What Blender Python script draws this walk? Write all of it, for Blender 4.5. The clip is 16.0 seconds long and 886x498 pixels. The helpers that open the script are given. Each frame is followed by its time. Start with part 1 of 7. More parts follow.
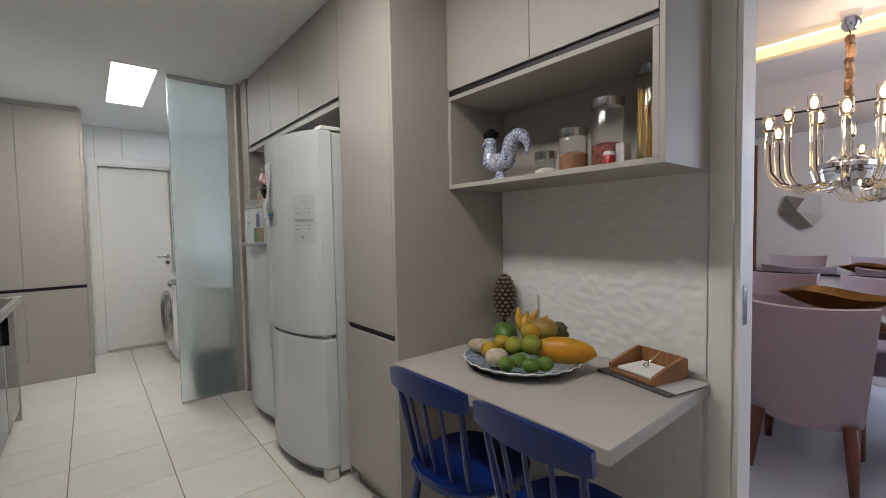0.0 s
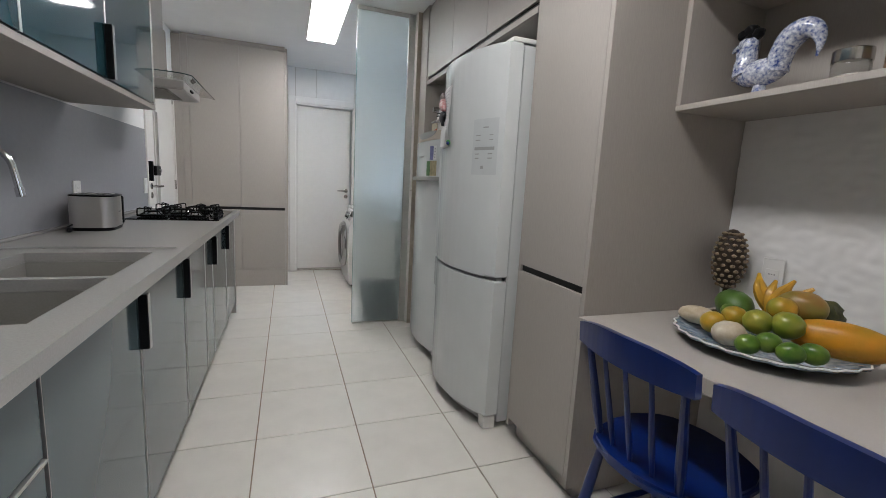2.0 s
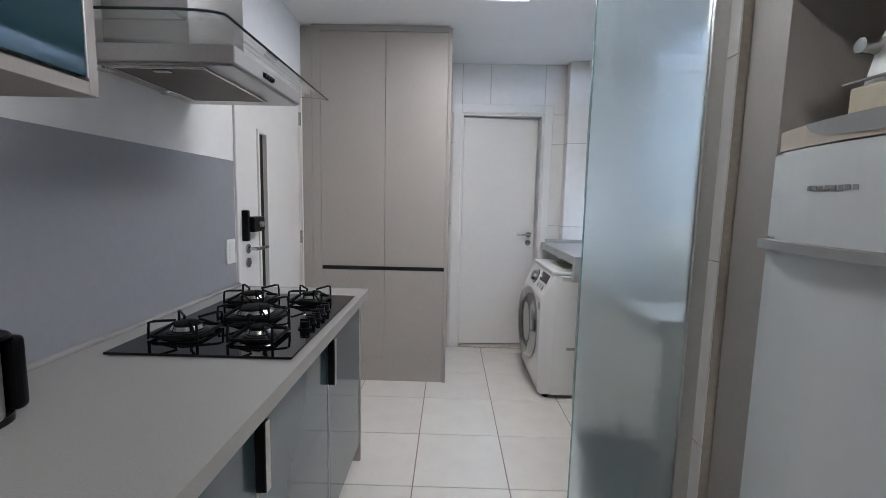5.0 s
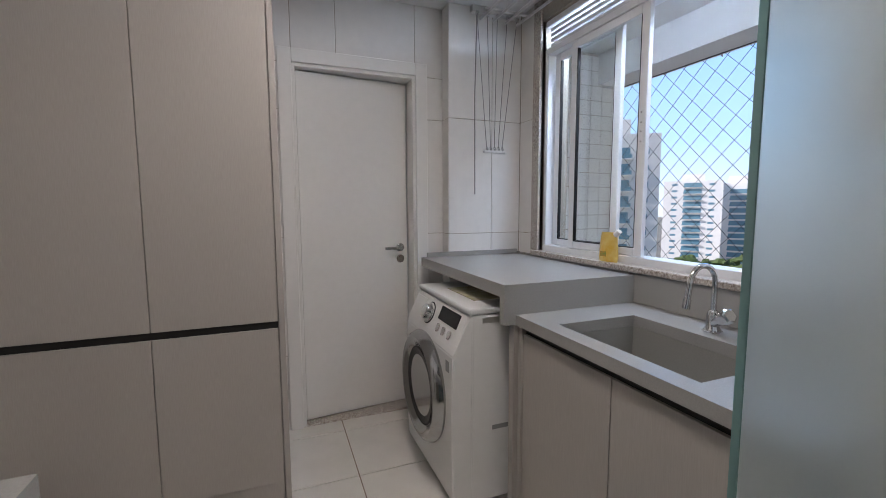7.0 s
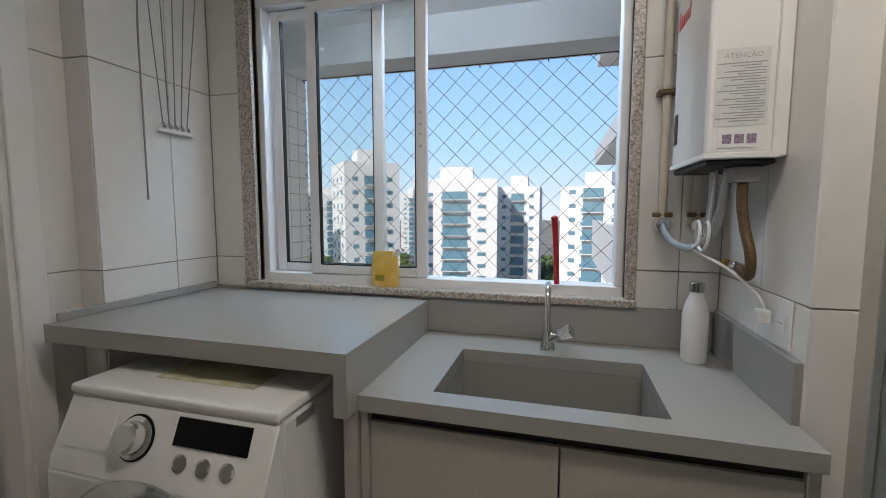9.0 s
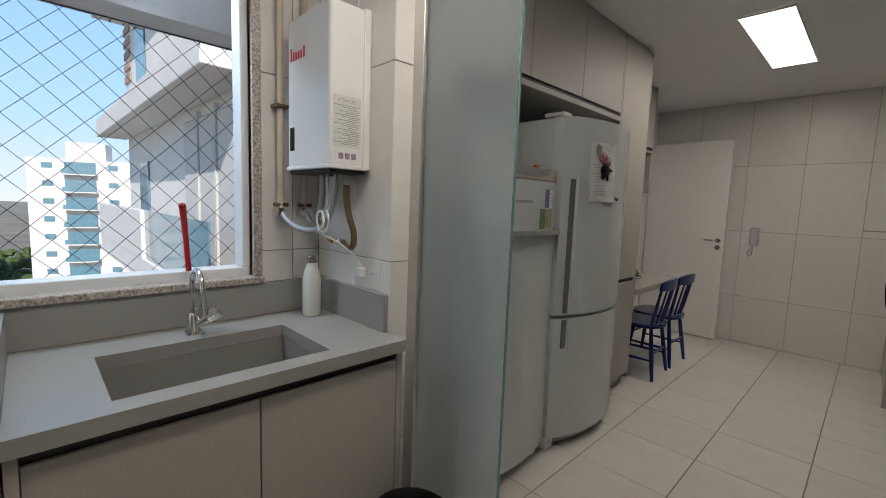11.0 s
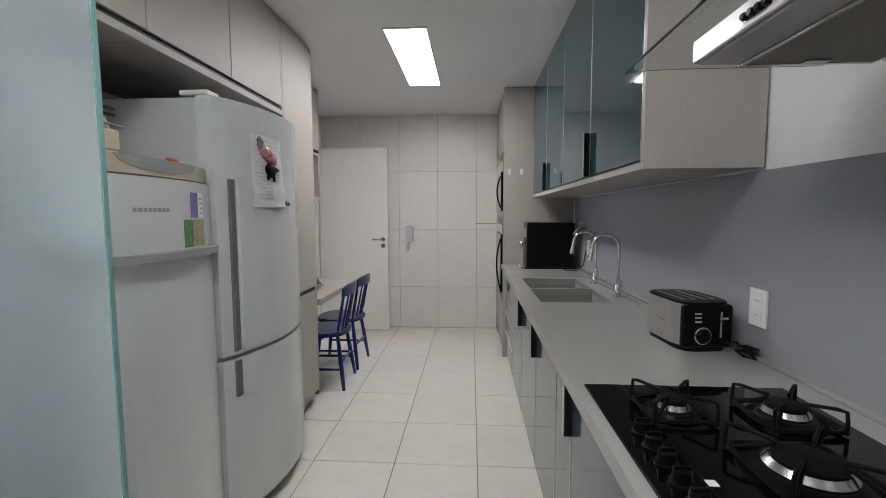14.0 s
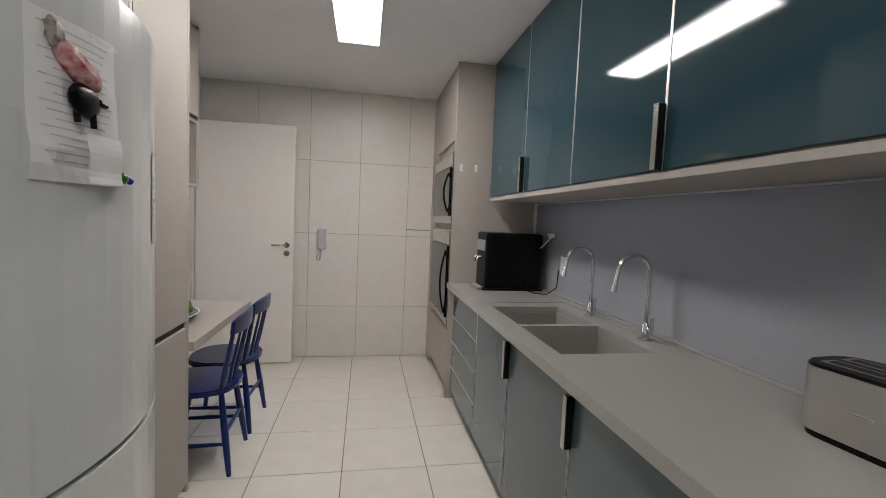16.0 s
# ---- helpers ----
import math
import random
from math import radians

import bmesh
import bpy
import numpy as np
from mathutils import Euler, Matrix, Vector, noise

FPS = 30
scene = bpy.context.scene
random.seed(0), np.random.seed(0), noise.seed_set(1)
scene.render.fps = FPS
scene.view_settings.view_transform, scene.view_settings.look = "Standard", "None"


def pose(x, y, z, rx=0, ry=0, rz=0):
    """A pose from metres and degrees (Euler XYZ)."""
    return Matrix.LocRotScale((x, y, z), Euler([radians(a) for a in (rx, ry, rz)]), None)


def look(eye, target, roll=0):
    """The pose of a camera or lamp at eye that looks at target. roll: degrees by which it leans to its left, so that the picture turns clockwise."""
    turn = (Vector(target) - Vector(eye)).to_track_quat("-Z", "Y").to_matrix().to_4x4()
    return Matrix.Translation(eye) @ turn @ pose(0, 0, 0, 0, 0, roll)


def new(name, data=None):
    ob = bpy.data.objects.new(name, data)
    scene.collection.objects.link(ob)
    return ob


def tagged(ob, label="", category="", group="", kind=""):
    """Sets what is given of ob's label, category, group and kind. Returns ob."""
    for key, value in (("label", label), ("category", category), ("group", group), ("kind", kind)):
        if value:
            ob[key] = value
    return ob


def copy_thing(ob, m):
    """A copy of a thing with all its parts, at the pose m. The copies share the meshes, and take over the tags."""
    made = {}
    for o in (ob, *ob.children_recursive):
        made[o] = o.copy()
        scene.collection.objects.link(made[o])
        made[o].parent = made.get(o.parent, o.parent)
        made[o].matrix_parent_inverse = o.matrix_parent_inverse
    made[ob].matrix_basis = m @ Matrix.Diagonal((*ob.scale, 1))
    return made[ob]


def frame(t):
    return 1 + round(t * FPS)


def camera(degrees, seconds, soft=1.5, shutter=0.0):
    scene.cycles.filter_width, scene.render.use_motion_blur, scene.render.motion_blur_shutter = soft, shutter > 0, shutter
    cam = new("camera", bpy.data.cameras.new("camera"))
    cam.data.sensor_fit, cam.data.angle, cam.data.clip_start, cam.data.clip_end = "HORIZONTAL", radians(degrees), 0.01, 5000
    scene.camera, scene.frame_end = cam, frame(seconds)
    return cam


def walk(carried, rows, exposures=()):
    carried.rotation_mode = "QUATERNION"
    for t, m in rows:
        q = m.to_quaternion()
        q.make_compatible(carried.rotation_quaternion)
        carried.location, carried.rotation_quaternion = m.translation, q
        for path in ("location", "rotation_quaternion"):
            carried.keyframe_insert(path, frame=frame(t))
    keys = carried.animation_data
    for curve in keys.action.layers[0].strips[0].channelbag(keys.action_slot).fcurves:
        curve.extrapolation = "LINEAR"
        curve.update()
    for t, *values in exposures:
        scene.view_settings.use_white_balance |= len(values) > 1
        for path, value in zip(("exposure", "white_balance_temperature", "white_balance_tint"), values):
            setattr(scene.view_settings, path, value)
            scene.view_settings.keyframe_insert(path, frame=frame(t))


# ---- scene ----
cam = camera(92.3, 16.0, soft=0.6)

PATH = [
    (0, (-0.103, 0.369, 1.335), (1.174, 1.905, 1.24), -1.1),
    (0.5, (-0.097, 0.37, 1.286), (1.154, 1.927, 1.167), -1.0),
    (1, (-0.1, 0.372, 1.239), (1.1, 1.962, 1.062), -0.6),
    (1.5, (-0.092, 0.465, 1.208), (0.889, 2.186, 0.932), 1.0),
    (2, (-0.109, 0.673, 1.214), (0.577, 2.527, 0.915), 3.0),
    (2.5, (-0.111, 0.895, 1.251), (0.258, 2.836, 0.942), 2.4),
    (3, (-0.062, 1.172, 1.29), (0.002, 3.148, 0.988), 2.0),
    (3.5, (-0.042, 1.48, 1.318), (-0.054, 3.462, 1.047), 2.0),
    (3.7, (-0.041, 1.611, 1.329), (-0.063, 3.594, 1.074), 1.8),
    (5.8, (-0.131, 3.221, 1.349), (-0.136, 5.21, 1.134), 0.6),
    (6, (-0.127, 3.352, 1.35), (-0.064, 5.34, 1.138), 0.7),
    (6.5, (-0.127, 3.639, 1.328), (0.269, 5.59, 1.131), 0.2),
    (7, (-0.132, 3.879, 1.322), (0.6, 5.729, 1.125), -0.2),
    (7.5, (-0.112, 4.11, 1.326), (0.944, 5.794, 1.12), 0.3),
    (8, (-0.14, 4.362, 1.354), (1.289, 5.742, 1.121), 0.6),
    (8.2, (-0.158, 4.47, 1.357), (1.412, 5.69, 1.123), 0.5),
    (10.3, (-0.257, 5.21, 1.365), (1.594, 4.484, 1.137), 1.0),
    (10.5, (-0.28, 5.24, 1.392), (1.468, 4.303, 1.126), 2.0),
    (11, (-0.375, 5.275, 1.373), (1.043, 3.882, 1.162), 2.1),
    (11.5, (-0.428, 5.307, 1.37), (0.574, 3.587, 1.175), 1.0),
    (12, (-0.443, 5.335, 1.356), (0.153, 3.434, 1.174), 0.4),
    (12.5, (-0.441, 5.351, 1.341), (-0.13, 3.384, 1.162), 0),
    (13, (-0.418, 5.279, 1.342), (-0.229, 3.296, 1.162), -0.4),
    (13.5, (-0.338, 5.087, 1.369), (-0.155, 3.103, 1.197), -0.6),
    (14, (-0.212, 4.903, 1.382), (-0.08, 2.914, 1.218), -0.2),
    (14.5, (-0.03, 4.752, 1.392), (-0.191, 2.765, 1.23), 0.1),
    (15, (0.083, 4.589, 1.382), (-0.276, 2.628, 1.224), 0.9),
    (15.5, (0.112, 4.32, 1.384), (-0.262, 2.361, 1.236), 2.0),
    (16, (0.13, 4.0, 1.371), (-0.235, 2.037, 1.238), 2.5),
]
EXPOSURE = [(0, 0.46, 6150, 11), (1.5, 0.5, 6000, 12), (3.5, 0.66, 5700, 14), (6, 0.26, 5700, 17), (7, -0.02, 6250, 19), (7.5, -0.22, 6650, 16), (8, -0.22, 6850, 14),
            (10.3, -0.5, 6000, 13), (11.2, -0.12, 6650, 13), (12, 0.42, 6300, 13), (12.5, 0.58, 6150, 11), (14, 0.64, 5900, 13), (16, 0.58, 6200, 15)]
walk(cam, [(t, look(eye, target, roll)) for t, eye, target, roll in PATH], EXPOSURE)

# ---- world and light ----
world = bpy.data.worlds.new("sky")
scene.world = world
world.use_nodes = True
wn = world.node_tree
sky = wn.nodes.new("ShaderNodeTexSky")
sky.sky_type, sky.sun_disc = "NISHITA", False
sky.dust_density, sky.ozone_density = 0.3, 2.5
sky.sun_elevation, sky.sun_rotation = radians(35.8), radians(293.2)
wn.links.new(sky.outputs["Color"], wn.nodes["Background"].inputs["Color"])
wn.nodes["Background"].inputs["Strength"].default_value = 0.15
sun = new("sun", bpy.data.lights.new("sun", "SUN"))
sun.data.energy, sun.data.angle, sun.data.color = 5.0, radians(0.5), (1.0, 0.95, 0.88)
sun.matrix_world = look((-7, 3, 5.5), (0, 0, 0))


def area_lamp(name, m, sx, sy, watts, colour):
    lamp = new(name, bpy.data.lights.new(name, "AREA"))
    lamp.data.shape, lamp.data.size, lamp.data.size_y = "RECTANGLE", sx, sy
    lamp.data.energy, lamp.data.color = watts, colour
    lamp.matrix_world = m
    return lamp


CEIL = 2.545
area_lamp("panel_lamp", pose(0.2, 1.575, CEIL - 0.03), 0.25, 1.16, 12.5, (1.0, 0.94, 0.85))
area_lamp("panel_lamp", pose(0.21, 4.7, CEIL - 0.03), 0.25, 1.14, 12.5, (1.0, 0.94, 0.85))
area_lamp("window_daylight", look((1.585, 5.38, 2.345), (0.9, 5.38, 1.75)), 1.4, 0.07, 27, (0.62, 0.80, 1.0))
# unseen bluish fill lamp, added to brighten the dining room
area_lamp("dining_fill", look((4.2, -0.9, 1.6), (3.4, 1.2, 1.0)), 1.6, 1.6, 38, (0.70, 0.80, 1.0))


# ---- materials ----
def material(name, colour, rough=0.5, metal=0.0, grain=0.0, scale=30.0, bump=0.0, bump_scale=200.0, stretch=(1, 1, 1), vary=0.0, coat=0.0,
             second=None, transmission=0.0, ior=1.45, emission=0.0, emit_colour=None, stain=0.0):
    m = bpy.data.materials.new(name)
    m.use_nodes = True
    t = m.node_tree
    n, l = t.nodes, t.links
    b = n["Principled BSDF"]
    b.inputs["Base Color"].default_value = (*colour, 1)
    b.inputs["Roughness"].default_value, b.inputs["Metallic"].default_value = rough, metal
    b.inputs["Coat Weight"].default_value, b.inputs["IOR"].default_value = coat, ior
    b.inputs["Coat Roughness"].default_value = 0.08
    b.inputs["Transmission Weight"].default_value = transmission
    if emission:
        b.inputs["Emission Strength"].default_value = emission
        b.inputs["Emission Color"].default_value = (*(emit_colour or colour), 1)
    if grain or bump or vary or stain:
        co = n.new("ShaderNodeTexCoord")
        mp = n.new("ShaderNodeMapping")
        mp.inputs["Scale"].default_value = stretch
        l.new(co.outputs["Object"], mp.inputs["Vector"])
        value = None
        if grain:
            fine = n.new("ShaderNodeTexNoise")
            fine.inputs["Scale"].default_value, fine.inputs["Detail"].default_value = scale, 6
            l.new(mp.outputs["Vector"], fine.inputs["Vector"])
            mix = n.new("ShaderNodeMix")
            mix.data_type = "RGBA"
            ramp = n.new("ShaderNodeMapRange")
            ramp.inputs["From Min"].default_value, ramp.inputs["From Max"].default_value = 0.3, 0.7
            l.new(fine.outputs["Fac"], ramp.inputs["Value"])
            l.new(ramp.outputs["Result"], mix.inputs["Factor"])
            two = second or tuple(c * (1 - grain) for c in colour)
            mix.inputs["A"].default_value, mix.inputs["B"].default_value = (*colour, 1), (*two, 1)
            value = mix.outputs["Result"]
        if vary or stain:
            hsv = n.new("ShaderNodeHueSaturation")
            if value:
                l.new(value, hsv.inputs["Color"])
            else:
                hsv.inputs["Color"].default_value = (*colour, 1)
            rng = n.new("ShaderNodeMapRange")
            rng.inputs["To Min"].default_value, rng.inputs["To Max"].default_value = 1 - vary - stain, 1 + vary
            if stain:
                big = n.new("ShaderNodeTexNoise")
                big.inputs["Scale"].default_value, big.inputs["Detail"].default_value = 2.5, 3
                l.new(co.outputs["Object"], big.inputs["Vector"])
                l.new(big.outputs["Fac"], rng.inputs["Value"])
            else:
                inf = n.new("ShaderNodeObjectInfo")
                l.new(inf.outputs["Random"], rng.inputs["Value"])
            l.new(rng.outputs["Result"], hsv.inputs["Value"])
            value = hsv.outputs["Color"]
        if value:
            l.new(value, b.inputs["Base Color"])
        if bump:
            bn = n.new("ShaderNodeTexNoise")
            bn.inputs["Scale"].default_value, bn.inputs["Detail"].default_value = bump_scale, 4
            l.new(mp.outputs["Vector"], bn.inputs["Vector"])
            bp = n.new("ShaderNodeBump")
            bp.inputs["Strength"].default_value, bp.inputs["Distance"].default_value = bump, 0.002
            l.new(bn.outputs["Fac"], bp.inputs["Height"])
            l.new(bp.outputs["Normal"], b.inputs["Normal"])
    return m


M_LAM = material("linen_laminate", (0.415, 0.382, 0.342), 0.5, grain=0.09, scale=60, stretch=(6, 6, 0.4), bump=0.12, bump_scale=150)
M_LAMIN = material("laminate_inside", (0.38, 0.355, 0.325), 0.55, grain=0.1, scale=60, stretch=(6, 6, 0.4))
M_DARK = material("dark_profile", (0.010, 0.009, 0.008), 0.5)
M_WHITE = material("white_paint", (0.82, 0.81, 0.79), 0.6, grain=0.04, scale=12, bump=0.06, bump_scale=90)
M_CEIL = material("ceiling_paint", (0.84, 0.835, 0.82), 0.8, grain=0.03, scale=6)
M_DOOR = material("white_lacquer_door", (0.79, 0.77, 0.73), 0.38, grain=0.03, scale=20, stain=0.03)
M_WTILE = material("white_wall_tile", (0.74, 0.715, 0.675), 0.34, grain=0.05, scale=14, vary=0.025)
M_GROUT = material("grout", (0.42, 0.37, 0.30), 0.9, grain=0.15, scale=60)
M_FTILE = material("cream_floor_tile", (0.70, 0.67, 0.61), 0.25, grain=0.07, scale=7, vary=0.025, coat=0.12, bump=0.03, bump_scale=30)
M_FGROUT = material("floor_grout", (0.30, 0.23, 0.165), 0.9, grain=0.3, scale=20)
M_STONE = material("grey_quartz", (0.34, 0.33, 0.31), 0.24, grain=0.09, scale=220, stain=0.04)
# worktop quartz again, with the shade inside the basins put into its colour
M_STONE_SHADE = material("grey_quartz_shaded", (0.285, 0.275, 0.25), 0.38, grain=0.09, scale=220, stain=0.05)
M_SPLASH = material("grey_splashback", (0.297, 0.302, 0.318), 0.42, grain=0.05, scale=40, stain=0.04)
M_TEAL = material("teal_glass", (0.022, 0.062, 0.078), 0.05, grain=0.05, scale=5, coat=0.12)
M_TEALC = material("grey_green_glass", (0.075, 0.105, 0.112), 0.09, grain=0.05, scale=5, coat=0.15)
M_CHROME = material("chrome", (0.75, 0.75, 0.74), 0.12, 1.0, grain=0.05, scale=40)
M_STEEL = material("brushed_steel", (0.52, 0.51, 0.49), 0.24, 1.0, grain=0.12, scale=90, stretch=(1, 1, 14))
M_ALU = material("aluminium", (0.62, 0.61, 0.58), 0.38, 0.9, grain=0.06, scale=60)
M_FRIDGE = material("white_enamel", (0.62, 0.64, 0.63), 0.26, grain=0.03, scale=8, bump=0.05, bump_scale=260, coat=0.3)
M_PLASTIC = material("white_plastic", (0.76, 0.75, 0.72), 0.35, grain=0.03, scale=20)
M_GREYPL = material("grey_plastic", (0.30, 0.30, 0.29), 0.4, grain=0.05, scale=30)
M_BLACK = material("black_plastic", (0.004, 0.004, 0.0045), 0.34, grain=0.2, scale=30, ior=1.25)
M_BGLASS = material("black_glass", (0.003, 0.003, 0.0035), 0.05, grain=0.3, scale=4, ior=1.4)
M_IRON = material("cast_iron", (0.005, 0.005, 0.005), 0.6, 0.0, bump=0.3, bump_scale=300, ior=1.2)
M_BLUE = material("blue_painted_wood", (0.003, 0.017, 0.125), 0.28, grain=0.25, scale=25, coat=0.15, stretch=(1, 1, 0.2))
M_FROST = material("frosted_glass", (0.88, 0.975, 0.99), 0.39, transmission=0.88, ior=1.3, bump=0.05, bump_scale=400)
M_GLASS = material("clear_glass", (0.96, 0.98, 0.97), 0.02, transmission=1.0, ior=1.45)
M_GEDGE = material("glass_edge", (0.35, 0.62, 0.58), 0.15, transmission=0.4)
M_GRAN = material("speckled_granite", (0.68, 0.63, 0.56), 0.3, grain=0.8, scale=130, second=(0.20, 0.15, 0.12), stain=0.1)
M_PANEL = material("light_diffuser", (1, 1, 1), 0.5, emission=7.0, emit_colour=(1.0, 0.95, 0.87))
M_WIN = material("white_aluminium", (0.80, 0.81, 0.82), 0.35, grain=0.03, scale=30)


# ---- mesh helpers ----
def B(x0, x1, y0, y1, z0, z1, bev=0.002, bm=None):
    one = bmesh.new()
    bmesh.ops.create_cube(one, size=1)
    for v in one.verts:
        v.co = Vector((x0 + (v.co.x + 0.5) * (x1 - x0), y0 + (v.co.y + 0.5) * (y1 - y0), z0 + (v.co.z + 0.5) * (z1 - z0)))
    if bev:
        bmesh.ops.bevel(one, geom=one.edges[:], offset=bev, segments=1 if bev < 0.004 else 3, profile=0.5, affect="EDGES")
    return join(one, bm)


def join(one, bm):
    if bm is None:
        return one
    tmp = bpy.data.meshes.new("tmp")
    one.to_mesh(tmp)
    bm.from_mesh(tmp)
    one.free()
    bpy.data.meshes.remove(tmp)
    return bm


def TUBE(points, r, seg=10, bm=None, closed=False):
    """A tube along points; r is one radius or one for each point."""
    bm = bm or bmesh.new()
    pts = [Vector(p) for p in points]
    radii = r if isinstance(r, (list, tuple)) else [r] * len(pts)
    rings, n = [], len(pts)
    side = None
    for i, p in enumerate(pts):
        a = pts[(i - 1) % n] if closed or i else pts[0]
        b = pts[(i + 1) % n] if closed or i < n - 1 else pts[-1]
        d = (b - a).normalized()
        if side is None:
            side = d.orthogonal().normalized()
        side = (side - d * side.dot(d)).normalized()
        up = d.cross(side)
        rings.append([bm.verts.new(p + radii[i] * (math.cos(k * math.tau / seg) * side + math.sin(k * math.tau / seg) * up)) for k in range(seg)])
    for i in range(n if closed else n - 1):
        a, b = rings[i], rings[(i + 1) % n]
        for k in range(seg):
            bm.faces.new((a[k], a[(k + 1) % seg], b[(k + 1) % seg], b[k])).smooth = True
    if not closed:
        bm.faces.new(rings[0][::-1])
        bm.faces.new(rings[-1])
    return bm


def LATHE(profile, seg=24, bm=None, m=None):
    """A turned body from (radius, height) pairs, placed by m."""
    bm = bm or bmesh.new()
    m = m or Matrix()
    rings = [[bm.verts.new(m @ Vector((max(r, 1e-4) * math.cos(k * math.tau / seg), max(r, 1e-4) * math.sin(k * math.tau / seg), z))) for k in range(seg)] for r, z in profile]
    for a, b in zip(rings, rings[1:]):
        for k in range(seg):
            bm.faces.new((a[k], a[(k + 1) % seg], b[(k + 1) % seg], b[k])).smooth = True
    bm.faces.new(rings[0][::-1])
    bm.faces.new(rings[-1])
    return bm


def PRISM(outline, z0, z1, bm=None, m=None, smooth=False):
    """An outline of (x, y) pairs raised from z0 to z1."""
    bm = bm or bmesh.new()
    m = m or Matrix()
    lo = [bm.verts.new(m @ Vector((x, y, z0))) for x, y in outline]
    hi = [bm.verts.new(m @ Vector((x, y, z1))) for x, y in outline]
    n = len(lo)
    for k in range(n):
        bm.faces.new((lo[k], lo[(k + 1) % n], hi[(k + 1) % n], hi[k])).smooth = smooth
    bm.faces.new(lo[::-1])
    bm.faces.new(hi)
    return bm


def BLOB(centre, radii, seg=16, rings=10, bm=None, m=None, rough=0.0):
    bm = bm or bmesh.new()
    one = bmesh.new()
    bmesh.ops.create_uvsphere(one, u_segments=seg, v_segments=rings, radius=1)
    for v in one.verts:
        k = 1 + rough * noise.noise(v.co * 2.3 + Vector(centre) * 7)
        p = Vector((v.co.x * radii[0] * k, v.co.y * radii[1] * k, v.co.z * radii[2] * k))
        v.co = Vector(centre) + ((m @ p) if m else p)
    for f in one.faces:
        f.smooth = True
    return join(one, bm)


def BOWL(x0, x1, y0, y1, z0, z1, t=0.012):
    """An open square basin with a floor and walls of thickness t."""
    bm = bmesh.new()
    o = [[bm.verts.new((x, y, z)) for x, y in ((x0 - t, y0 - t), (x1 + t, y0 - t), (x1 + t, y1 + t), (x0 - t, y1 + t))] for z in (z0 - t, z1)]
    i = [[bm.verts.new((x, y, z)) for x, y in ((x0, y0), (x1, y0), (x1, y1), (x0, y1))] for z in (z1, z0)]
    for a, b in ((o[0], o[1]), (o[1], i[0]), (i[0], i[1])):
        for k in range(4):
            bm.faces.new((a[k], a[(k + 1) % 4], b[(k + 1) % 4], b[k]))
    bm.faces.new(o[0][::-1])
    bm.faces.new(i[1])
    return bm


def smooth(points, n=6):
    """A round curve through points."""
    p = [Vector(q) for q in points]
    p = [p[0]] + p + [p[-1]]
    out = []
    for a, b, c, d in zip(p, p[1:], p[2:], p[3:]):
        for k in range(n):
            u = k / n
            out.append(0.5 * (2 * b + (c - a) * u + (2 * a - 5 * b + 4 * c - d) * u * u + (3 * b - a - 3 * c + d) * u ** 3))
    return out + [p[-1]]


def round_box(x0, x1, y0, y1, r, n=6):
    """The outline of a box with round corners."""
    out = []
    for cx, cy, a0 in ((x1 - r, y1 - r, 0), (x0 + r, y1 - r, 90), (x0 + r, y0 + r, 180), (x1 - r, y0 + r, 270)):
        out += [(cx + r * math.cos(radians(a0 + 90 * k / n)), cy + r * math.sin(radians(a0 + 90 * k / n))) for k in range(n + 1)]
    return out


def obj(name, bm, mat):
    bmesh.ops.recalc_face_normals(bm, faces=bm.faces[:])
    for e in bm.edges:
        if e.calc_face_angle(0) > 0.6:
            e.smooth = False
    me = bpy.data.meshes.new(name)
    bm.to_mesh(me)
    bm.free()
    me.materials.append(mat)
    return new(name, me)


def part(name, bm, mat, parent, label=""):
    ob = obj(name, bm, mat)
    ob.parent = parent
    if parent.type == "EMPTY":
        ob.matrix_parent_inverse = parent.matrix_basis.inverted()
    return tagged(ob, label)


def thing(name, label, category, at=(0, 0, 0), group=""):
    e = new(name)
    e.empty_display_size = 0.1
    e.matrix_basis = Matrix.Translation(at)
    return tagged(e, label, category, group)


def solid(name, bm, mat, label, category, group=""):
    return tagged(obj(name, bm, mat), label, category, group)


def fixed(name, bm, mat, label="", category=""):
    return tagged(obj(name, bm, mat), label or name.replace("_", " "), category or name.split("_")[0], kind="structure")


def holed(name, lo, hi, z0, z1, axis, at, thick, holes, mat, label, category="wall"):
    """A wall with thickness along one axis; holes are (from, to, bottom, top) that go right through."""
    bm = bmesh.new()

    def slab(a, b, c, d):
        if b - a > 1e-4 and d - c > 1e-4:
            if axis == "x":
                B(at, at + thick, a, b, c, d, 0, bm)
            else:
                B(a, b, at, at + thick, c, d, 0, bm)
    x = lo
    for a, b, c, d in sorted(holes):
        slab(x, a, z0, z1)
        slab(a, b, z0, c)
        slab(a, b, d, z1)
        x = b
    slab(x, hi, z0, z1)
    return fixed(name, bm, mat, label, category)


# ---- structure ----
LW, RW, SW, NW, EW = -1.165, 1.595, -0.2, 6.47, 1.4
floor = fixed("floor", B(LW - 0.14, 2.0, SW - 0.14, NW + 1.4, -0.12, -0.004, 0), M_FGROUT, "brown-grey mortar bed under cream floor tiles", "floor")
dining_floor = fixed("floor_dining", B(2.0, 4.9, -2.6, 3.18, -0.12, -0.002, 0), material("pale_porcelain", (0.62, 0.63, 0.66), 0.12, grain=0.05, scale=3), "pale polished porcelain dining room floor", "floor")
ceiling = fixed("ceiling", B(LW - 0.14, RW + 0.14, SW - 0.14, NW + 1.4, CEIL, CEIL + 0.12, 0), M_CEIL, "flat white painted plaster ceiling", "ceiling")
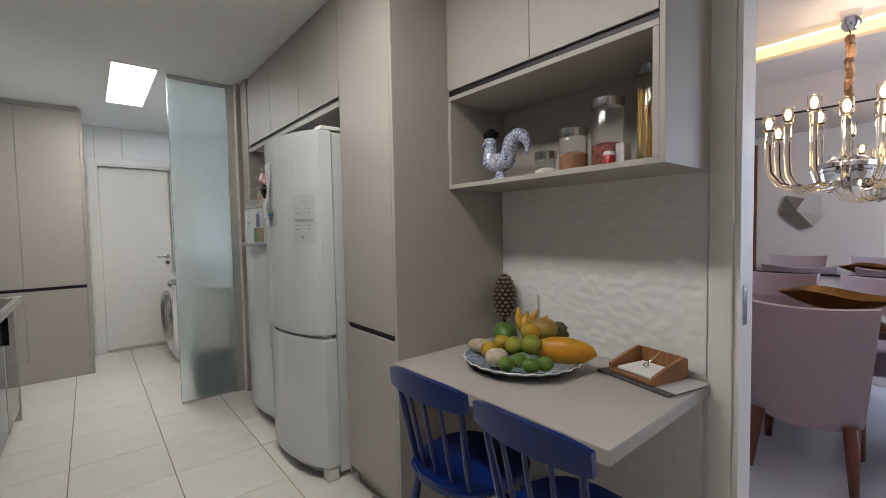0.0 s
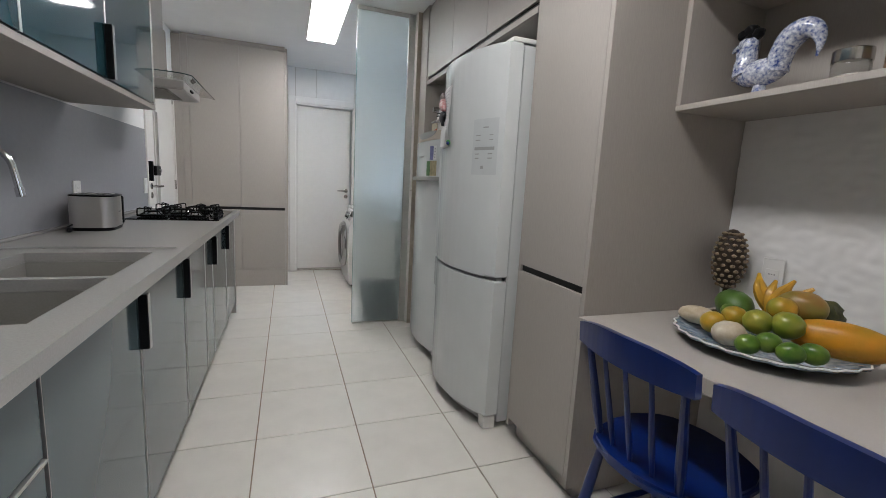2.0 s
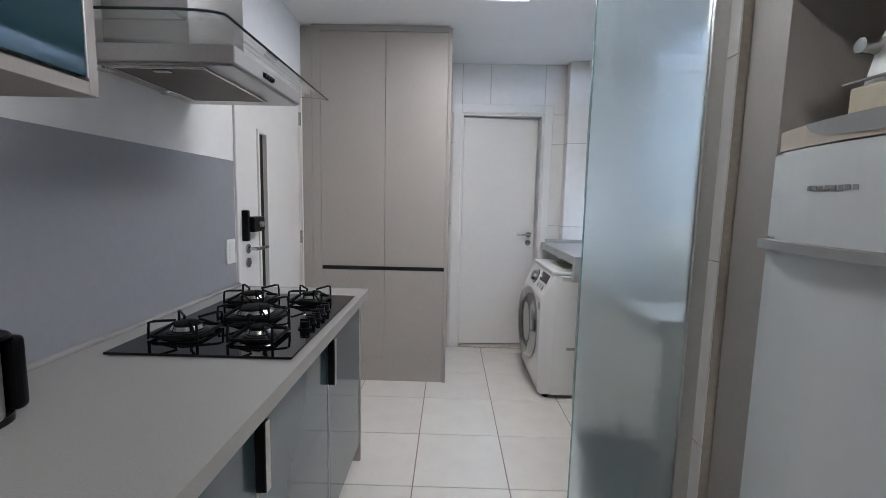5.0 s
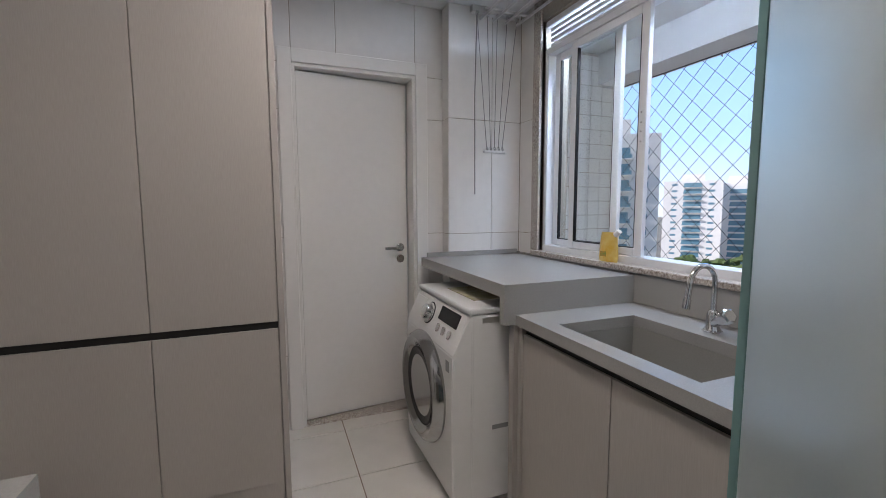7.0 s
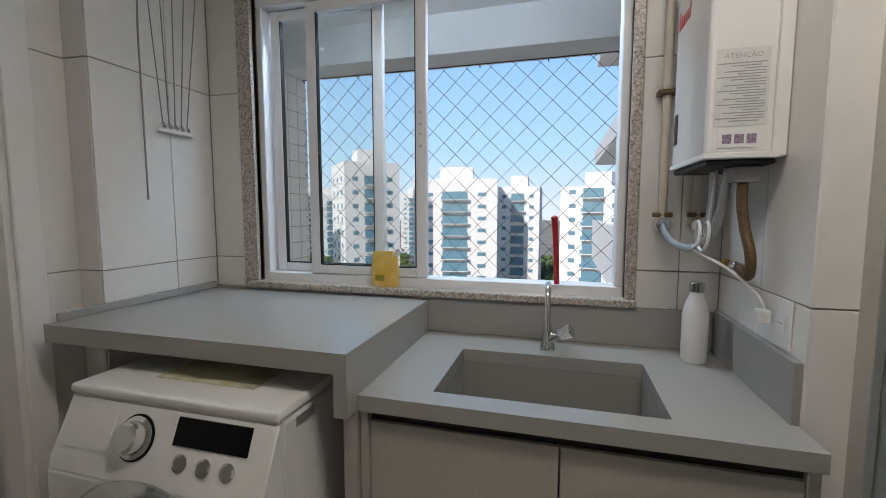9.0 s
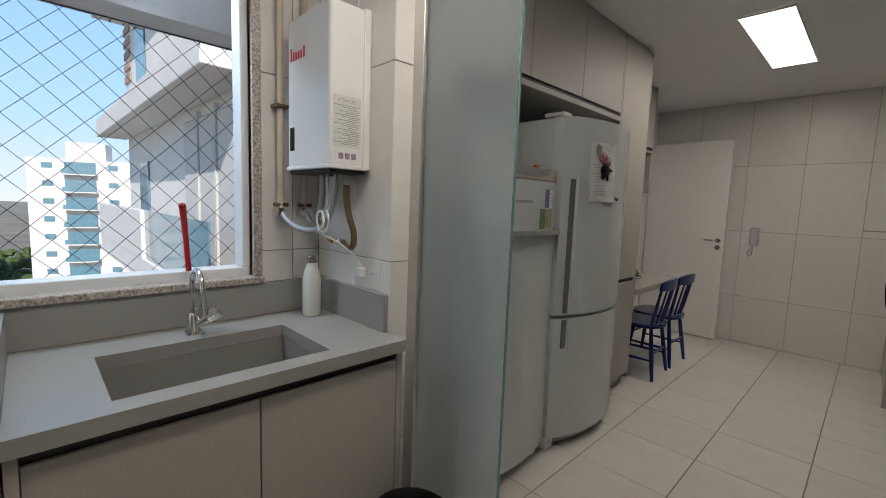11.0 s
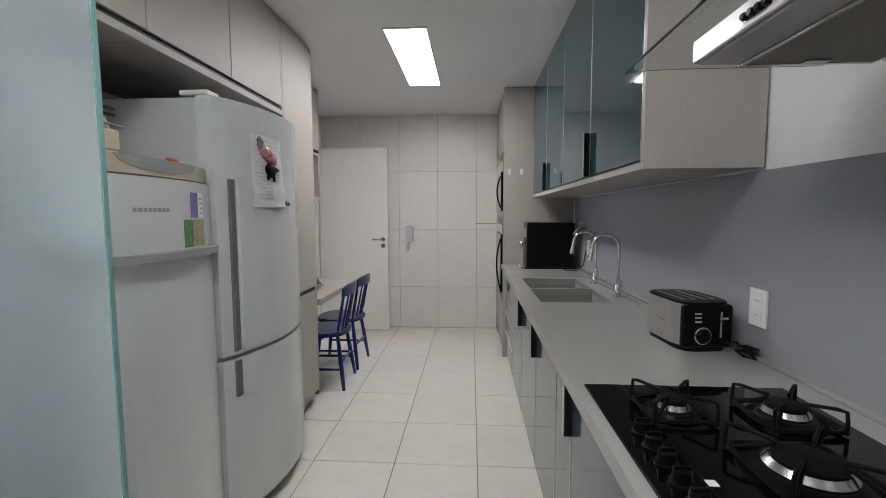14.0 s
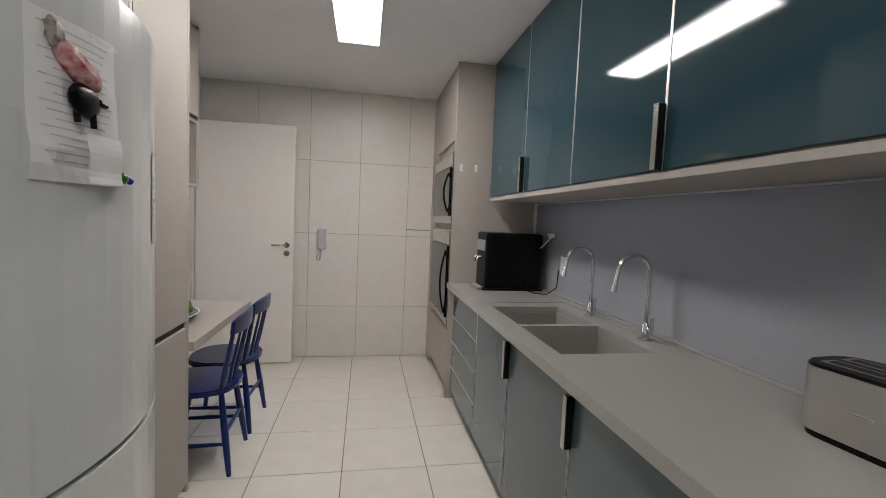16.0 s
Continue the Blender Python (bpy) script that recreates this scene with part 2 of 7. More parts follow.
wall_west = holed("wall_west", SW - 0.14, NW + 1.4, 0, CEIL, "x", LW - 0.14, 0.14, [(4.735, 5.655, 0, 2.13)], M_WHITE, "white painted plaster wall behind the counter")
wall_south = fixed("wall_south", B(LW, RW, SW - 0.14, SW - 0.006, 0, CEIL, 0), M_GROUT, "wall faced with large white tiles")
wall_east = holed("wall_east", SW - 0.14, 4.14, 0, CEIL, "x", RW, 0.14, [(0.0, 0.85, 0, 2.16)], M_WHITE, "white wall with the doorway to the dining room")
wall_pier = fixed("wall_pier", B(0.87, 1.735, 4.14, 4.32, 0, CEIL, 0), M_GROUT, "short tiled wall between kitchen and laundry")
wall_laundry = holed("wall_laundry", 4.32, NW + 0.2, 0, CEIL, "x", EW + 0.006, 0.2, [(4.62, 6.13, 1.023, 2.42)], M_GROUT, "tiled laundry wall with a wide window")
wall_north = holed("wall_north", LW, EW + 0.2, 0, CEIL, "y", NW + 0.006, 0.14, [(-0.012, 0.71, 0, 2.125)], M_GROUT, "tiled wall with the inner laundry door")
wall_column = fixed("wall_column", B(0.896, EW, 6.366, NW, 0, CEIL, 0), M_GROUT, "tiled column beside the laundry window")
back_room = fixed("wall_back_room", B(LW, EW + 0.2, NW + 1.26, NW + 1.4, 0, CEIL, 0), M_WHITE, "plain white wall behind the laundry door")
hall = fixed("wall_hall", B(-2.2, -2.1, 4.2, 6.4, 0, CEIL, 0), material("hall_dark", (0.12, 0.11, 0.1), 0.7, grain=0.1), "dim hall wall behind the service door")
splash = fixed("splashback", B(LW, LW + 0.008, 0.93, 4.70, 0.905, 1.52, 0.001), M_SPLASH, "smooth blue-grey splashback panel behind the counter", "splashback")


# ---- cabinets ----
def grip(y, z0, z1, x, parent, out=1):
    """A black edge grip with a chrome face between two doors."""
    g = part("handle", B(x, x + 0.026, y - 0.012, y + 0.012, z0, z1, 0.003), M_BLACK, parent, "black edge grip")
    part("handle_face", B(x + 0.0262, x + 0.0285, y - 0.012, y + 0.012, z0, z1, 0.0008), M_STEEL, g, "brushed metal face")


CX, DX, CT = -0.495, -0.515, 0.905
joints = [1.61, 2.17, 2.775, 3.29, 3.54, 4.13, 4.68]
base_drawers = thing("drawer_unit", "grey-green glass-fronted drawer unit under the counter", "cabinet", (-0.85, 1.24, 0))
part("body", B(LW + 0.02, DX - 0.045, 0.86, 1.605, 0.09, 0.865, 0), M_LAMIN, base_drawers)
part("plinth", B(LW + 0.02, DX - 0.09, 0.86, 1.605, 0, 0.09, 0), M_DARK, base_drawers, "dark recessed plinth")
for k in range(4):
    z0 = 0.1 + k * 0.19
    d = part("drawer_front", B(DX - 0.044, DX - 0.024, 0.935, 1.604, z0, z0 + 0.184, 0.002), M_TEALC, base_drawers, "glossy grey-green glass front")
    part("rail", B(DX - 0.043, DX - 0.018, 0.935, 1.604, z0 + 0.18, z0 + 0.188, 0.001), M_ALU, d)
for a, b in zip(joints, joints[1:]):
    unit = thing("base_cabinet", "grey-green glass-fronted base cabinet with a black edge grip", "cabinet", (-0.85, (a + b) / 2, 0), "base cabinets under the counter")
    if 1.6 < a < 2.6:
        part("body", B(LW + 0.02, DX - 0.045, a + 0.001, b - 0.001, 0.09, 0.64, 0), M_LAMIN, unit)
    else:
        part("body", B(LW + 0.02, DX - 0.045, a + 0.001, b - 0.001, 0.09, 0.865, 0), M_LAMIN, unit)
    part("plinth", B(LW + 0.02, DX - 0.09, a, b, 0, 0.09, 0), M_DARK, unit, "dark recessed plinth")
    d = part("door", B(DX - 0.044, DX - 0.024, a + 0.004, b - 0.004, 0.1, 0.858, 0.002), M_TEALC, unit, "glossy grey-green glass door")
    part("door_edge", B(DX - 0.045, DX - 0.022, a + 0.0015, a + 0.004, 0.1, 0.858, 0), M_ALU, d)
    part("door_edge", B(DX - 0.045, DX - 0.022, b - 0.004, b - 0.0015, 0.1, 0.858, 0), M_ALU, d)
    if b in (2.17, 2.775, 3.54, 4.13):
        grip(b + 0.004, 0.66, 0.835, DX - 0.024, d)
fixed("counter_end_panel", B(LW + 0.001, DX - 0.02, 4.682, 4.70, 0, 0.865, 0.001), M_LAM, "greige end panel of the counter", "panel")

# worktop with a shallow recessed field round two basins
basins = [(1.71, 2.12), (2.152, 2.57)]
bm = bmesh.new()
BX0, BX1 = -0.985, -0.595
RX0, RX1, RY0, RY1, RZ = -1.10, -0.532, 1.60, 2.655, CT - 0.006
B(RX1, CX, 0.86, 4.705, 0.865, CT, 0, bm)
B(LW + 0.009, RX0, 0.86, 4.705, 0.865, CT, 0, bm)
B(RX0, RX1, 0.86, RY0, 0.865, CT, 0, bm)
B(RX0, RX1, RY1, 4.705, 0.865, CT, 0, bm)
B(BX1, RX1, RY0, RY1, 0.865, RZ, 0, bm)
B(RX0, BX0, RY0, RY1, 0.865, RZ, 0, bm)
for a, b in ((RY0, 1.71), (2.12, 2.152), (2.57, RY1)):
    B(BX0, BX1, a, b, 0.865, RZ, 0, bm)
counter = fixed("worktop", bm, M_STONE, "pale grey quartz worktop with a mitred front edge", "worktop")
fixed("upstand", B(LW + 0.009, LW + 0.03, 0.93, 4.705, CT, CT + 0.012, 0.002), M_STONE, "low grey quartz upstand along the wall", "upstand")
for a, b in basins:
    z = 0.70
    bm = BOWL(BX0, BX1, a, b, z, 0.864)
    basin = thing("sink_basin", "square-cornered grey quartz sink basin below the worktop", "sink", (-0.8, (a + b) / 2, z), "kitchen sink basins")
    part("bowl", bm, M_STONE_SHADE, basin)
    part("drain", LATHE([(0.045, z), (0.045, z + 0.003), (0.03, z + 0.004), (0.028, z + 0.001)], 20, None, Matrix.Translation((-0.8, (a + b) / 2, 0))), M_CHROME, basin, "round chrome drain")

# wall cabinets with teal glass doors
UX, UZ = -0.775, 1.528
uj = [0.93, 1.61, 2.20, 2.80, 3.425]
for a, b in zip(uj, uj[1:]):
    unit = thing("wall_cabinet", "wall cabinet with glossy dark teal glass door", "cabinet", (-0.97, (a + b) / 2, UZ), "teal wall cabinets above the sink")
    part("body", B(LW + 0.009, UX - 0.022, a + 0.001, b - 0.001, UZ + 0.025, CEIL - 0.004, 0), M_LAMIN, unit)
    part("bottom_board", B(LW + 0.009, UX, a, b, UZ, UZ + 0.024, 0.001), M_LAM, unit, "greige laminate bottom board")
    d = part("door", B(UX - 0.021, UX - 0.001, a + 0.004, b - 0.004, UZ + 0.032, CEIL - 0.02, 0.001), M_TEAL, unit, "glossy dark teal glass door")
    part("door_edge", B(UX - 0.022, UX + 0.001, a + 0.001, a + 0.0045, UZ + 0.03, CEIL - 0.02, 0), M_ALU, d)
    part("door_edge", B(UX - 0.022, UX + 0.001, b - 0.0045, b - 0.001, UZ + 0.03, CEIL - 0.02, 0), M_ALU, d)
    if b in (1.61, 2.80):
        grip(b - 0.008, UZ + 0.03, UZ + 0.235, UX, d)
fixed("wall_cabinet_side", B(LW + 0.009, UX, 3.425, 3.446, UZ, CEIL - 0.004, 0.001), M_LAM, "greige laminate side panel of the wall cabinets", "panel")

# oven tower
TX = -0.516
tower = thing("oven_tower", "tall greige laminate unit housing microwave and oven", "cabinet", (-0.84, 0.38, 0))
part("side_panel", B(LW + 0.001, TX, 0.83, 0.852, 0, CEIL - 0.002, 0.001), M_LAM, tower)
part("body", B(LW + 0.001, TX - 0.024, -0.19, 0.829, 0.09, CEIL - 0.03, 0), M_LAMIN, tower)
part("filler", B(LW + 0.001, TX - 0.01, -0.19, 0.829, CEIL - 0.029, CEIL - 0.003, 0), M_LAM, tower)
part("side_filler", B(TX - 0.023, TX, -0.19, 0.03, 0.02, CEIL - 0.04, 0.001), M_LAM, tower)
part("top_door", B(TX - 0.023, TX, 0.035, 0.828, 1.98, CEIL - 0.04, 0.001), M_LAM, tower)
part("lower_drawer", B(TX - 0.023, TX, 0.035, 0.828, 0.10, 0.50, 0.001), M_LAM, tower)
part("plinth", B(LW + 0.01, TX - 0.06, -0.19, 0.829, 0, 0.09, 0), M_DARK, tower)
for z0, z1, w in ((1.35, 1.90, "microwave"), (0.56, 1.30, "oven")):
    app = thing(w, "built-in stainless steel %s with a dark glass door" % w, w, (-0.6, 0.43, z0))
    part("frame", B(TX - 0.022, TX + 0.004, 0.05, 0.815, z0, z1, 0.003), M_STEEL, app)
    part("door_glass", B(TX + 0.005, TX + 0.022, 0.07, 0.795, z0 + 0.06, z1 - 0.12, 0.003), M_BGLASS, app, "black glass door")
    part("control_strip", B(TX + 0.005, TX + 0.014, 0.07, 0.795, z1 - 0.105, z1 - 0.02, 0.002), M_ALU, app)
    pts = [(TX + 0.022 + 0.035 * math.sin(math.pi * k / 10), 0.755, z0 + 0.09 + (z1 - z0 - 0.25) * k / 10) for k in range(11)]
    part("handle", TUBE(pts, 0.008), M_BLACK, app, "bowed vertical handle")

# ---- pantry, upper cupboards and side panels on the east side ----
PX = 0.908
pantry = thing("pantry_cupboard", "tall greige laminate pantry cupboard with a dark groove", "cabinet", (1.25, 2.14, 0))
part("side_panel", B(PX - 0.0, RW, 1.905, 1.927, 0.06, CEIL - 0.02, 0.001), M_LAM, pantry)
part("body", B(PX + 0.024, RW - 0.002, 1.928, 2.372, 0.09, CEIL - 0.004, 0), M_LAMIN, pantry)
part("upper_door", B(PX, PX + 0.022, 1.929, 2.371, 0.868, CEIL - 0.05, 0.001), M_LAM, pantry)
part("lower_door", B(PX, PX + 0.022, 1.929, 2.371, 0.1, 0.838, 0.001), M_LAM, pantry)
part("groove", B(PX + 0.012, PX + 0.023, 1.929, 2.371, 0.839, 0.867, 0), M_DARK, pantry, "dark recessed finger groove")
part("filler", B(PX + 0.008, PX + 0.022, 1.929, 2.371, CEIL - 0.049, CEIL - 0.004, 0), M_LAM, pantry)
part("plinth", B(PX + 0.05, RW - 0.01, 1.93, 2.372, 0, 0.089, 0), M_LAM, pantry)
part("far_side_panel", B(PX + 0.001, RW - 0.002, 2.373, 2.392, 0.06, CEIL - 0.02, 0.001), M_LAM, pantry)
OZ = 1.985
for a, b in ((2.394, 2.92), (2.92, 3.445), (3.445, 3.965)):
    u = thing("upper_cupboard", "greige laminate upper cupboard above the fridges", "cabinet", (1.25, (a + b) / 2, OZ), "upper cupboards above the fridges")
    part("body", B(PX + 0.022, RW - 0.002, a + 0.001, b - 0.001, OZ, CEIL - 0.004, 0), M_LAMIN, u)
    part("door", B(PX, PX + 0.02, a + 0.002, b - 0.002, OZ + 0.035, CEIL - 0.05, 0.0015), M_LAM, u)
    part("groove", B(PX + 0.013, PX + 0.0215, a + 0.001, b - 0.001, OZ + 0.012, OZ + 0.034, 0), M_DARK, u)
    part("lower_lip", B(PX - 0.002, PX + 0.0215, a, b, OZ - 0.018, OZ + 0.011, 0.001), M_LAM, u)
    part("filler", B(PX + 0.008, PX + 0.02, a, b, CEIL - 0.049, CEIL - 0.004, 0), M_LAM, u)
fixed("niche_side_panel", B(0.90, RW, 3.967, 4.135, 0, CEIL - 0.002, 0.001), M_LAM, "greige panel closing the fridge niche", "panel")

# ---- glass partition ----
partition = thing("glass_partition", "fixed frosted glass partition with aluminium channels", "partition", (0.6, 4.2, 0))
pane = part("pane", B(0.404, 0.81, 4.216, 4.226, 0.012, CEIL - 0.03, 0.0005), M_FROST, partition, "frosted greenish glass pane")
part("polished_edge", B(0.401, 0.404, 4.216, 4.226, 0.012, CEIL - 0.03, 0), M_GEDGE, partition, "bright green-blue polished edge")
part("floor_channel", B(0.404, 0.83, 4.208, 4.234, 0, 0.012, 0.001), M_ALU, partition)
part("ceiling_channel", B(0.404, 0.83, 4.204, 4.238, CEIL - 0.03, CEIL - 0.002, 0.001), M_ALU, partition)
part("wall_channel", B(0.81, 0.868, 4.20, 4.242, 0, CEIL - 0.002, 0.002), M_ALU, partition)

# ---- tall cupboard beside the laundry door ----
TY = 5.675
tall = thing("tall_cupboard", "tall greige laminate double cupboard with a dark groove", "cabinet", (-0.62, 6.07, 0))
part("body", B(LW + 0.002, -0.132, TY + 0.024, NW - 0.002, 0.1, CEIL - 0.03, 0), M_LAMIN, tall)
part("side_panel", B(-0.131, -0.108, TY - 0.004, NW - 0.002, 0.0, CEIL - 0.02, 0.001), M_LAM, tall)
part("left_filler", B(LW + 0.002, -1.085, TY + 0.004, TY + 0.023, 0, CEIL - 0.02, 0.001), M_LAM, tall)
part("left_stile", B(-1.083, -1.024, TY, TY + 0.022, 0.1, CEIL - 0.02, 0.001), M_LAM, tall)
part("top_filler", B(-1.083, -0.132, TY + 0.002, TY + 0.022, CEIL - 0.045, CEIL - 0.004, 0.001), M_LAM, tall)
for a, b in ((-1.022, -0.5685), (-0.5655, -0.134)):
    part("upper_door", B(a, b, TY, TY + 0.022, 0.868, CEIL - 0.05, 0.001), M_LAM, tall)
    part("lower_door", B(a, b, TY, TY + 0.022, 0.19, 0.838, 0.001), M_LAM, tall)
part("groove", B(-1.022, -0.134, TY + 0.010, TY + 0.023, 0.839, 0.867, 0), M_DARK, tall, "dark recessed finger groove")
part("plinth", B(-1.083, -0.134, TY + 0.006, TY + 0.022, 0.0, 0.188, 0), M_LAM, tall)


# ---- doors ----
def lever(parent, p, d, across, mat):
    """A lever handle with rose and keyhole plate: p on the leaf, d out of it, across along the lever."""
    p, d, across = Vector(p), Vector(d), Vector(across)
    m = Matrix.Translation(p) @ d.to_track_quat("Z", "Y").to_matrix().to_4x4()
    h = part("handle", TUBE([p, p + d * 0.05, p + d * 0.055 + across * 0.02, p + d * 0.055 + across * 0.12], 0.009, 10), mat, parent, "satin metal lever handle")
    part("rose", LATHE([(0.026, 0.0), (0.026, 0.006), (0.02, 0.009)], 20, None, m), mat, h)
    part("keyhole_plate", LATHE([(0.026, 0.0), (0.026, 0.006), (0.02, 0.008)], 20, None, Matrix.Translation((0, 0, -0.075)) @ m), mat, h)


def frame_boards(parent, axis, a, b, top, at, deep, w=0.065, t=0.014, side=1):
    """Architrave round an opening, with the lining through the wall."""
    for name, lo, hi, z0, z1 in (("jamb", a - w, a, 0, top + w), ("jamb", b, b + w, 0, top + w), ("head", a, b, top, top + w)):
        f0, f1 = (at, at + side * t)
        q = B(min(f0, f1), max(f0, f1), lo, hi, z0, z1, 0.003) if axis == "x" else B(lo, hi, min(f0, f1), max(f0, f1), z0, z1, 0.003)
        part(name, q, M_DOOR, parent)
    i0, i1 = sorted((at, at - side * deep))
    for name, lo, hi, z0, z1 in (("lining", a - 0.002, a + 0.018, 0, top), ("lining", b - 0.018, b + 0.002, 0, top), ("lining", a + 0.018, b - 0.018, top - 0.018, top + 0.002)):
        q = B(i0, i1, lo, hi, z0, z1, 0.001) if axis == "x" else B(lo, hi, i0, i1, z0, z1, 0.001)
        part(name, q, M_DOOR, parent)


# kitchen door, folded back against the tiled wall
kf = tagged(thing("door_1_frame", "white lacquered frame of the dining room doorway", "door frame", (RW, 0.42, 0)), kind="structure")
frame_boards(kf, "x", 0.0, 0.85, 2.16, RW, 0.14, 0.075, 0.016, -1)
part("strike_plate", B(RW + 0.03, RW + 0.07, 0.829, 0.832, 0.98, 1.12, 0.0005), M_STEEL, kf, "metal strike plate")
kd = tagged(thing("door_1", "open white flush kitchen door standing by the tiled wall", "door", (1.56, -0.03, 0)), kind="structure")
part("leaf", B(0.757, 1.57, -0.05, -0.013, 0.012, 2.145, 0.003), M_DOOR, kd)
lever(kd, (0.815, -0.013, 1.09), (0, 1, 0), (1, 0, 0), M_STEEL)

# laundry inner door, ajar
lf = tagged(thing("door_2_frame", "white lacquered frame of the laundry door", "door frame", (0.33, NW, 0)), kind="structure")
frame_boards(lf, "y", -0.012, 0.71, 2.125, NW, 0.14, 0.075, 0.016, -1)
part("threshold", B(0.006, 0.692, NW - 0.005, NW + 0.14, -0.003, 0.012, 0.002), M_GRAN, lf, "speckled granite threshold")
ld = tagged(thing("door_2", "white flush laundry door standing slightly ajar", "door"), kind="structure")
part("leaf", B(0.0, 0.675, 0.0, 0.036, 0.018, 2.10, 0.003), M_DOOR, ld)
lever(ld, (0.625, 0.0, 1.06), (0, -1, 0), (-1, 0, 0), M_STEEL)
ld.matrix_basis = pose(0.009, NW + 0.045, 0, 0, 0, 5.5)

# service door on the west wall, with a narrow glazed slot
sf = tagged(thing("door_3_frame", "white lacquered frame of the service door", "door frame", (LW, 5.2, 0)), kind="structure")
frame_boards(sf, "x", 4.735, 5.655, 2.13, LW, 0.14, 0.018, 0.014, 1)
sd = tagged(thing("door_3", "white service door with a narrow dark glazed slot", "door", (LW, 5.2, 0)), kind="structure")
bm = bmesh.new()
for q in ((4.755, 5.0, 0.01, 2.11), (5.09, 5.635, 0.01, 2.11), (5.0, 5.09, 0.01, 0.25), (5.0, 5.09, 1.7, 2.11)):
    B(LW - 0.036, LW - 0.004, q[0], q[1], q[2], q[3], 0, bm)
part("leaf", bm, M_DOOR, sd)
part("slot_glass", B(LW - 0.024, LW - 0.018, 5.0, 5.09, 0.25, 1.7, 0), M_BGLASS, sd, "dark glazed slot")
bm = bmesh.new()
for q in ((4.98, 5.0, 0.23, 1.72), (5.09, 5.11, 0.23, 1.72), (5.0, 5.09, 0.23, 0.25), (5.0, 5.09, 1.7, 1.72)):
    B(LW - 0.004, LW + 0.006, q[0], q[1], q[2], q[3], 0.001, bm)
part("slot_bead", bm, M_DOOR, sd)
lever(sd, (LW - 0.004, 4.85, 1.075), (1, 0, 0), (0, 1, 0), M_STEEL)
for z in (0.3, 1.03, 1.85):
    part("hinge", B(LW - 0.002, LW + 0.012, 5.632, 5.648, z, z + 0.09, 0.002), M_STEEL, sd)

# ---- ceiling panels ----
for a, b in ((0.98, 2.17), (4.125, 5.285)):
    lp = thing("ceiling_panel_light", "long rectangular white LED panel set in the ceiling", "lamp", (0.2, (a + b) / 2, CEIL), "ceiling light panels")
    part("diffuser", B(0.072, 0.338, a + 0.006, b - 0.006, CEIL - 0.008, CEIL - 0.003, 0), M_PANEL, lp, "glowing white diffuser")
    bm = bmesh.new()
    B(0.064, 0.072, a, b, CEIL - 0.012, CEIL - 0.001, 0, bm)
    B(0.338, 0.346, a, b, CEIL - 0.012, CEIL - 0.001, 0, bm)
    B(0.072, 0.338, a, a + 0.006, CEIL - 0.012, CEIL - 0.001, 0, bm)
    B(0.072, 0.338, b - 0.006, b, CEIL - 0.012, CEIL - 0.001, 0, bm)
    part("frame", bm, M_PLASTIC, lp)

# ---- breakfast table and shelf ----
TZ = 0.765
tab = thing("breakfast_table", "greige laminate wall table with a thick mitred edge", "table", (1.24, 1.41, 0))
part("tabletop", B(0.885, RW - 0.002, 0.915, 1.903, TZ - 0.045, TZ, 0.002), M_LAM, tab)
part("support_panel", B(RW - 0.03, RW - 0.002, 0.94, 1.90, 0.0, TZ - 0.046, 0.001), M_WTILE, tab)
SX = 1.217
shelf = thing("wall_shelf_unit", "greige laminate open wall shelf with closed cupboard doors above", "shelf", (1.4, 1.42, 1.52))
for z in (1.52, 1.925):
    part("shelf_board", B(SX, RW - 0.002, 0.94, 1.903, z, z + 0.02, 0.001), M_LAM, shelf)
for y in (0.94, 1.883):
    part("side_board", B(SX, RW - 0.002, y, y + 0.02, 1.541, 1.924, 0.001), M_LAM, shelf)
part("back_board", B(RW - 0.014, RW - 0.003, 0.961, 1.882, 1.541, 1.924, 0), M_LAM, shelf)
part("cupboard_body", B(SX + 0.022, RW - 0.002, 0.941, 1.902, 1.946, CEIL - 0.004, 0), M_LAMIN, shelf)
part("side_cheek", B(SX, RW - 0.002, 0.922, 0.9395, 1.52, CEIL - 0.004, 0.001), M_LAM, shelf)
part("groove", B(SX + 0.012, SX + 0.021, 0.942, 1.902, 1.946, 1.972, 0), M_DARK, shelf, "dark recessed finger groove")
for a, b in ((0.942, 1.42), (1.423, 1.902)):
    part("door", B(SX, SX + 0.021, a, b, 1.973, CEIL - 0.03, 0.001), M_LAM, shelf)

# textured white wall panels behind the table
bm = bmesh.new()
NY, NZ = 120, 90
grid = []
for j in range(NZ + 1):
    row = []
    for i in range(NY + 1):
        y, z = 0.93 + 0.972 * i / NY, TZ + 0.002 + (1.518 - TZ) * j / NZ
        w = noise.noise(Vector((y * 15 + z * 9, z * 24 - y * 9, 0.3)))
        w2 = noise.noise(Vector((y * 34, z * 48, 3.3)))
        row.append(bm.verts.new((RW - 0.008 - 0.0052 * abs(w) - 0.0014 * w2, y, z)))
    grid.append(row)
for j in range(NZ):
    for i in range(NY):
        bm.faces.new((grid[j][i], grid[j][i + 1], grid[j + 1][i + 1], grid[j + 1][i])).smooth = True
fixed("wall_relief", bm, M_WHITE, "white wavy relief wall covering above the table", "wall covering")

# ---- fridge and freezer ----
def bowed(y0, y1, xe, bow, n=14):
    """The outline of a bowed front: edge x, and how far the middle stands out to -x."""
    return [(xe - bow * (1 - (2 * k / n - 1) ** 2), y0 + (y1 - y0) * k / n) for k in range(n + 1)]


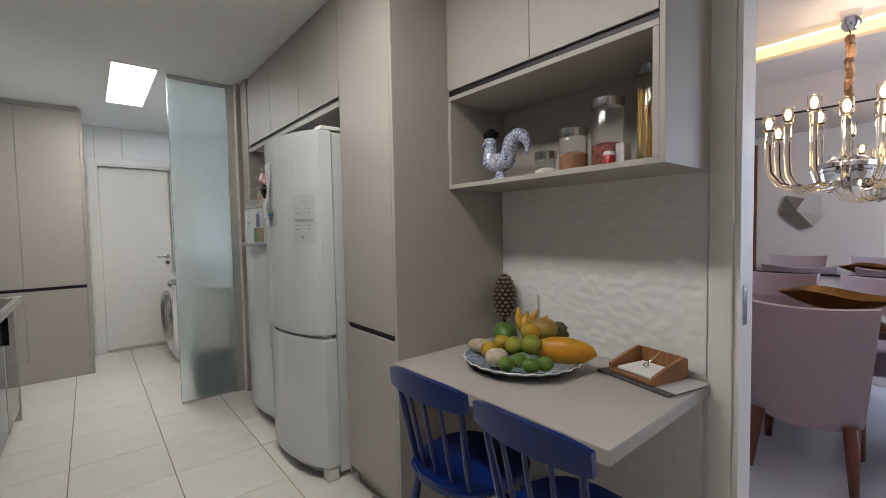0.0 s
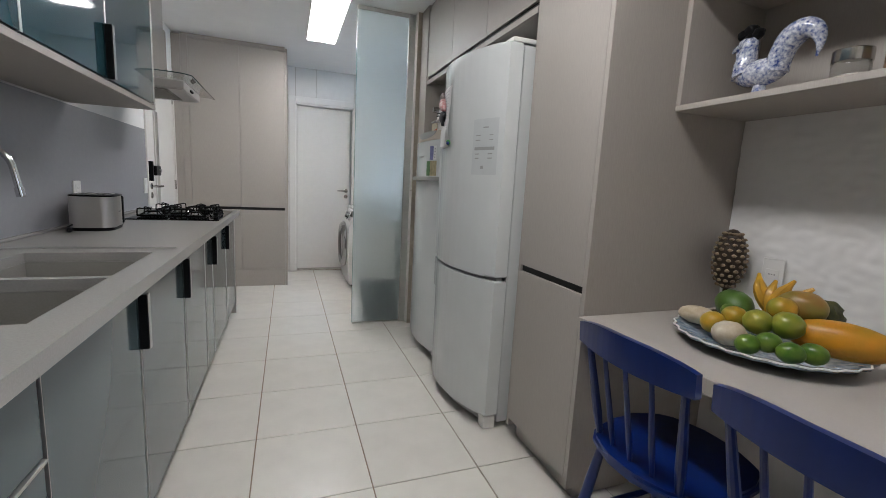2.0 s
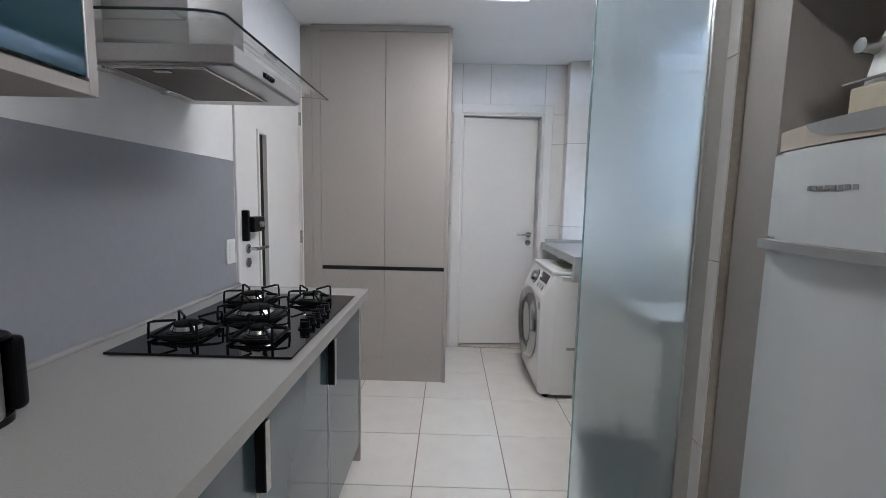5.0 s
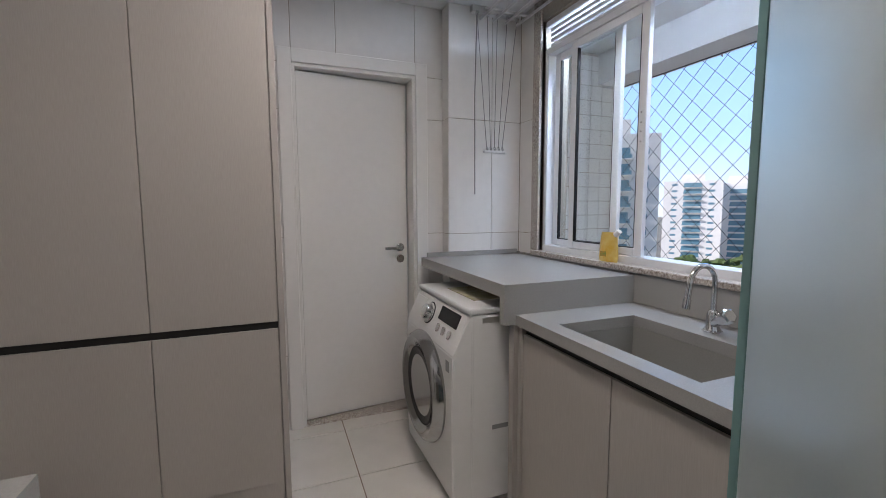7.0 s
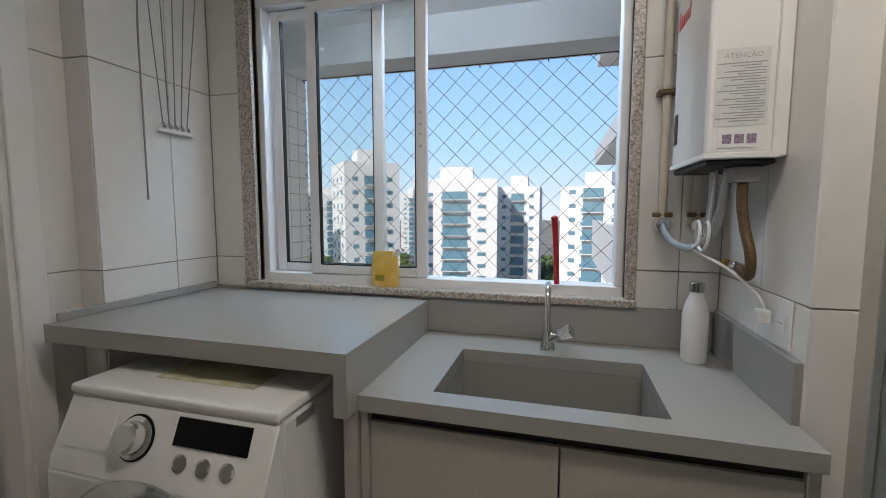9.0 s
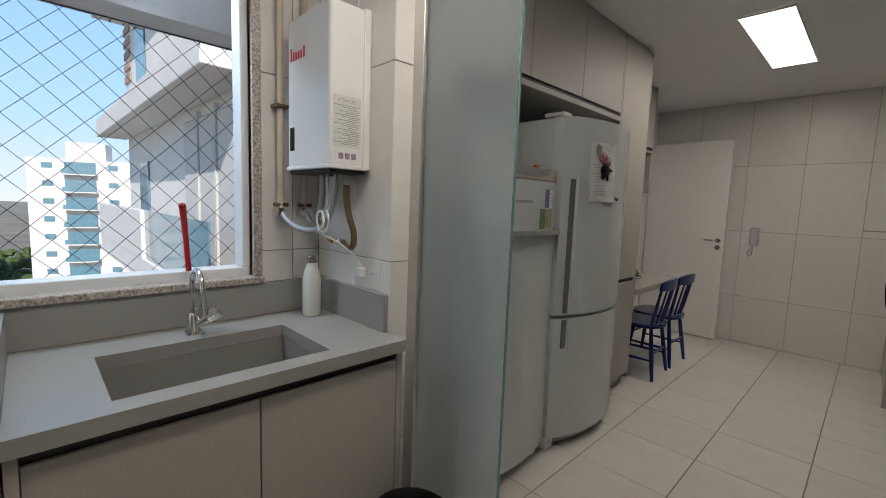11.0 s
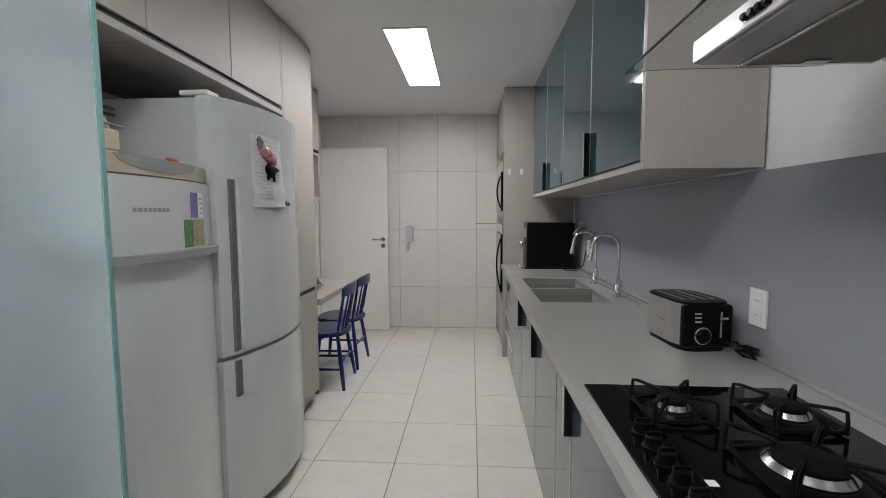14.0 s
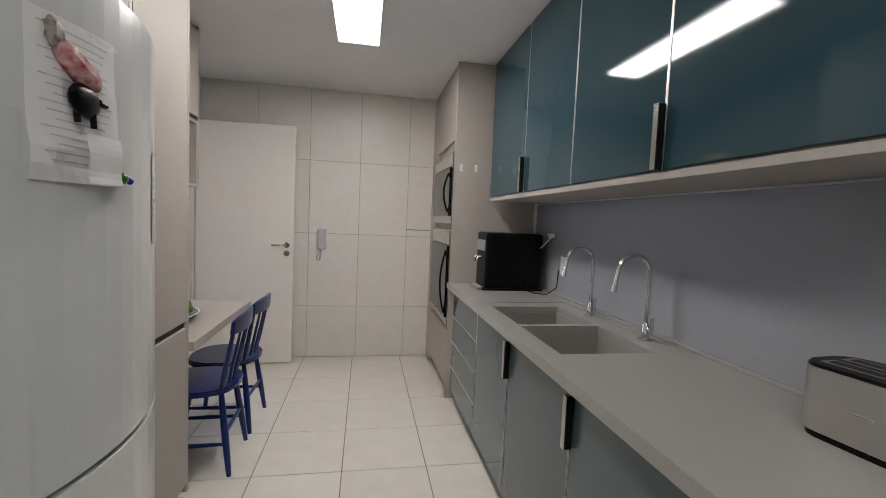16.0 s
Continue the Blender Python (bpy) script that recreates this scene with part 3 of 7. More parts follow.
def bowed_door(name, y0, y1, xe, bow, back, z0, z1, parent, label=""):
    bm = PRISM(bowed(y0, y1, xe, bow) + [(back, y1), (back, y0)], z0, z1)
    bmesh.ops.bevel(bm, geom=[e for e in bm.edges if abs(e.verts[0].co.z - e.verts[1].co.z) < 1e-5], offset=0.012, segments=3, profile=0.6, affect="EDGES")
    for f in bm.faces:
        f.smooth = abs(f.normal.z) < 0.3 and f.normal.x < -0.2
    return part(name, bm, M_FRIDGE, parent, label)


FY0, FY1, FXE = 2.445, 3.245, 0.815
fridge = thing("refrigerator", "tall white bowed-front fridge with magnets and paper", "refrigerator", (1.2, 2.83, 0))
part("body", B(0.888, 1.56, FY0 + 0.01, FY1 - 0.01, 0.03, 1.85, 0.006), M_FRIDGE, fridge)
upper = bowed_door("upper_door", FY0, FY1, FXE, 0.105, 0.880, 0.785, 1.855, fridge)
lower = bowed_door("freezer_door", FY0, FY1, FXE, 0.105, 0.880, 0.075, 0.768, fridge)
part("gasket", B(0.880, 0.888, FY0 + 0.015, FY1 - 0.015, 0.08, 1.84, 0), M_GREYPL, fridge)
part("gap_shadow_strip", PRISM(bowed(FY0 + 0.01, FY1 - 0.01, FXE + 0.016, 0.1) + [(0.86, FY1 - 0.01), (0.86, FY0 + 0.01)], 0.769, 0.784), M_GREYPL, fridge)
part("kick_plate", PRISM(bowed(FY0 + 0.03, FY1 - 0.03, FXE + 0.03, 0.09) + [(0.87, FY1 - 0.03), (0.87, FY0 + 0.03)], 0.025, 0.073), M_GREYPL, fridge)
for y in (FY0 + 0.045, FY1 - 0.045):
    part("foot", B(0.815, 0.88, y - 0.035, y + 0.035, 0.0, 0.07, 0.008), M_PLASTIC, fridge)
    part("hinge_cover", B(0.83, 0.95, y - 0.04, y + 0.04, 1.8555, 1.878, 0.006), M_PLASTIC, fridge)
# recessed grips on the far edge
M_GRIP = material("dark_grip_grey", (0.16, 0.165, 0.165), 0.45, grain=0.08, scale=30)
gx = lambda y, out: FXE - 0.105 * (1 - ((2 * (y - FY0) / (FY1 - FY0)) - 1) ** 2) - out
for door, z0, z1 in ((upper, 0.80, 1.53), (lower, 0.60, 0.76)):
    y = FY1 - 0.07
    part("grip_recess", B(gx(y, 0.004), gx(y, -0.03), y - 0.014, y + 0.022, z0, z1, 0.004), M_GRIP, door, "dark grey recessed grip")
    part("grip_wing", PRISM([(gx(y - 0.1, -0.002), y - 0.1), (gx(y - 0.05, 0.006), y - 0.05), (gx(y - 0.014, 0.014), y - 0.016), (gx(y - 0.014, -0.01), y - 0.016), (gx(y - 0.1, -0.01), y - 0.1)], z0 - 0.005, z1 + 0.01), M_FRIDGE, door)

freezer = thing("upright_freezer", "narrow white upright freezer with a grey handle", "freezer", (1.2, 3.56, 0))
ZY0, ZY1 = 3.268, 3.868
part("body", B(0.88, 1.5, ZY0 + 0.006, ZY1 - 0.006, 0.03, 1.505, 0.006), M_FRIDGE, freezer)
fd = bowed_door("door", ZY0, ZY1, 0.825, 0.045, 0.874, 0.075, 1.235, freezer)
bowed_door("top_panel", ZY0, ZY1, 0.825, 0.045, 0.874, 1.262, 1.50, freezer)
part("handle_strip", PRISM(bowed(ZY0 - 0.004, ZY1, 0.797, 0.05) + [(0.83, ZY1), (0.83, ZY0 - 0.004)], 1.236, 1.261), M_GREYPL, freezer, "grey horizontal handle strip")
part("top_lid", PRISM(bowed(ZY0, ZY1, 0.835, 0.05) + [(1.48, ZY1), (1.48, ZY0)], 1.5055, 1.56), material("beige_plastic", (0.52, 0.45, 0.36), 0.5, grain=0.06), freezer, "beige plastic top")
part("kick_plate", B(0.84, 0.872, ZY0 + 0.03, ZY1 - 0.03, 0.02, 0.073, 0.004), M_GREYPL, freezer)
for y in (ZY0 + 0.05, ZY1 - 0.05):
    part("foot", B(0.85, 0.90, y - 0.025, y + 0.025, 0.0, 0.03, 0.004), M_PLASTIC, freezer)

# ---- laundry counter ----
LT, LX = 0.887, 0.76
lb = thing("laundry_cabinet", "greige laminate laundry base cabinet with two doors", "cabinet", (1.08, 4.83, 0))
part("body", B(LX + 0.045, EW - 0.002, 4.35, 5.31, 0.1, 0.60, 0), M_LAMIN, lb)
part("end_panel", B(LX + 0.02, EW - 0.002, 4.325, 4.349, 0.0, 0.842, 0.001), M_LAM, lb)
part("far_end_panel", B(LX + 0.012, EW - 0.002, 5.311, 5.333, 0.0, 0.842, 0.001), M_LAM, lb)
for a, b in ((4.352, 4.829), (4.833, 5.309)):
    part("door", B(LX + 0.022, LX + 0.042, a, b, 0.1, 0.812, 0.001), M_LAM, lb)
part("groove", B(LX + 0.034, LX + 0.05, 4.35, 5.31, 0.812, 0.846, 0), M_DARK, lb)
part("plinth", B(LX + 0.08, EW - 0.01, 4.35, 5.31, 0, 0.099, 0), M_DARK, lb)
SXa, SXb, SYa, SYb = 0.833, 1.194, 4.587, 5.153
bm = bmesh.new()
B(LX, SXa, 4.324, 5.334, LT - 0.042, LT, 0, bm)
B(SXb, EW - 0.001, 4.324, 5.334, LT - 0.042, LT, 0, bm)
B(SXa, SXb, 4.324, SYa, LT - 0.042, LT, 0, bm)
B(SXa, SXb, SYb, 5.334, LT - 0.042, LT, 0, bm)
fixed("laundry_worktop", bm, M_STONE, "grey quartz laundry worktop with a deep sink", "worktop")
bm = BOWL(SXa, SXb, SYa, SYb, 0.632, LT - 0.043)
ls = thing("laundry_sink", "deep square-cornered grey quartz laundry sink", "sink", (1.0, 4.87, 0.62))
part("bowl", bm, M_STONE_SHADE, ls)
part("drain", LATHE([(0.045, 0.632), (0.045, 0.635), (0.03, 0.636), (0.028, 0.633)], 20, None, Matrix.Translation((1.0, 4.87, 0))), M_CHROME, ls)
fixed("laundry_upstand", B(EW - 0.022, EW - 0.001, 4.345, 6.36, LT, 1.022, 0.002), M_STONE, "grey quartz upstand below the window", "upstand")
fixed("laundry_side_upstand", B(0.873, EW - 0.022, 4.3245, 4.344, LT, 1.03, 0.002), M_STONE, "grey quartz side upstand", "upstand")
side_view = [(5.335, LT - 0.04), (5.335, 1.012), (6.36, 1.012), (6.36, 0.958), (5.372, 0.958), (5.372, LT - 0.04)]
bm = PRISM(side_view, 0.706, EW - 0.023, None, Matrix(((0, 0, 1, 0), (1, 0, 0, 0), (0, 1, 0, 0), (0, 0, 0, 1))))
fixed("machine_shelf_top", bm, M_STONE, "raised grey quartz top over the washing machine with a mitred side", "worktop")
fixed("machine_shelf_leg", B(0.752, EW - 0.023, 5.337, 5.372, 0.0, LT - 0.041, 0.001), M_LAM, "greige side support of the raised top", "panel")
fixed("machine_shelf_upstand", B(0.74, EW - 0.023, 6.345, 6.358, 1.013, 1.04, 0.001), M_STONE, "low grey quartz upstand on the raised top", "upstand")

# ---- window ----
win = tagged(thing("window_1", "white aluminium sliding laundry window, one leaf pushed open", "window", (EW, 5.38, 1.03)), kind="structure")
WX = EW + 0.03
def wbar(name, y0, y1, z0, z1, x0=0.0, x1=0.05, label=""):
    return part(name, B(WX + x0, WX + x1, y0, y1, z0, z1, 0.003), M_WIN, win, label)
wbar("outer_frame", 4.62, 6.13, 1.03, 1.085, 0, 0.09)
wbar("outer_frame", 4.62, 6.13, 2.225, 2.26, 0, 0.09)
wbar("outer_frame", 4.62, 4.65, 1.086, 2.224, 0, 0.09)
wbar("outer_frame", 6.10, 6.13, 1.086, 2.224, 0, 0.09)
wbar("louvre_frame", 4.62, 6.13, 2.385, 2.42, 0, 0.09)
for k in range(4):
    z = 2.265 + k * 0.03
    part("louvre", B(WX + 0.01, WX + 0.06, 4.65, 6.10, z, z + 0.02, 0.003), M_WIN, win)
def leaf(y0, y1, x0):
    wbar("sash", y0, y0 + 0.045, 1.087, 2.222, x0, x0 + 0.026)
    wbar("sash", y1 - 0.045, y1, 1.087, 2.222, x0, x0 + 0.026)
    wbar("sash", y0 + 0.045, y1 - 0.045, 1.087, 1.125, x0, x0 + 0.026)
    wbar("sash", y0 + 0.045, y1 - 0.045, 2.18, 2.222, x0, x0 + 0.026)
    g = part("pane", B(WX + x0 + 0.01, WX + x0 + 0.015, y0 + 0.045, y1 - 0.045, 1.125, 2.18, 0), M_GLASS, win, "clear window pane")
    g.visible_shadow = False
    bm = bmesh.new()
    for y in (y0 + 0.045, y1 - 0.049):
        B(WX + x0 + 0.002, WX + x0 + 0.024, y, y + 0.004, 1.126, 2.179, 0, bm)
    B(WX + x0 + 0.002, WX + x0 + 0.024, y0 + 0.049, y1 - 0.049, 1.125, 1.129, 0, bm)
    part("rubber_seal", bm, M_DARK, win)
leaf(5.36, 5.89, 0.004)
latch = part("latch", B(WX + 0.0005, WX + 0.0038, 5.373, 5.393, 1.6, 1.76, 0.001), M_WIN, win, "white sash latch plate")
for z in (1.615, 1.66, 1.70, 1.745):
    part("screw", LATHE([(0.004, 0), (0.004, 0.001), (0.002, 0.0015)], 10, None, Matrix.Translation((WX + 0.0004, 5.383, z)) @ pose(0, 0, 0, 0, -90)), M_GREYPL, latch)
leaf(5.56, 6.09, 0.045)
granite = fixed("window_sill", B(EW - 0.035, EW + 0.03, 4.585, 6.17, 1.023, 1.049, 0.003), M_GRAN, "speckled granite window sill", "sill")
fixed("window_jamb_north", B(EW - 0.012, EW + 0.03, 6.13, 6.20, 1.05, CEIL - 0.002, 0.002), M_GRAN, "speckled granite window jamb", "jamb")
fixed("window_jamb_south", B(EW - 0.012, EW + 0.03, 4.585, 4.62, 1.05, CEIL - 0.002, 0.002), M_GRAN, "speckled granite window jamb", "jamb")

# ---- kitchen things ----
# gas cooktop
HY0, HY1, HX0, HX1 = 3.735, 4.51, -1.05, -0.524
hob = thing("gas_cooktop", "black glass gas cooktop with five burners", "cooktop", (-0.79, 4.14, CT))
part("glass_plate", B(HX0, HX1, HY0, HY1, CT + 0.0005, CT + 0.008, 0.003), M_BGLASS, hob)
HZ = CT + 0.0085
for bx, by, r in ((-0.685, 3.9, 0.036), (-0.925, 3.92, 0.043), (-0.81, 4.14, 0.062), (-0.685, 4.385, 0.036), (-0.925, 4.37, 0.05)):
    m = Matrix.Translation((bx, by, HZ))
    bn = part("burner", LATHE([(r * 1.75, 0), (r * 1.75, 0.004), (r * 1.45, 0.006), (r * 1.3, 0.012), (r * 1.1, 0.013)], 28, None, m), M_BLACK, hob, "black enamel burner cup")
    part("burner_ring", LATHE([(r * 1.1, 0.013), (r * 1.12, 0.018), (r * 0.95, 0.029), (r * 0.85, 0.03)], 28, None, m), M_STEEL, bn, "polished metal flame ring")
    part("burner_cap", LATHE([(r * 0.9, 0.0305), (r * 0.9, 0.034), (r * 0.75, 0.038), (0.0, 0.039)], 28, None, m), M_IRON, bn, "matt black cap")
    R = r * 1.2 + 0.05
    ring = [(bx + R * 0.74 * q[0], by + R * 0.74 * q[1], HZ + 0.010) for q in round_box(-1, 1, -1, 1, 0.3, 4)]
    sup = part("pan_support", TUBE(ring, 0.0055, 6, None, True), M_IRON, hob, "black cast-iron pan support")
    for k in range(4):
        a = k * math.pi / 2 + math.pi / 4
        ca, sa = math.cos(a), math.sin(a)
        at = lambda q, z: (bx + ca * q, by + sa * q, HZ + z)
        part("support_fin", TUBE([at(R * 1.02, 0.004), at(R * 1.02, 0.03), at(R, 0.052), at(R * 0.86, 0.054), at(r * 0.72, 0.047), at(r * 0.8, 0.040), at(R * 0.82, 0.014), at(R * 0.95, 0.006)], 0.0042, 6, None, True), M_IRON, sup)
for k in range(5):
    y = 4.0 + k * 0.058
    kb = part("knob", LATHE([(0.022, 0), (0.022, 0.004), (0.017, 0.006), (0.016, 0.024), (0.012, 0.026)], 20, None, Matrix.Translation((-0.578, y, HZ))), M_BLACK, hob)
    part("pointer", B(-0.578 - 0.015, -0.578 + 0.015, y - 0.003, y + 0.003, HZ + 0.0255, HZ + 0.033, 0.001), M_BLACK, kb)
part("maker_mark", B(-0.64, -0.622, 4.16, 4.178, HZ - 0.0004, HZ + 0.0004, 0), M_PLASTIC, hob, "small white square mark")

# extractor hood
M_HOOD = material("satin_steel", (0.50, 0.49, 0.48), 0.32, 0.85, grain=0.08, scale=80)
hood = thing("extractor_hood", "stainless steel chimney hood with a curved glass visor", "extractor hood", (-0.95, 4.12, 1.73))
z0, z1 = 1.716, 1.772
part("canopy", B(LW + 0.002, -0.718, 3.858, 4.39, z0 + 0.006, z1, 0.003), M_HOOD, hood)
part("underside", B(LW + 0.01, -0.728, 3.868, 4.38, z0, z0 + 0.006, 0.001), M_HOOD, hood)
fl = part("grease_filter", B(-1.09, -0.815, 3.88, 4.285, z0 - 0.005, z0 - 0.0002, 0.002), material("filter_mesh", (0.23, 0.21, 0.18), 0.6, 0.3, grain=0.3, scale=400), hood, "grey metal mesh filter")
for x in (-1.094, -0.82):
    part("filter_rim", B(x, x + 0.01, 3.874, 4.291, z0 - 0.007, z0 - 0.0002, 0.001), M_STEEL, fl)
for y in (3.874, 4.281):
    part("filter_rim", B(-1.084, -0.82, y, y + 0.01, z0 - 0.007, z0 - 0.0002, 0.001), M_STEEL, fl)
part("filter_latch", B(-0.98, -0.93, 3.892, 3.912, z0 - 0.010, z0 - 0.005, 0.001), M_STEEL, fl)
for y in (3.91, 4.19):
    lr = part("lamp", LATHE([(0.0215, -0.001), (0.0215, -0.004), (0.0, -0.005)], 20, None, Matrix.Translation((-1.126, y, z0))), M_PLASTIC, hood, "round white lamp")
    part("lamp_ring", LATHE([(0.0225, -0.0005), (0.0225, -0.006), (0.0275, -0.007), (0.030, -0.0005)], 24, None, Matrix.Translation((-1.126, y, z0))), M_CHROME, lr, "chrome lamp ring")
part("control_panel", B(-0.7178, -0.7165, 4.04, 4.12, z0 + 0.018, z0 + 0.036, 0), M_STEEL, hood)
for k in range(4):
    part("button", LATHE([(0.0075, 0), (0.0075, 0.006), (0.006, 0.008)], 12, None, Matrix.Translation((-0.7165, 4.05 + 0.02 * k, z0 + 0.027)) @ pose(0, 0, 0, 0, 90)), M_BLACK, hood)
part("chimney", B(LW + 0.002, -0.90, 3.95, 4.30, z1 + 0.012, 2.16, 0.002), M_STEEL, hood)
part("upper_chimney", B(LW + 0.004, -0.912, 3.962, 4.288, 2.161, CEIL - 0.002, 0.002), M_STEEL, hood)
prof = [(LW + 0.01, z1 + 0.004), (-0.76, z1 + 0.004), (-0.70, z1 + 0.002), (-0.66, z1 - 0.002), (-0.635, z1 - 0.007)]
VY0, VY1 = 3.655, 4.49
bm = bmesh.new()
lo = [bm.verts.new((x, VY0, z)) for x, z in prof] + [bm.verts.new((x, VY0, z + 0.006)) for x, z in reversed(prof)]
hi = [bm.verts.new((x, VY1, z)) for x, z in prof] + [bm.verts.new((x, VY1, z + 0.006)) for x, z in reversed(prof)]
n = len(lo)
for k in range(n):
    bm.faces.new((lo[k], lo[(k + 1) % n], hi[(k + 1) % n], hi[k]))
bm.faces.new(lo[::-1])
bm.faces.new(hi)
visor = part("glass_visor", bm, M_GLASS, hood, "curved clear glass visor")
visor.visible_shadow = False
M_VEDGE = material("smoked_glass_edge", (0.03, 0.05, 0.05), 0.15, grain=0.1, scale=30)
for y in (VY0 - 0.0015, VY1 + 0.0005):
    part("visor_edge", TUBE([(x, y, z + 0.003) for x, z in prof], 0.0032, 6), M_VEDGE, visor, "dark polished glass edge")
part("visor_edge", TUBE([(-0.634, VY0, z1 - 0.004), (-0.634, VY1, z1 - 0.004)], 0.003, 6), M_VEDGE, visor, "dark polished glass edge")


# faucets
def gooseneck(name, x, y, z, h, reach, label, ang=0.0, lever=True):
    f = thing(name, label, "faucet", (x, y, z))
    d = Vector((math.cos(ang), math.sin(ang), 0))
    p0 = Vector((x, y, z))
    part("base_plate", B(x - 0.024, x + 0.024, y - 0.024, y + 0.024, z + 0.0005, z + 0.008, 0.003), M_CHROME, f)
    part("body", LATHE([(0.017, 0.008), (0.017, 0.07), (0.012, 0.078)], 20, None, Matrix.Translation(p0)), M_CHROME, f)
    r = reach / 2
    pts = [p0 + Vector((0, 0, 0.075)), p0 + Vector((0, 0, h - r))]
    for k in range(1, 13):
        a = radians(178) * k / 12
        pts.append(p0 + d * (r - r * math.cos(a)) + Vector((0, 0, h - r + r * math.sin(a))))
    tip = (pts[-1] - pts[-2]).normalized()
    pts.append(pts[-1] + tip * 0.065)
    part("spout", TUBE(pts, 0.0095, 14), M_CHROME, f, "arched chrome spout")
    part("nozzle", TUBE([pts[-1] - tip * 0.012, pts[-1] + tip * 0.018], 0.0125, 14), M_CHROME, f)
    if not lever:
        return f
    side = Vector((-d.y, d.x, 0))
    q = p0 + Vector((0, 0, 0.05))
    lv = part("lever", TUBE([q, q + side * 0.035], 0.012, 12), M_CHROME, f)
    e = q + side * 0.036
    part("lever_blade", B(e.x - 0.011, e.x + 0.011, e.y - 0.004, e.y + 0.004, e.z - 0.02, e.z + 0.055, 0.003), M_CHROME, lv)
    return f


for y in (1.945, 2.40):
    tagged(gooseneck("kitchen_faucet", -1.062, y, CT - 0.006, 0.362, 0.150, "tall arched chrome kitchen faucet beside the sink"), group="kitchen faucets")

# water purifier
wp = thing("water_purifier", "black countertop water purifier with two silver taps", "water purifier", (-0.9, 1.08, CT))
part("body", B(-1.10, -0.69, 0.96, 1.205, CT + 0.012, CT + 0.40, 0.018), M_BLACK, wp)
part("base", B(-1.11, -0.675, 0.955, 1.21, CT + 0.0005, CT + 0.014, 0.004), M_BLACK, wp)
part("front_frame", B(-0.692, -0.684, 0.985, 1.18, CT + 0.27, CT + 0.345, 0.003), M_GREYPL, wp)
for y in (1.05, 1.12):
    part("tap", TUBE([(-0.69, y, CT + 0.225), (-0.66, y, CT + 0.225), (-0.65, y, CT + 0.19)], 0.011, 12), M_STEEL, wp, "silver tap")
part("drip_tray", B(-0.684, -0.645, 0.99, 1.18, CT + 0.001, CT + 0.022, 0.006), M_GREYPL, wp)
part("water_hose", TUBE([(-1.08, 1.20, CT + 0.3), (-1.09, 1.225, CT + 0.32), (-1.12, 1.245, CT + 0.36), (LW + 0.016, 1.25, CT + 0.395)], 0.005, 8), M_PLASTIC, wp, "thin white hose")
part("water_valve", TUBE([(LW + 0.009, 1.25, CT + 0.395), (LW + 0.05, 1.25, CT + 0.395)], 0.016, 12), M_PLASTIC, wp, "white wall valve")
part("power_cord", TUBE([(-1.0, 1.206, CT + 0.05), (-0.98, 1.26, CT + 0.012), (-1.0, 1.34, CT + 0.008), (-1.06, 1.4, CT + 0.012), (-1.12, 1.41, CT + 0.06), (-1.14, 1.38, CT + 0.14), (-1.145, 1.37, CT + 0.17)], 0.004, 8), M_BLACK, wp, "black power cord")


def wall_plate(name, label, p, axis, sign, w=0.078, h=0.118, holes=2, parent=None):
    """A switch or socket plate on a wall; axis is the wall's normal."""
    t = thing(name, label, "socket" if "socket" in name else "switch", p)
    x, y, z = p

    def slab(nm, u0, u1, z0, z1, d0, d1, mat, par, bev=0.0015):
        a0, a1 = sorted((d0 * sign, d1 * sign))
        q = B(x + a0, x + a1, y + u0, y + u1, z + z0, z + z1, bev) if axis == "x" else B(x + u0, x + u1, y + a0, y + a1, z + z0, z + z1, bev)
        return part(nm, q, mat, par)
    pl = slab("plate", -w / 2, w / 2, -h / 2, h / 2, 0.0005, 0.008, M_PLASTIC, t)
    for k in range(holes):
        zc = (k - (holes - 1) / 2) * 0.048
        ins = slab("insert", -0.024, 0.024, zc - 0.019, zc + 0.019, 0.0082, 0.0105, M_PLASTIC, t)
        if "socket" in name:
            for u in (-0.009, 0.0, 0.009):
                slab("pin_hole", u - 0.0022, u + 0.0022, zc - 0.0022, zc + 0.0022, 0.0106, 0.0109, M_GREYPL, ins, 0)
    return t


wall_plate("wall_socket", "white double wall socket on the grey splashback", (LW + 0.008, 3.462, 1.072), "x", 1, 0.082, 0.124)
wall_plate("wall_socket", "white wall socket beside the water purifier", (LW + 0.008, 1.425, 1.11), "x", 1)
wall_plate("wall_switch", "white double light switch near the service door", (LW + 0.008, 4.64, 1.085), "x", 1)
wall_plate("wall_socket", "white wall socket low on the relief wall", (RW - 0.021, 1.70, 0.95), "x", -1, 0.075, 0.115, 1)
wall_plate("wall_switch", "small white switch plate by the open door", (0.695, SW, 1.10), "y", 1, 0.075, 0.075, 1)
wall_plate("wall_socket", "white wall socket on the tiled pier", (0.965, 4.326, 1.095), "y", 1, 0.075, 0.115, 1)

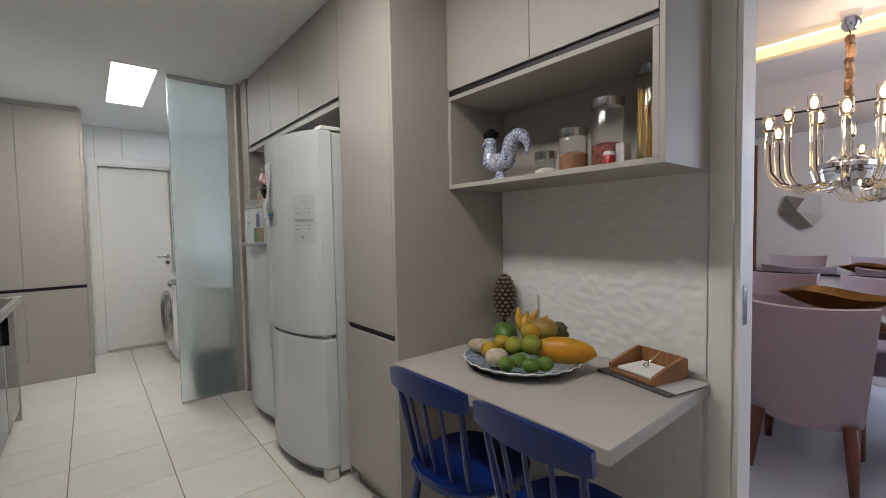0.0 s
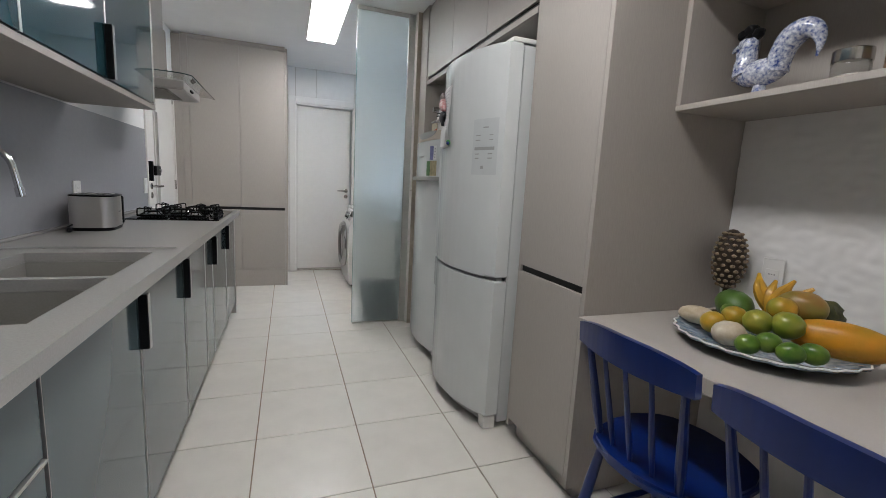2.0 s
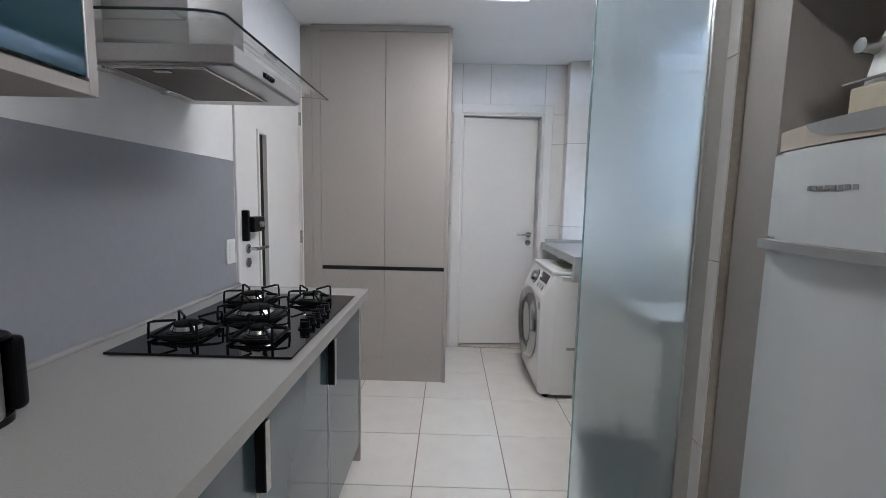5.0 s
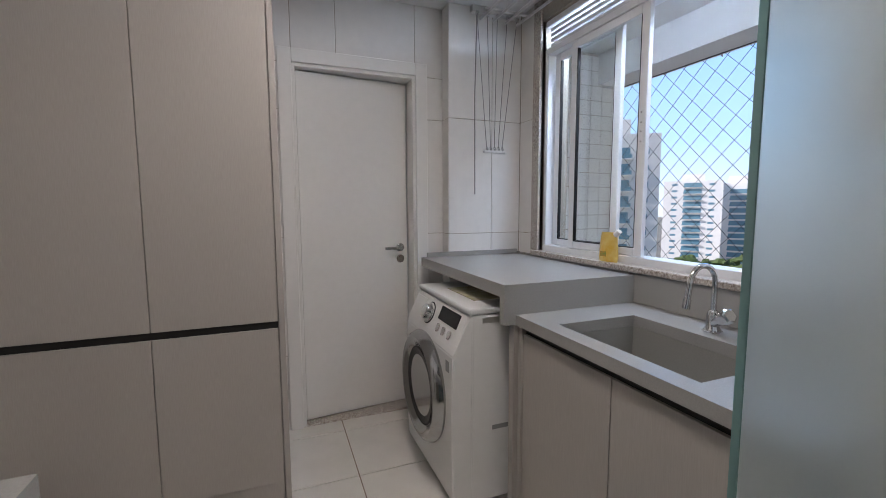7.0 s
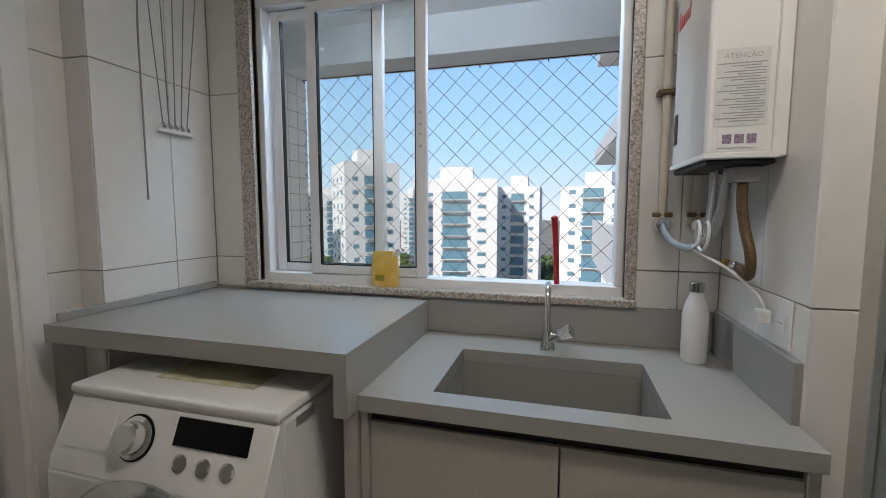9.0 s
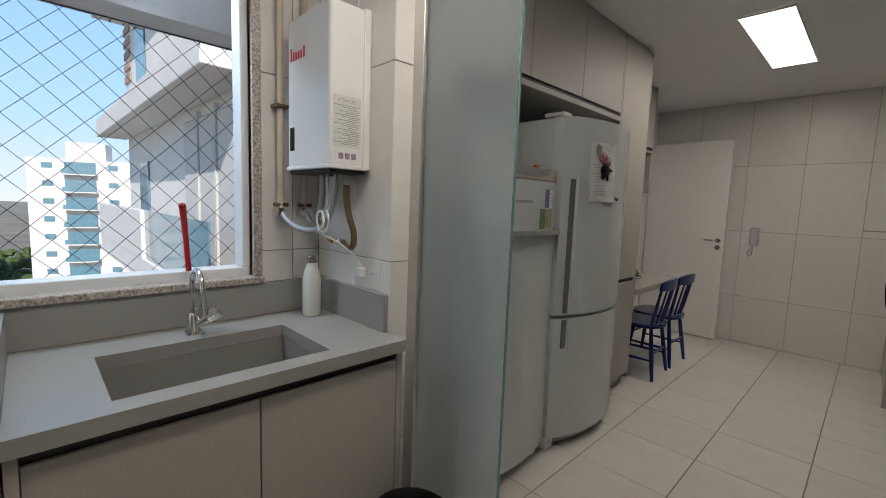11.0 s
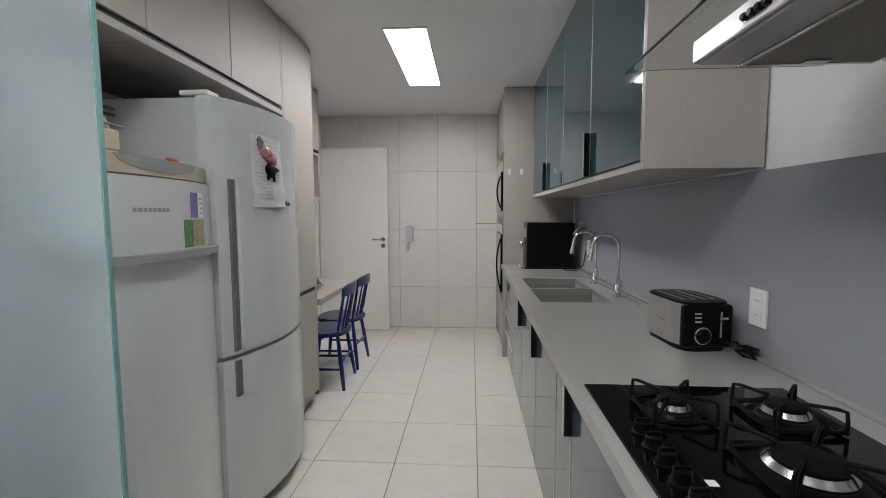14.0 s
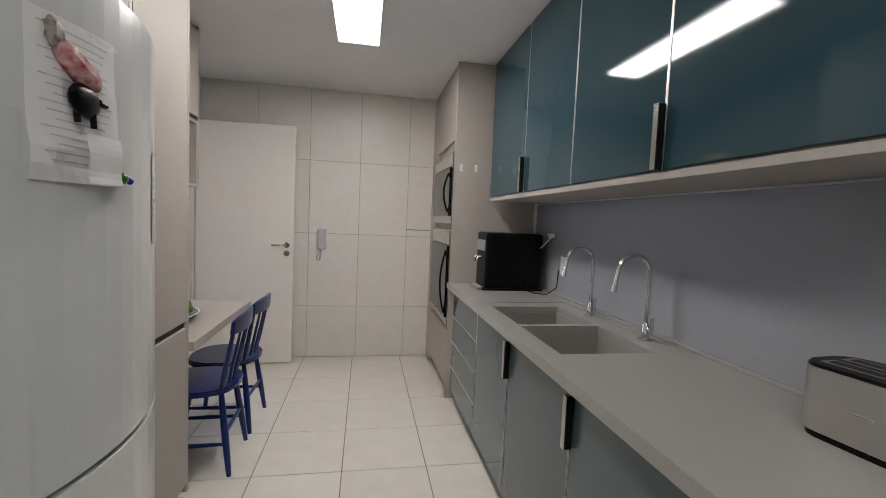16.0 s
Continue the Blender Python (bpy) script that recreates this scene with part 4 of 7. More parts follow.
# toaster
to = thing("toaster", "stainless steel two-slot toaster with a black control end", "toaster", (-1.01, 3.28, CT))
TC = Vector((-1.01, 3.29, CT))
to.matrix_basis = Matrix.Translation(TC)
def tbox(x0, x1, y0, y1, z0, z1, bev=0.002):
    return B(TC.x + x0, TC.x + x1, TC.y + y0, TC.y + y1, CT + z0, CT + z1, bev)
def tloop(w, y0, y1, r, z0, z1, bev=0.0):
    bm = PRISM(round_box(TC.x - w, TC.x + w, TC.y + y0, TC.y + y1, r), CT + z0, CT + z1, None, None, True)
    if bev:
        bmesh.ops.bevel(bm, geom=[e for e in bm.edges if abs(e.verts[0].co.z - e.verts[1].co.z) < 1e-6 and e.verts[0].co.z > CT + (z0 + z1) / 2], offset=bev, segments=3, affect="EDGES")
    return bm
M_TSTEEL = material("toaster_steel", (0.62, 0.60, 0.57), 0.36, 1.0, grain=0.1, scale=120, stretch=(1, 1, 30))
part("shell", tloop(0.09, -0.135, 0.098, 0.05, 0.016, 0.164), M_TSTEEL, to, "brushed steel shell")
part("base", tloop(0.086, -0.13, 0.122, 0.05, 0.0005, 0.0155), M_BLACK, to, "black plastic base")
end = part("control_end", tbox(-0.088, 0.088, 0.0985, 0.128, 0.014, 0.164, 0.012), M_BLACK, to, "black plastic control end")
top = part("top_rim", tloop(0.0895, -0.134, 0.124, 0.05, 0.1645, 0.1725, 0.003), M_BLACK, to, "glossy black top rim")
for x in (-0.036, 0.036):
    part("slot_plate", tbox(x - 0.024, x + 0.024, -0.105, 0.075, 0.1732, 0.1746, 0.0005), M_TSTEEL, top, "steel surround of the slot")
    part("slot", tbox(x - 0.014, x + 0.014, -0.095, 0.065, 0.1747, 0.1754, 0), M_BLACK, top, "dark bread slot")
dial = Matrix.Translation((TC.x + 0.022, TC.y + 0.128, CT + 0.058)) @ pose(0, 0, 0, -90)
dk = part("dial", LATHE([(0.024, 0), (0.024, 0.010), (0.020, 0.014), (0.0, 0.015)], 24, None, dial), M_BLACK, to, "round black dial")
part("dial_ring", LATHE([(0.030, 0.0002), (0.0305, 0.005), (0.0265, 0.007), (0.0245, 0.001)], 28, None, dial), M_CHROME, dk, "chrome dial ring")
part("lever_track", tbox(-0.046, -0.040, 0.1285, 0.1292, 0.05, 0.14, 0), M_GREYPL, end)
part("lever", tbox(-0.06, -0.028, 0.1292, 0.145, 0.115, 0.124, 0.003), M_CHROME, to, "chrome lever")
for k in range(3):
    part("button", tbox(0.026, 0.05, 0.1282, 0.1305, 0.104 + 0.014 * k, 0.109 + 0.014 * k, 0.0008), M_CHROME, end)
part("maker_mark", tbox(0.0901, 0.0908, -0.02, 0.02, 0.085, 0.09, 0), M_GREYPL, to, "small dark mark")
cord = [(TC.x - 0.06, TC.y + 0.12, CT + 0.03), (TC.x - 0.085, TC.y + 0.15, CT + 0.04)] + [(TC.x - 0.095 + 0.022 * math.sin(k * 1.3), TC.y + 0.185 + 0.04 * math.cos(k * 1.3), CT + 0.006 + 0.003 * k) for k in range(12)]
part("power_cord", TUBE(cord, 0.0045, 8), M_BLACK, to, "coiled black power cord")
part("plug", TUBE([(TC.x - 0.075, TC.y - 0.165, CT + 0.012), (TC.x - 0.06, TC.y - 0.20, CT + 0.012)], [0.012, 0.009], 10), M_BLACK, to, "black plug")
part("plug_lead", TUBE([(TC.x - 0.07, TC.y - 0.125, CT + 0.03), (TC.x - 0.082, TC.y - 0.15, CT + 0.022), (TC.x - 0.075, TC.y - 0.166, CT + 0.013)], 0.004, 8), M_BLACK, to)
to.matrix_basis = Matrix.Translation(TC) @ pose(0, 0, 0, 0, 0, 6)

# thin level strip on the tiled wall beside the oven tower
fixed("wall_trim_strip", B(-0.514, -0.27, SW + 0.0005, SW + 0.008, 1.262, 1.272, 0.001), M_GROUT, "thin beige strip on the tiled wall", "trim")

# hooks and intercom
for x in (-0.568, -0.68):
    hk = thing("adhesive_hook", "small white adhesive plastic hook", "hook", (x, 0.852, 1.77), "hooks on the oven tower")
    part("back_plate", B(x - 0.012, x + 0.012, 0.8508, 0.858, 1.745, 1.80, 0.003), M_PLASTIC, hk)
    part("hook", TUBE([(x, 0.858, 1.768), (x, 0.868, 1.757), (x, 0.878, 1.757), (x, 0.88, 1.768)], 0.004, 8), M_PLASTIC, hk)
ic = thing("intercom_phone", "white wall intercom handset with a coiled cord", "intercom", (0.525, SW, 1.12))
part("cradle", B(0.480, 0.575, SW + 0.0005, SW + 0.03, 1.07, 1.225, 0.008), M_PLASTIC, ic)
bm = B(0.487, 0.563, SW + 0.031, SW + 0.06, 1.05, 1.245, 0.012)
part("handset", bm, material("lilac_grey_plastic", (0.52, 0.50, 0.55), 0.4, grain=0.05), ic, "lilac-grey handset")
part("coiled_cord", TUBE([(0.535, SW + 0.02, 1.08), (0.535, SW + 0.03, 1.0), (0.54, SW + 0.03, 0.95), (0.56, SW + 0.03, 0.94), (0.57, SW + 0.03, 0.97), (0.555, SW + 0.02, 1.02)], 0.008, 8), material("cord_grey", (0.5, 0.48, 0.5), 0.5, grain=0.1), ic)

# blue chairs
def build_chair():
    c = thing("dining_chair", "dark blue painted wooden spindle-back chair at the wall table", "chair", (0, 0, 0), "blue chairs at the wall table")
    out = []
    for k in range(28):
        a = k * math.tau / 28
        q = 0.205 * (abs(math.cos(a)) ** 3 + abs(math.sin(a)) ** 3) ** (-1 / 3)
        out.append((q * math.cos(a), q * math.sin(a) * (1.0 if math.cos(a) > 0 else 0.96)))
    bm = PRISM(out, 0.425, 0.455)
    bmesh.ops.bevel(bm, geom=[e for e in bm.edges if abs(e.verts[0].co.z - e.verts[1].co.z) < 1e-6], offset=0.009, segments=2, affect="EDGES")
    part("seat", bm, M_BLUE, c)
    feet = {}
    for i, (sx, sy) in enumerate(((-1, -1), (-1, 1), (1, 1), (1, -1))):
        a, b = Vector((sx * 0.14, sy * 0.13, 0.426)), Vector((sx * 0.195, sy * 0.185, 0.0))
        feet[(sx, sy)] = (a, b)
        part("leg", TUBE([a, a.lerp(b, 0.3), a.lerp(b, 0.55), a.lerp(b, 0.9), b], [0.013, 0.017, 0.018, 0.014, 0.012], 12), M_BLUE, c)
    for sy in (-1, 1):
        p, q = feet[(-1, sy)][0].lerp(feet[(-1, sy)][1], 0.62), feet[(1, sy)][0].lerp(feet[(1, sy)][1], 0.62)
        part("stretcher", TUBE([p, p.lerp(q, 0.5), q], [0.008, 0.012, 0.008], 10), M_BLUE, c)
    for sx, f in ((-1, 0.5), (1, 0.42)):
        p, q = feet[(sx, -1)][0].lerp(feet[(sx, -1)][1], f), feet[(sx, 1)][0].lerp(feet[(sx, 1)][1], f)
        part("stretcher", TUBE([p, p.lerp(q, 0.5), q], [0.008, 0.012, 0.008], 10), M_BLUE, c)
    # back spindles rise from the rear of the seat and lean away
    for k in range(5):
        v = (k - 2) / 2
        a = Vector((-0.165 + 0.02 * (v * v), v * 0.145, 0.45))
        b = Vector((-0.232 + 0.025 * v * v, v * 0.168, 0.765))
        thick = 0.013 if abs(v) == 1 else 0.0085
        part("spindle", TUBE([a, a.lerp(b, 0.25), a.lerp(b, 0.5), b], [thick * 0.8, thick * 1.1, thick, thick * 0.75], 10), M_BLUE, c)
    bm = bmesh.new()
    n = 16
    rings = []
    for k in range(n + 1):
        v = 2 * k / n - 1
        x, y = -0.235 + 0.028 * v * v, v * 0.2
        h0, h1 = 0.745 + 0.006 * v * v, 0.835 - 0.022 * abs(v) ** 3
        rings.append([bm.verts.new(p) for p in ((x - 0.011, y, h0), (x + 0.011, y, h0), (x + 0.003, y, h1), (x - 0.016, y, h1))])
    for a, b in zip(rings, rings[1:]):
        for k in range(4):
            bm.faces.new((a[k], a[(k + 1) % 4], b[(k + 1) % 4], b[k]))
    bm.faces.new(rings[0][::-1])
    bm.faces.new(rings[-1])
    bmesh.ops.bevel(bm, geom=[e for e in bm.edges if e.calc_face_angle(0) > 0.6], offset=0.005, segments=2, affect="EDGES")
    part("top_rail", bm, M_BLUE, c)
    return c


chair = build_chair()
chair.matrix_basis = pose(0.985, 1.54, 0, 0, 0, 2)
copy_thing(chair, pose(0.985, 1.085, 0, 0, 0, -1))

# fruit platter
def fruit_mat(name, a, b, rough=0.4, scale=14.0):
    return material(name, a, rough, grain=0.5, second=b, scale=scale, bump=0.12, bump_scale=120, stain=0.1)
F_LIME = fruit_mat("lime_skin", (0.045, 0.13, 0.015), (0.17, 0.25, 0.03), 0.3, 22)
F_ORANGE = fruit_mat("green_orange_skin", (0.50, 0.27, 0.02), (0.26, 0.27, 0.03), 0.35, 16)
F_PAPAYA = fruit_mat("papaya_skin", (0.66, 0.27, 0.012), (0.42, 0.24, 0.02), scale=16)
F_AVO = fruit_mat("avocado_skin", (0.05, 0.12, 0.02), (0.09, 0.16, 0.03))
F_BAN = fruit_mat("banana_skin", (0.66, 0.36, 0.02), (0.42, 0.24, 0.03), scale=20)
F_PALE = fruit_mat("pale_fruit_skin", (0.66, 0.58, 0.45), (0.46, 0.37, 0.24), 0.6, 30)
F_BROWN = fruit_mat("brown_scales", (0.06, 0.04, 0.025), (0.02, 0.014, 0.01), 0.6, 30)
F_CREAM = fruit_mat("cream_scales", (0.42, 0.33, 0.21), (0.12, 0.08, 0.05), 0.6, 60)
PCX, PCY = 1.262, 1.505
pl = thing("platter", "large round blue-patterned ceramic platter with a scalloped rim", "platter", (PCX, PCY, TZ))
M_CHINA = material("blue_white_china", (0.10, 0.17, 0.25), 0.15, grain=0.8, second=(0.42, 0.48, 0.54), scale=48, coat=0.5)
bm = bmesh.new()
prof = [(q * 1.13, z) for q, z in [(0.11, 0.001), (0.13, 0.004), (0.185, 0.02), (0.212, 0.032), (0.215, 0.036), (0.205, 0.034), (0.16, 0.018), (0.1, 0.011), (0.0, 0.010)]]
rings = []
for r, z in prof:
    rings.append([bm.verts.new((PCX + max(r, 1e-4) * (1 + (0.018 * math.cos(26 * k * math.tau / 104) if r > 0.2 else 0)) * math.cos(k * math.tau / 104), PCY + max(r, 1e-4) * (1 + (0.018 * math.cos(26 * k * math.tau / 104) if r > 0.2 else 0)) * math.sin(k * math.tau / 104), TZ + z)) for k in range(104)])
for a, b in zip(rings, rings[1:]):
    for k in range(104):
        bm.faces.new((a[k], a[(k + 1) % 104], b[(k + 1) % 104], b[k])).smooth = True
bm.faces.new(rings[0][::-1])
bm.faces.new(rings[-1])
part("dish", bm, M_CHINA, pl)
part("rim", TUBE([(PCX + 0.243 * (1 + 0.018 * math.cos(k * math.tau / 4)) * math.cos(k * math.tau / 104), PCY + 0.243 * (1 + 0.018 * math.cos(k * math.tau / 4)) * math.sin(k * math.tau / 104), TZ + 0.0405) for k in range(104)], 0.0028, 6, None, True), M_PLASTIC, pl, "white scalloped rim")


def fruit(name, label, dx, dy, dz, radii, mat, yaw=0.0, tilt=0.0, rough=0.06):
    m = Euler((radians(tilt), 0, radians(yaw))).to_matrix()
    c = (PCX + dx * 1.08, PCY + dy * 1.08, TZ + dz)
    return solid(name, BLOB(c, radii, 20, 14, None, m, rough), mat, label, name.replace("_", " "), "fruit on the platter")


fruit("papaya", "long ripe orange papaya with small dark spots", 0.05, -0.148, 0.082, (0.053, 0.125, 0.052), F_PAPAYA, 28)
fruit("avocado", "dark green avocado among the fruit", 0.045, 0.13, 0.098, (0.055, 0.078, 0.05), F_AVO, -40)
fruit("mango", "green and reddish mango", 0.085, -0.03, 0.14, (0.05, 0.065, 0.048), fruit_mat("mango_skin", (0.26, 0.28, 0.05), (0.34, 0.12, 0.04), 0.35, 9), 20)
fruit("atemoya", "dark bumpy green fruit", 0.135, -0.055, 0.12, (0.045, 0.05, 0.045), fruit_mat("bumpy_skin", (0.10, 0.10, 0.03), (0.03, 0.035, 0.015), 0.6, 60), 10, 0, 0.3)
fruit("pale_fruit", "pale cream knobbly fruit", -0.075, 0.155, 0.062, (0.033, 0.058, 0.03), F_PALE, 30)
fruit("pale_fruit", "pale cream knobbly fruit", -0.14, 0.005, 0.06, (0.042, 0.048, 0.036), F_PALE, 70)
for dx, dy, dz, r in ((-0.055, 0.055, 0.088, 0.036), (-0.10, 0.082, 0.063, 0.037), (0.02, -0.02, 0.132, 0.039)):
    fruit("orange", "small orange with green patches", dx, dy, dz, (r, r, r * 0.93), F_ORANGE)
for dx, dy, dz, r in ((-0.07, -0.02, 0.098, 0.039), (-0.04, -0.075, 0.105, 0.041)):
    fruit("green_orange", "smooth light green citrus fruit", dx, dy, dz, (r, r, r * 0.95), fruit_mat("green_citrus", (0.14, 0.22, 0.02), (0.33, 0.30, 0.04), 0.32, 14))
for dx, dy, dz in ((-0.16, -0.06, 0.055), (-0.12, -0.085, 0.066), (-0.125, -0.14, 0.06), (-0.085, -0.165, 0.064), (-0.01, 0.10, 0.085)):
    fruit("lime", "small dark green lime", dx, dy, dz, (0.029, 0.033, 0.028), F_LIME, 40 * dx * 100)
for k in range(4):
    a = radians(-24 + 16 * k)
    pts = []
    for j in range(9):
        u = j / 8
        pts.append((PCX + 0.09 + 0.02 * math.cos(a), PCY + 0.07 + 0.05 * math.sin(a) * (1 - u) - 0.02 + 0.06 * (k - 1.2) * u * -0.9, TZ + 0.075 + 0.135 * u - 0.012 * (k % 2)))
    solid("banana", TUBE([(p[0] - 0.03 * math.sin(math.pi * j / 8), p[1], p[2]) for j, p in enumerate(pts)], [0.006, 0.016, 0.020, 0.0215, 0.022, 0.021, 0.018, 0.010, 0.005], 8), F_BAN, "ripe yellow banana standing behind the other fruit", "banana", "fruit on the platter")

# scaled ornament in the corner
orn = thing("pineapple_ornament", "dark pineapple-shaped scaled ornament on a thin stem", "ornament", (1.50, 1.83, TZ))
OCX, OCY, OZC = 1.50, 1.82, 0.985
part("body", BLOB((OCX, OCY, OZC), (0.054, 0.054, 0.118), 18, 14), F_BROWN, orn)
bm = bmesh.new()
for j in range(11):
    zz = -0.10 + 0.020 * j
    rr = 0.054 * math.sqrt(max(0.02, 1 - (zz / 0.118) ** 2))
    for k in range(11):
        a = (k + 0.5 * (j % 2)) * math.tau / 11
        BLOB((OCX + rr * math.cos(a), OCY + rr * math.sin(a), OZC + zz), (0.0095, 0.0095, 0.007), 6, 4, bm, None, 0.4)
tagged(part("scales", bm, F_CREAM, orn, "pale raised scales"), kind="stuff")
part("stem", TUBE([(OCX, OCY, TZ + 0.012), (OCX, OCY, OZC - 0.1)], 0.008, 10), F_BROWN, orn)
part("foot", LATHE([(0.04, 0.0005), (0.04, 0.008), (0.015, 0.014)], 20, None, Matrix.Translation((OCX, OCY, TZ))), F_BROWN, orn)

# napkin holder on place mats
M_WOOD = material("orange_brown_wood", (0.36, 0.16, 0.06), 0.4, grain=0.35, scale=20, stretch=(1, 6, 1), coat=0.2)
NM = pose(1.475, 1.09, TZ, 0, 0, -14)
mat_pile = solid("place_mat", B(-0.105, 0.095, -0.165, 0.145, 0.0008, 0.009, 0.003), material("dark_mat_edge", (0.022, 0.02, 0.02), 0.7, grain=0.5, second=(0.16, 0.15, 0.14), scale=90, stretch=(1, 1, 9)), "dark-edged woven place mat under the napkin holder", "place mat")
mat_pile.matrix_basis = NM
note = solid("notebook", B(-0.080, 0.10, -0.172, 0.05, 0.0095, 0.0125, 0.001), material("grey_paper_cover", (0.50, 0.49, 0.47), 0.7, grain=0.06), "thin pale grey booklet lying on the place mats", "booklet")
note.matrix_basis = NM
nh = thing("napkin_holder", "orange-brown wooden napkin holder with a metal bar", "napkin holder")
part("bottom", B(-0.088, 0.088, -0.10, 0.10, 0.0130, 0.026, 0.002), M_WOOD, nh)
for y in (-0.10, 0.088):
    out = [(-0.088, 0.0265), (0.088, 0.0265), (0.088, 0.085), (0.07, 0.092), (0.0, 0.075), (-0.06, 0.055), (-0.088, 0.045)]
    bm = bmesh.new()
    a = [bm.verts.new((x, y, z)) for x, z in out]
    b = [bm.verts.new((x, y + 0.012, z)) for x, z in out]
    for k in range(len(out)):
        bm.faces.new((a[k], a[(k + 1) % len(out)], b[(k + 1) % len(out)], b[k]))
    bm.faces.new(a)
    bm.faces.new(b[::-1])
    part("side", bm, M_WOOD, nh)
part("back", B(0.078, 0.088, -0.0875, 0.0875, 0.0265, 0.088, 0.002), M_WOOD, nh)
pin = part("weight_bar", TUBE([(0.07, 0.0, 0.085), (0.0, 0.0, 0.052)], 0.003, 8), M_CHROME, nh, "thin chrome weight bar")
part("weight_ball", BLOB((-0.005, 0, 0.048), (0.011, 0.011, 0.011), 12, 8), M_CHROME, pin)
nh.matrix_basis = NM
nk = solid("napkin", B(-0.07, 0.07, -0.075, 0.075, 0.0265, 0.036, 0.002), material("paper_white", (0.82, 0.81, 0.79), 0.9, grain=0.04), "white paper napkin lying in the wooden holder", "napkin")
nk.matrix_basis = NM

# shelf things
SZ = 1.5405
M_DELFT = material("blue_white_glaze", (0.70, 0.72, 0.74), 0.15, grain=0.9, second=(0.02, 0.05, 0.22), scale=95, coat=0.5)
rx, ry = 1.36, 1.71
bm = LATHE([(0.043, 0.0), (0.044, 0.01), (0.036, 0.022), (0.022, 0.028), (0.018, 0.05), (0.024, 0.056)], 24, None, Matrix.Translation((rx, ry, SZ)))
BLOB((rx, ry + 0.005, SZ + 0.092), (0.042, 0.085, 0.044), 24, 16, bm)
TUBE(smooth([(rx, ry + 0.05, SZ + 0.09), (rx, ry + 0.058, SZ + 0.13), (rx, ry + 0.052, SZ + 0.17), (rx, ry + 0.05, SZ + 0.2), (rx, ry + 0.05, SZ + 0.212)], 3), [0.044, 0.041, 0.038, 0.035, 0.032, 0.029, 0.027, 0.026, 0.025, 0.024, 0.022, 0.018, 0.012], 16, bm)
BLOB((rx, ry + 0.062, SZ + 0.198), (0.021, 0.03, 0.02), 14, 10, bm)
TUBE([(rx, ry + 0.085, SZ + 0.195), (rx, ry + 0.105, SZ + 0.186), (rx, ry + 0.112, SZ + 0.178)], [0.012, 0.008, 0.002], 10, bm)
BLOB((rx, ry + 0.085, SZ + 0.168), (0.008, 0.012, 0.016), 10, 8, bm)
TUBE(smooth([(rx, ry - 0.045, SZ + 0.085), (rx, ry - 0.055, SZ + 0.135), (rx, ry - 0.075, SZ + 0.175), (rx, ry - 0.11, SZ + 0.195), (rx, ry - 0.145, SZ + 0.18), (rx, ry - 0.16, SZ + 0.145), (rx, ry - 0.155, SZ + 0.105)], 3), [0.036, 0.035, 0.034, 0.034, 0.035, 0.036, 0.037, 0.037, 0.036, 0.034, 0.032, 0.029, 0.025, 0.021, 0.017, 0.013, 0.009, 0.005, 0.003], 16, bm)
rooster = solid("rooster_figurine", bm, M_DELFT, "blue and white glazed ceramic rooster figurine", "figurine")
bm = bmesh.new()
for dy, dz, r in ((0.03, 0.222, 0.02), (0.055, 0.235, 0.024), (0.078, 0.228, 0.02), (0.052, 0.215, 0.02)):
    BLOB((rx, ry + dy, SZ + dz), (0.016, r, r), 12, 8, bm, None, 0.3)
part("comb", bm, M_BLACK, rooster, "dark glazed comb")


def jar(y, x, r, h, content, fill, label):
    j = thing("storage_jar", label, "jar", (x, y, SZ), "glass storage jars on the shelf")
    g = part("glass", LATHE([(r * 0.9, 0.0005), (r, 0.006), (r, h - 0.03), (r * 0.92, h - 0.02)], 28, None, Matrix.Translation((x, y, SZ))), M_GLASS, j, "clear glass")
    g.visible_shadow = False
    part("lid", LATHE([(r * 1.02, h - 0.0195), (r * 1.03, h - 0.017), (r * 1.03, h + 0.012), (r * 0.98, h + 0.015)], 28, None, Matrix.Translation((x, y, SZ))), M_STEEL, j, "brushed steel lid")
    if content:
        part("contents", LATHE([(r * 0.86, 0.004), (r * 0.95, 0.009), (r * 0.95, fill), (r * 0.3, fill + 0.012)], 24, None, Matrix.Translation((x, y, SZ))), content, j)
    return j


C_SALT = material("salt", (0.66, 0.62, 0.56), 0.9, grain=0.2, scale=120)
C_COCOA = material("cocoa_powder", (0.30, 0.16, 0.09), 0.95, grain=0.2, scale=60)
C_MIX = material("dried_red_mix", (0.16, 0.02, 0.04), 0.6, grain=0.7, second=(0.3, 0.12, 0.06), scale=60)
C_PASTA = material("dry_pasta", (0.62, 0.38, 0.08), 0.5, grain=0.2, scale=40)
jar(1.485, 1.40, 0.045, 0.095, C_SALT, 0.03, "small glass jar of white salt with a steel lid")
jar(1.35, 1.40, 0.056, 0.165, C_COCOA, 0.075, "glass jar half full of brown powder with a steel lid")
jar(1.21, 1.41, 0.058, 0.25, C_MIX, 0.09, "tall glass jar of dried fruit with a steel lid")
pj = jar(1.045, 1.42, 0.055, 0.33, None, 0, "tall glass jar of dry spaghetti with a steel lid")
bm = bmesh.new()
for k in range(46):
    a, q = random.random() * math.tau, 0.03 * math.sqrt(random.random())
    TUBE([(1.42 + q * math.cos(a), 1.045 + q * math.sin(a), SZ + 0.006), (1.42 + q * 1.25 * math.cos(a + 0.5), 1.045 + q * 1.25 * math.sin(a + 0.5), SZ + 0.24 + 0.03 * random.random())], 0.0016, 5, bm)
tagged(part("spaghetti", bm, C_PASTA, pj, "bundle of dry yellow spaghetti"), kind="stuff")
